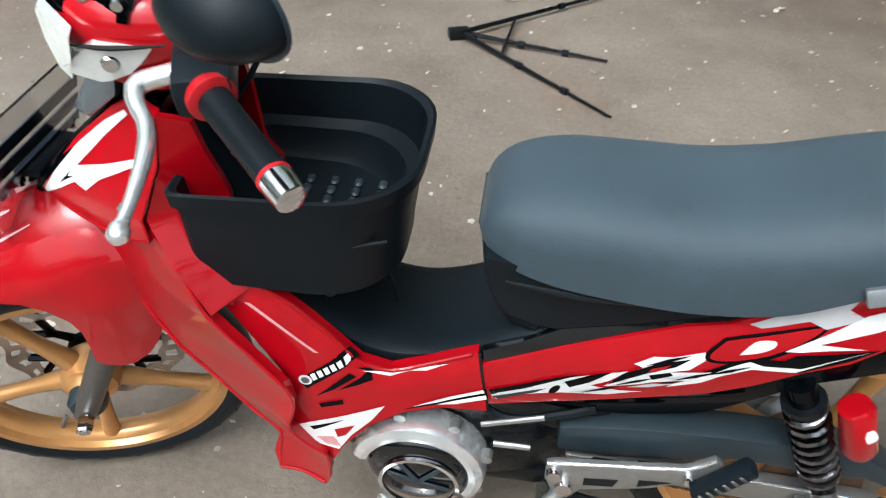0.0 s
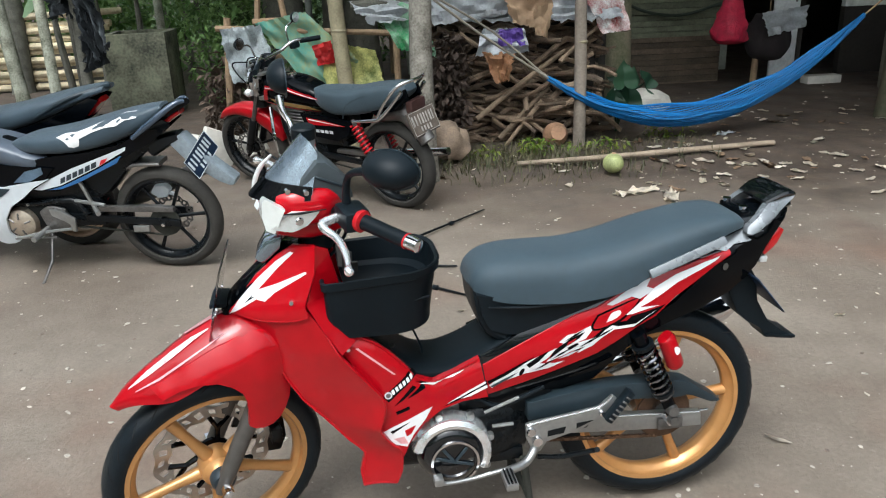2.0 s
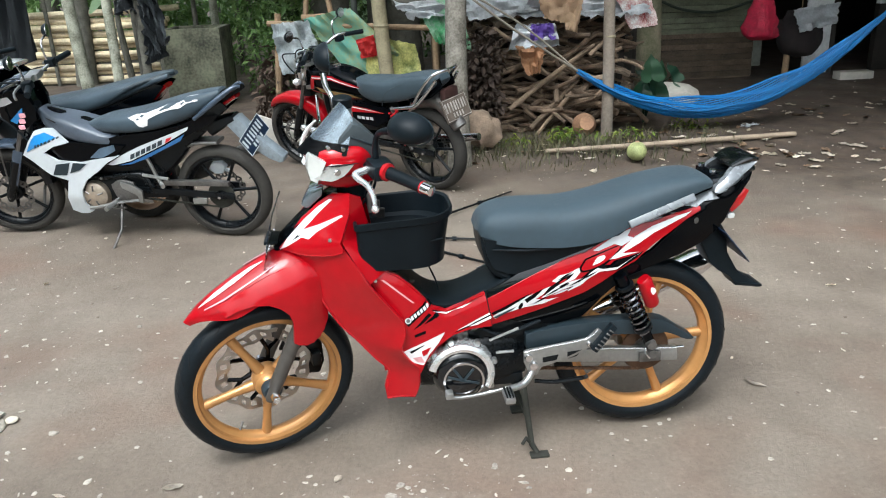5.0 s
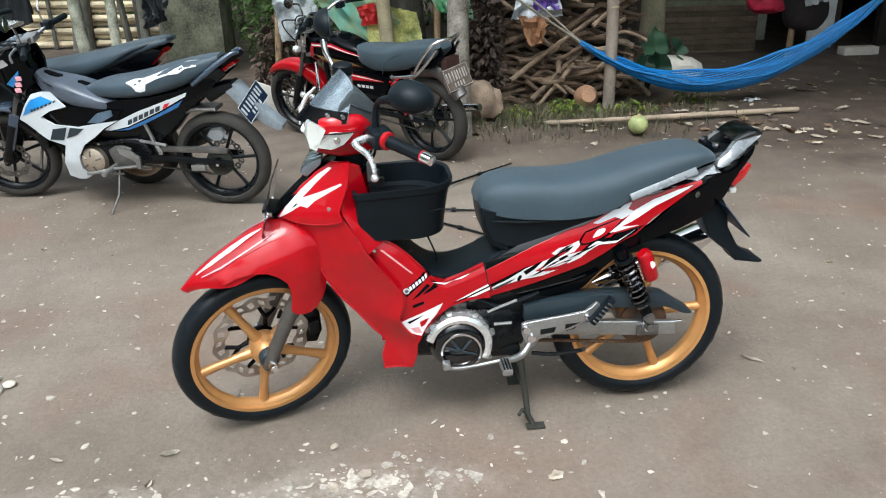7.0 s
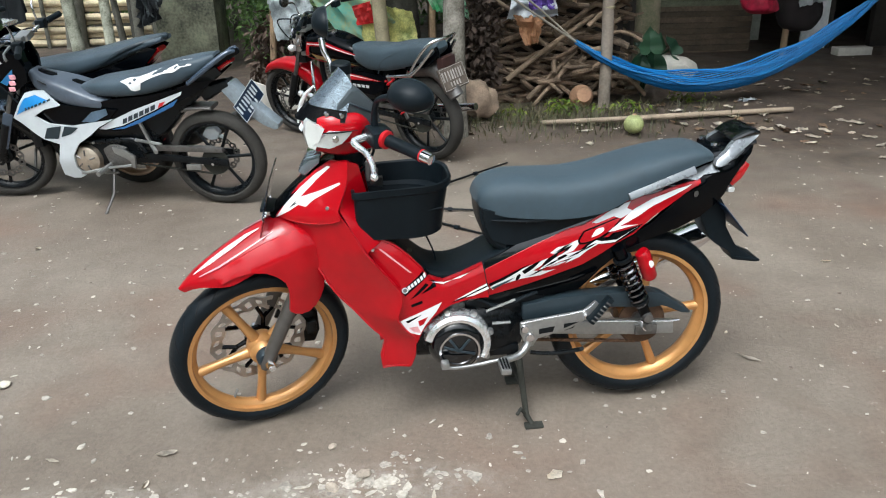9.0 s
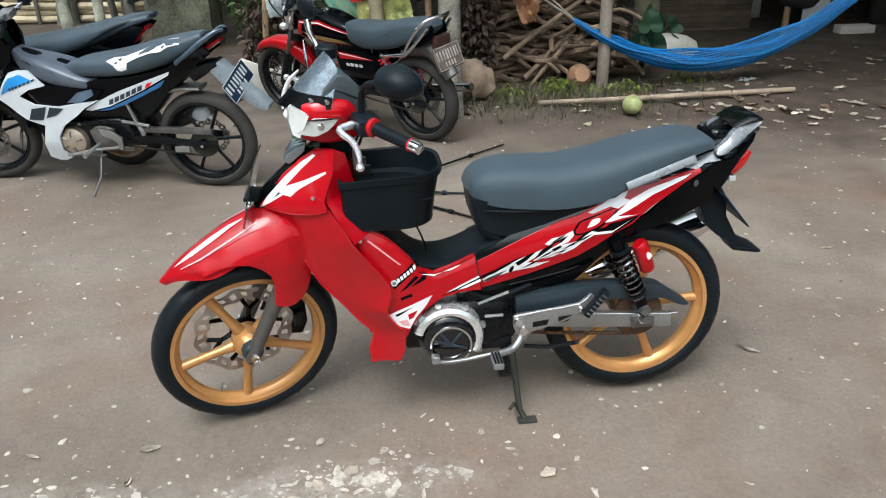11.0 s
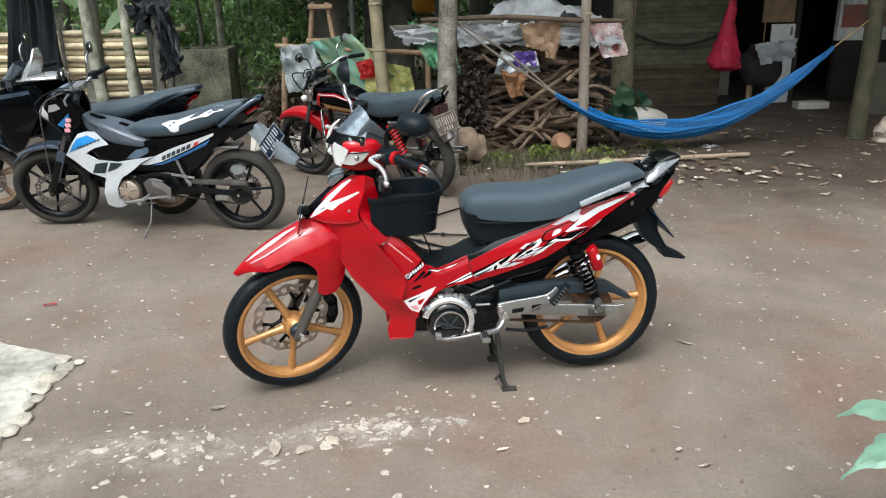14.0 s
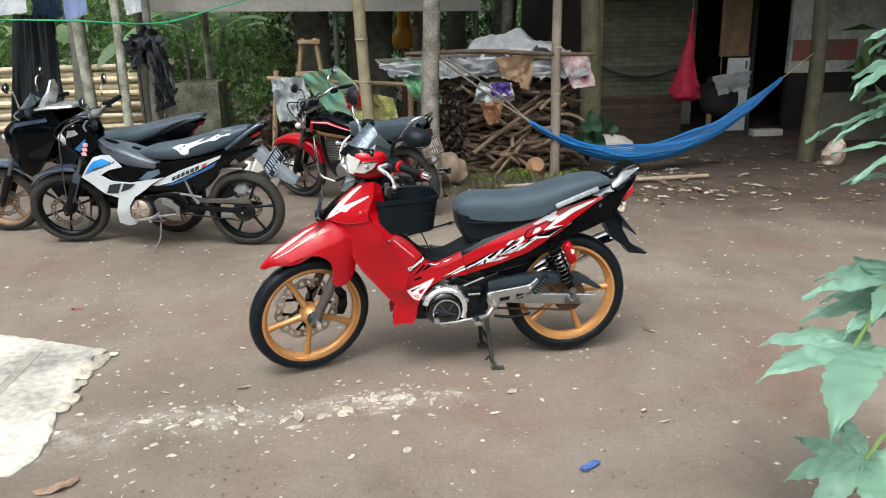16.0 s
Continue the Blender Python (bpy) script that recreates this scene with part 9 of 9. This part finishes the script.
def crumpled_leaf(k, length, width, material):
    """A dry leaf lying nearly flat, its blade creased and its edge torn."""
    q = random.Random(k)
    b = bmesh.new()
    rows = []
    for i in range(8):
        u = i / 7
        w = width * 0.5 * math.sin(math.pi * (u * 0.9 + 0.05)) ** 0.7
        rows.append([b.verts.new((length * (u - 0.5), t * w * q.uniform(0.65, 1.2) + 0.15 * length * math.sin(2.2 * u + k), 0.004 + abs(noise.noise(Vector((u * 3 + k, t * 1.7, k)))) * length * 0.22)) for t in (-1, -0.45, 0, 0.5, 1)])
    for r0, r1 in zip(rows, rows[1:]):
        for i in range(4):
            b.faces.new((r0[i], r0[i + 1], r1[i + 1], r1[i]))
    bmesh.ops.solidify(b, geom=b.faces[:], thickness=0.001)
    return mesh_of("leaf", b, material, 60)


def litter():
    q = random.Random(11)
    dry = [leaf_mesh(k, q.uniform(0.07, 0.13), q.uniform(0.025, 0.05), DRYLEAF) for k in range(5)]
    pale = [leaf_mesh(k + 20, q.uniform(0.05, 0.10), q.uniform(0.02, 0.045), PALELEAF) for k in range(6)]

    def drop(me, x, y, turn, label, s=1.0):
        ob = new("fallen_leaf", me)
        ob.matrix_basis = Matrix.Translation((x, y, ground_height(x, y) + 0.004)) @ Matrix.Rotation(turn, 4, "Z") @ Matrix.Scale(s, 4)
        tagged(ob, label, "leaf", "fallen leaves")

    drop(pale[0], -0.875, -0.20, 0.2, "pale curled fallen leaf on the bare earth", 1.15)
    drop(pale[1], 0.28, -0.42, 0.5, "pale curved fallen leaf")
    drop(pale[2], 1.11, 0.166, 2.4, "pale fallen leaf on bare earth")
    drop(crumpled_leaf(91, 0.13, 0.055, TANLEAF), -1.42, -0.90, 0.75, "pinkish tan curled fallen leaf on the earth", 1.1)
    drop(crumpled_leaf(92, 0.10, 0.045, TANLEAF), -1.46, -1.06, 1.0, "pinkish tan curled fallen leaf on the earth")
    drop(crumpled_leaf(93, 0.10, 0.04, PALELEAF), -0.62, -0.50, 1.45, "pale dry fallen leaf on the bare earth")
    for k in range(70):
        x, y = q.uniform(-3.4, 4.5), q.uniform(-0.9, 3.2)
        if abs(x) < 0.8 and abs(y) < 0.3:
            continue
        drop(q.choice(pale if q.random() < 0.9 else dry), x, y, q.uniform(0, 6.3), "pale dry fallen leaf on the bare earth", q.uniform(0.3, 0.7))
    broad = [crumpled_leaf(k + 50, q.uniform(0.08, 0.15), q.uniform(0.05, 0.095), PALELEAF if k % 3 else DRYLEAF) for k in range(12)]
    for k in range(85):
        x, y = q.uniform(1.7, 4.7), 2.5 + 2.6 * q.random() ** 0.8
        drop(q.choice(broad), x, y, q.uniform(0, 6.3), "curled dry fallen leaf on the dark earth by the hammock", q.uniform(0.35, 0.95))
    for k in range(26):
        x, y = q.gauss(2.9, 0.5), q.gauss(3.5, 0.25)
        drop(q.choice(broad), x, y, q.uniform(0, 6.3), "curled dry fallen leaf on the dark earth by the hammock", q.uniform(0.6, 1.1))
    for k in range(40):
        x, y = q.uniform(0.3, 2.4), q.uniform(3.5, 4.2)
        drop(q.choice(pale + dry), x, y, q.uniform(0, 6.3), "dry fallen leaf at the foot of the firewood", q.uniform(0.8, 1.5))
    # chips and grit pressed into the earth
    verts, faces = [], []

    def chip(x, y, r):
        n = q.randint(4, 6)
        a0, k = q.uniform(0, 6.3), len(verts)
        el = q.uniform(0.35, 1.0)
        z = ground_height(x, y)
        ring = []
        for i in range(n):
            a = 2 * math.pi * i / n + q.uniform(-0.3, 0.3)
            px, py = r * math.cos(a), r * math.sin(a) * el
            ring.append((x + px * math.cos(a0) - py * math.sin(a0), y + px * math.sin(a0) + py * math.cos(a0)))
        h = r * q.uniform(0.10, 0.35)
        for px, py in ring:
            verts.append((px, py, z - 0.003))
        for px, py in ring:
            verts.append((x + (px - x) * 0.8, y + (py - y) * 0.8, z + h + q.uniform(-0.2, 0.2) * h))
        faces.append(tuple(range(k + n, k + 2 * n)))
        for i in range(n):
            j = (i + 1) % n
            faces.append((k + i, k + j, k + n + j, k + n + i))

    for _ in range(2600):
        chip(q.uniform(-4.2, 5.0), q.uniform(-1.8, 3.6), 0.0025 + 0.012 * q.random() ** 3)
    for _ in range(260):
        u = q.gauss(0, 1)
        chip(-0.28 + u * 0.30, -0.40 + u * 0.05 + q.gauss(0, 0.09), 0.002 + 0.013 * q.random() ** 3.5)
    for _ in range(160):
        chip(-1.05 + q.gauss(0, 0.35), -0.42 + q.gauss(0, 0.16), 0.002 + 0.011 * q.random() ** 3)
    for _ in range(240):
        chip(q.uniform(1.5, 5.0), q.uniform(2.8, 6.3), 0.004 + 0.02 * q.random() ** 3)
    pale_count = len(verts), len(faces)
    for cx, cy, n, spread in ((-0.78, -0.88, 60, 0.07), (-0.45, -1.05, 90, 0.16), (-1.0, -1.12, 90, 0.2), (0.55, -1.10, 70, 0.10), (-0.1, -1.15, 80, 0.2), (0.9, -0.9, 50, 0.2), (-0.3, 0.55, 40, 0.3), (1.3, 0.4, 60, 0.5), (-1.2, 1.1, 60, 0.5)):
        for _ in range(n):
            chip(cx + q.gauss(0, spread * 1.5), cy + q.gauss(0, spread * 0.8), 0.0025 + 0.011 * q.random() ** 4)
    clod_verts, clod_faces = verts[pale_count[0]:], [tuple(i - pale_count[0] for i in f) for f in faces[pale_count[1]:]]
    del verts[pale_count[0]:], faces[pale_count[1]:]
    clods = bpy.data.meshes.new("earth_clods")
    clods.from_pydata(clod_verts, [], clod_faces)
    clods.materials.append(mat("dark_clod", (0.14, 0.11, 0.09), 0.95, var=0.4, scale=30))
    tagged(new("earth_clods", clods), "small dark crumbs and clods of damp earth", "soil", kind="stuff")
    # flat flakes of crumbled mortar
    def flake(x, y, r):
        n, k, a0, el = q.randint(7, 10), len(verts), q.uniform(0, 6.3), q.uniform(0.25, 0.85)
        z = ground_height(x, y)
        ring = []
        for i in range(n):
            a, rr = 2 * math.pi * i / n, r * q.uniform(0.55, 1.25)
            px, py = rr * math.cos(a), rr * math.sin(a) * el
            ring.append((x + px * math.cos(a0) - py * math.sin(a0), y + px * math.sin(a0) + py * math.cos(a0)))
        h = 0.002 + 0.10 * r * q.random()
        verts.extend((px, py, z - 0.004) for px, py in ring)
        verts.extend((x + (px - x) * 0.86, y + (py - y) * 0.86, z + h * q.uniform(0.7, 1.2)) for px, py in ring)
        verts.append((x, y, z + h * 1.2))
        for i in range(n):
            j = (i + 1) % n
            faces.append((k + i, k + j, k + n + j, k + n + i))
            faces.append((k + n + i, k + n + j, k + 2 * n))

    for _ in range(45):
        flake(-1.02 + q.gauss(0, 0.20), -0.46 + q.gauss(0, 0.07), 0.006 + 0.034 * q.random() ** 2.2)
    for _ in range(70):
        u = q.gauss(0, 1)
        flake(-0.28 + u * 0.20, -0.40 + u * 0.03 + q.gauss(0, 0.05), 0.005 + 0.026 * q.random() ** 2.2)
    for _ in range(190):
        flake(q.uniform(-3.4, 3.6), q.uniform(-1.5, 3.0), 0.004 + 0.017 * q.random() ** 2.5)
    for _ in range(90):
        flake(-0.9 + q.gauss(0, 0.6), -0.62 + q.gauss(0, 0.28), 0.004 + 0.020 * q.random() ** 2.2)
    for _ in range(80):
        flake(q.gauss(-1.9, 0.5), q.gauss(0.9, 0.5), 0.004 + 0.016 * q.random() ** 2.2)
    for x, y, r in ((-0.30, -0.37, 0.040), (-0.21, -0.385, 0.045), (-0.145, -0.42, 0.028), (-0.62, -0.58, 0.038), (-0.44, -0.50, 0.034)):
        flake(x, y, r)
    me = bpy.data.meshes.new("chips")
    me.from_pydata(verts, [], faces)
    me.materials.append(CHIPS)
    tagged(new("stone_chips", me), "pale stone chips and grit pressed into the earth", "gravel", "", "stuff")
    rocks = [stone_mesh(k + 40, 0.03, mat("pale_rock", (0.36, 0.31, 0.25), 0.9, var=0.3, scale=20, bump=0.4)) for k in range(4)]
    for x, y, r in ((-0.27, -0.35, 0.8), (-0.36, -0.40, 0.7), (-0.42, -0.47, 0.9), (-0.37, -0.21, 0.5), (-0.52, -0.52, 0.9)):
        ob = new("stone", rocks[int(r * 10) % 4])
        ob.matrix_basis = Matrix.Translation((x, y, ground_height(x, y) + 0.004)) @ Matrix.Rotation(q.uniform(0, 6), 4, "Z") @ Matrix.Diagonal((r * 1.1, r * 0.8, r * 0.32, 1))
        tagged(ob, "pale yellowish stone half sunk in the earth", "stone", "stones")


CHIPS = mat("chips", (0.35, 0.32, 0.275), 0.9, var=0.5, scale=9)


def loose_things():
    # lying tripod
    tp = thing("tripod", "thin black tripod lying on the earth", "tripod")
    hub = Vector((-0.25, 1.94, 0.03))
    for k, (x, y) in enumerate(((0.33, 1.46), (0.607, 2.778), (0.31, 1.86))):
        e = Vector((x, y, 0.012))
        leg = part("leg", tube([tuple(hub), tuple(hub.lerp(e, 0.5)), tuple(e)], [0.010, 0.008, 0.005], 8), ENGINE, tp)
        for u in (0.42, 0.72):
            part("clamp", moved(tube([(0, 0, -0.012), (0, 0, 0.012)], 0.013, 8), Matrix.Translation(hub.lerp(e, u)) @ (e - hub).to_track_quat("Z", "Y").to_matrix().to_4x4()), PLASTIC, leg)
    part("head", join(moved(box(-0.05, 0.03, -0.02, 0.02, -0.018, 0.018, 0.006), Matrix.Translation(hub) @ Matrix.Rotation(0.4, 4, "Z")), rod(hub.lerp(Vector((0.33, 1.46, 0.02)), 0.3), hub.lerp(Vector((0.607, 2.778, 0.02)), 0.22), 0.006)), ENGINE, tp)
    pole = trunk_mesh([(1.0, 3.64, 0.070), (1.6, 3.63, 0.078), (2.2, 3.68, 0.078), (3.05, 3.76, 0.075)], [0.016, 0.019, 0.021, 0.020], 0.1, 10, 5, 2)
    solid("bamboo_pole", pole, mat("grey_pole", (0.24, 0.19, 0.14), 0.8, var=0.3, bump=0.2), "long bamboo pole lying along the grass", "pole")
    nut = thing("coconut", "green-yellow coconut on the earth", "coconut", Matrix.Translation((1.655, 3.42, 0.085)))
    b = bmesh.new()
    bmesh.ops.create_icosphere(b, subdivisions=3, radius=0.075)
    for v in b.verts:
        v.co.z *= 0.95
        v.co *= 1 + 0.04 * noise.noise(v.co * 20)
    part("husk", b, COCO, nut)
    part("stalk_end", tube([(0.0, 0, 0.07), (0.0, 0, 0.078)], [0.018, 0.012], 10), DRYLEAF, nut)
    for k, (x, y, s, a, mt, lab) in enumerate(((1.66, 2.88, 0.15, 0.3, PALELEAF, "torn sheet of pale cardboard on the earth"), (1.86, 2.76, 0.12, 1.2, PALELEAF, "folded pale paper scrap on the earth"), (2.27, 3.75, 0.11, 0.2, TARP, "crumpled white plastic bag in the grass"), (0.447, -1.045, 0.042, 0.6, mat("blue_scrap", (0.10, 0.20, 0.52), 0.5, var=0.1), "small torn scrap of blue plastic"), (2.9, 4.2, 0.09, 0.5, TARP, "white plastic scrap under the hammock"), (-1.95, 0.95, 0.03, 0.4, mat("red_scrap", (0.65, 0.08, 0.10), 0.5), "tiny red and white wrapper"))):
        z = ground_height(x, y) + 0.012
        c = math.cos(a) * s, math.sin(a) * s
        b = patch([(x - c[0], y - c[1], z), (x + c[0], y + c[1], z), (x + c[0] - c[1] * 0.7, y + c[1] + c[0] * 0.7, z), (x - c[0] - c[1] * 0.7, y - c[1] + c[0] * 0.7, z)], 12, 10, s * 0.22, 3, 0.002, 40 + k, s * 0.35)
        for v in b.verts:
            v.co.z = max(v.co.z, z - 0.006)
        solid("scrap", b, mt, lab, "litter", group="scraps")
    pot = moved(lathe([(0.0, -0.02), (0.06, -0.02), (0.095, 0.05), (0.10, 0.10), (0.09, 0.15), (0.08, 0.15), (0.085, 0.10), (0.0, 0.06)], 28), Matrix.Translation((1.45, 4.18, 0.16)) @ Matrix.Rotation(radians(70), 4, "X") @ Matrix.Rotation(radians(-90), 4, "X"))
    solid("clay_pot", pot, mat("clay", (0.30, 0.17, 0.10), 0.8, var=0.3, bump=0.2), "brown clay pot tipped by the firewood", "pot")
    st = stone_mesh(77, 0.2, CONCRETE)
    ob = new("boulder", st)
    ob.matrix_basis = Matrix.Translation((2.62, 5.35, 0.12)) @ Matrix.Diagonal((1.2, 0.8, 0.8, 1))
    tagged(ob, "pale grey boulder by the house corner", "stone")
    lump = loft([(-0.10, 0.10, 0.07, 0.09), (-0.04, 0.16, 0.12, 0.15), (0.05, 0.15, 0.12, 0.14), (0.13, 0.08, 0.07, 0.07)], 16, 4, 2.4)
    for v in lump.verts:
        v.co *= 1 + 0.22 * noise.noise(v.co * 9 + Vector((3, 0, 0)))
        v.co.z = max(0.0, v.co.z)
    solid("sack", lump, mat("beige_sack", (0.17, 0.125, 0.09), 0.85, var=0.4, scale=12, bump=0.4), "crumpled beige sack at the foot of the trunk", "sack", Matrix.Translation((0.52, 3.86, 0.04)))
    for x, y, a, t, sc in ((-1.24, 4.45, 0.4, 0.5, 1.0), (-1.02, 4.62, -0.3, -0.4, 0.8), (-1.42, 4.75, 1.0, 0.3, 0.7)):
        chunk = box(-0.16 * sc, 0.16 * sc, -0.035, 0.035, -0.12 * sc, 0.12 * sc, 0.012)
        for v in chunk.verts:
            v.co += Vector((noise.noise(v.co * 9), 0, noise.noise(v.co * 9 + Vector((4, 0, 0))))) * 0.03
        solid("rubble", chunk, CONCRETE, "broken slab of pale concrete beside the roadster", "rubble", Matrix.Translation((x, y, 0.16 * sc)) @ Matrix.Rotation(a, 4, "Z") @ Matrix.Rotation(t, 4, "Y"), "rubble")
    # taro by the stack
    tr = thing("taro_plant", "dark green heart-leaved taro beside the firewood", "plant", Matrix.Translation((2.08, 4.62, 0.05)))
    q = random.Random(3)
    for k in range(8):
        a, hgt, out = q.uniform(0, 6.3), q.uniform(0.22, 0.52), q.uniform(0.05, 0.2)
        e = Vector((math.cos(a) * out, math.sin(a) * out - 0.08, hgt))
        part("stalk", tube([(0, 0, 0), (e.x * 0.4, e.y * 0.4, hgt * 0.7), tuple(e)], [0.012, 0.010, 0.006], 7, 3), TARO, tr)
        s = q.uniform(0.07, 0.125)
        outl = [(s * 1.1 * math.sin(t) ** 3 * 0.75, s * 0.075 * (13 * math.cos(t) - 5 * math.cos(2 * t) - 2 * math.cos(3 * t))) for t in (2 * math.pi * i / 22 for i in range(22))]
        lf = skin(outl, lambda x, z: -0.55 * abs(x) - 2.4 * z * z + 0.012 * math.sin(45 * z), 0.02)
        part("leaf_blade", lf, TARO, tr, "", Matrix.Translation(e) @ Matrix.Rotation(q.uniform(-0.8, 0.8), 4, "Z") @ Matrix.Rotation(radians(q.uniform(-55, -5)), 4, "X") @ Matrix.Rotation(radians(180 + q.uniform(-40, 40)), 4, "Y"))
    # grass tufts
    verts, faces = [], []
    for _ in range(1700):
        if q.random() < 0.75:
            x, y = q.gauss(1.15, 0.5), q.gauss(3.78, 0.22)
        else:
            x, y = q.uniform(0.2, 2.6), q.uniform(3.6, 4.3)
        z = ground_height(x, y)
        hgt, w, a = q.uniform(0.03, 0.12), q.uniform(0.002, 0.005), q.uniform(0, 6.3)
        d = Vector((math.cos(a), math.sin(a), 0))
        s = Vector((-d.y, d.x, 0)) * w
        p, k = Vector((x, y, z - 0.005)), len(verts)
        verts += [p - s, p + s, p + d * hgt * 0.3 + s * 0.7 + Vector((0, 0, hgt * 0.65)), p + d * hgt * 0.3 - s * 0.7 + Vector((0, 0, hgt * 0.65)), p + d * hgt * 0.8 + Vector((0, 0, hgt))]
        faces += [(k, k + 1, k + 2, k + 3), (k + 3, k + 2, k + 4)]
    me = bpy.data.meshes.new("grass")
    me.from_pydata([tuple(v) for v in verts], [], faces)
    me.materials.append(GRASS)
    tagged(new("grass", me), "thin trodden grass at the foot of the firewood", "grass", "", "stuff")
    me = leaf_cloud([(1.22, 3.98, 0.12, 0.14, 0.08, 0.07, 120), (1.7, 4.0, 0.09, 0.3, 0.1, 0.06, 90), (0.75, 3.95, 0.10, 0.2, 0.1, 0.06, 60), (2.4, 4.3, 0.12, 0.2, 0.12, 0.08, 90)], 0.06, 5)
    me.materials.append(leafy("bright_weed", (0.10, 0.20, 0.02), (0.30, 0.36, 0.05)))
    tagged(new("weeds", me), "small bright green weeds by the firewood", "weeds", "", "stuff")
    bun = thing("wire_bundle", "clear plastic bundle leaning on the trunk", "bundle", Matrix.Translation((4.66, 4.30, 0)))
    film = tube([(0, 0, 0.0), (0.0, 0, 0.05), (0.02, 0, 0.15), (0.05, 0, 0.25), (0.07, 0, 0.31)], [0.04, 0.09, 0.115, 0.085, 0.03], 22, 4)
    for v in film.verts:
        k = 1 + 0.35 * noise.noise(v.co * 16) + 0.15 * noise.noise(v.co * 40)
        v.co.x, v.co.y = 0.03 + (v.co.x - 0.03) * k, v.co.y * k
    part("film", film, mat("dirty_film", (0.34, 0.30, 0.26), 0.45, var=0.7, scale=14, tint=(0.14, 0.09, 0.06)), bun)
    part("wrap", tube([(0, -0.06, 0.05), (0.03, -0.13, 0.15), (0.07, -0.08, 0.26)], 0.012, 6, 3), DRYLEAF, bun)


def papaya():
    """Young papaya at the edge of the path: lobed leaves on long stalks."""
    root = thing("papaya_plant", "young papaya plant with broad pale green lobed leaves", "plant", Matrix.Translation((1.08, -1.72, 0)))
    part("stem", tube([(0, 0, 0), (0.01, 0.01, 0.5), (-0.02, 0, 1.0), (0.0, 0.02, 1.5), (0.02, 0.0, 1.75)], [0.028, 0.025, 0.022, 0.018, 0.012], 10, 4), mat("green_stem", (0.12, 0.20, 0.07), 0.6, var=0.2), root)

    def blade(scale, seed, lobes=(0.7, 0.8, 0.9, 1.0, 0.9, 0.8, 0.7)):
        """Lobes set round a palm, finely toothed, folded along the rib and drooping."""
        q = random.Random(seed)
        b = bmesh.new()
        for k, grow in enumerate(lobes):
            a = radians(-126 + 42 * k + q.uniform(-6, 6))
            L = scale * grow * q.uniform(0.93, 1.06)
            d, s = Vector((math.cos(a), math.sin(a), 0)), Vector((-math.sin(a), math.cos(a), 0))
            droop, twist, off = q.uniform(0.22, 0.48), q.uniform(-0.45, 0.45), q.uniform(0, 9)
            rows = []
            for i in range(25):
                u = i / 24
                w = scale * grow ** 0.5 * (0.022 + 0.125 * math.sin(math.pi * u ** 0.85) ** 0.9) * (1 - u ** 4) + 0.002
                left = w * (1 + 0.07 * (i % 3 - 1) * min(1, 3 * u) + 0.25 * noise.noise((5 * u, off, 0.3)))
                right = w * (1 + 0.07 * ((i + 1) % 3 - 1) * min(1, 3 * u) + 0.25 * noise.noise((5 * u, off, 7.3)))
                bend = 0.10 * L * math.sin(math.pi * u) * twist
                c = d * (L * (u - 0.18 * droop * u ** 3)) + s * bend + Vector((0, 0, 0.15 * L * u - droop * L * (0.36 * u * u + 0.28 * u ** 4)))
                row = []
                for t in (-1, -0.66, -0.33, 0, 0.33, 0.66, 1):
                    ww = left if t < 0 else right
                    lift = 0.16 * ww * abs(t) - 0.20 * ww * t * t + 0.012 * noise.noise((8 * u, 2.2 * t, off)) + t * ww * twist * u * 0.8
                    row.append(b.verts.new(c + s * (ww * t) + Vector((0, 0, lift))))
                rows.append(row)
            for r0, r1 in zip(rows, rows[1:]):
                for i in range(6):
                    b.faces.new((r0[i], r0[i + 1], r1[i + 1], r1[i]))
        return b

    spec = ((-0.18, 0.02, 0.716, 184, 0.40, 6, 0.98), (-0.12, 0.00, 0.40, 205, 0.25, 30, 0.40), (-0.05, 0.06, 0.88, 172, 0.27, 14, 0.85), (-0.02, 0.10, 0.80, 160, 0.26, 16, 0.7), (-0.02, 0.0, 1.24, 185, 0.29, 14, 1.1), (0.0, 0.02, 1.50, 178, 0.26, 8, 1.35), (0.1, 0.2, 1.1, 60, 0.3, 10, 0.9), (0.2, -0.1, 0.8, -30, 0.3, 10, 0.7), (0.12, -0.05, 1.4, -40, 0.28, 10, 1.3), (0.02, -0.10, 0.30, 220, 0.24, 20, 0.3), (0.02, 0.03, 1.36, 190, 0.26, 16, 1.2), (-0.06, 0.14, 1.30, 150, 0.24, 24, 1.15), (-0.04, 0.10, 1.44, 165, 0.22, 30, 1.3))
    for k, (x, y, z, turn, sc, tip, base) in enumerate(spec):
        part("leaf_stalk", tube([(0, 0, base), (x * 0.5, y * 0.5, (base + z) / 2 + 0.08), (x, y, z)], [0.009, 0.007, 0.005], 7, 4), mat("leaf_stalk", (0.20, 0.30, 0.10), 0.5), root)
        part("leaf_blade", blade(sc, 50 + k, *(((0.42, 0.5, 0.62, 0.80, 1.05, 0.60, 0.42),) if k == 0 else ())), PAPAYA, root, "", Matrix.Translation((x, y, z)) @ Matrix.Rotation(radians(turn), 4, "Z") @ Matrix.Rotation(radians(tip), 4, "Y"), 60)


house()
hammock()
posts_and_trees()
washing()
slab()
loose_things()
papaya()
litter()
firewood()
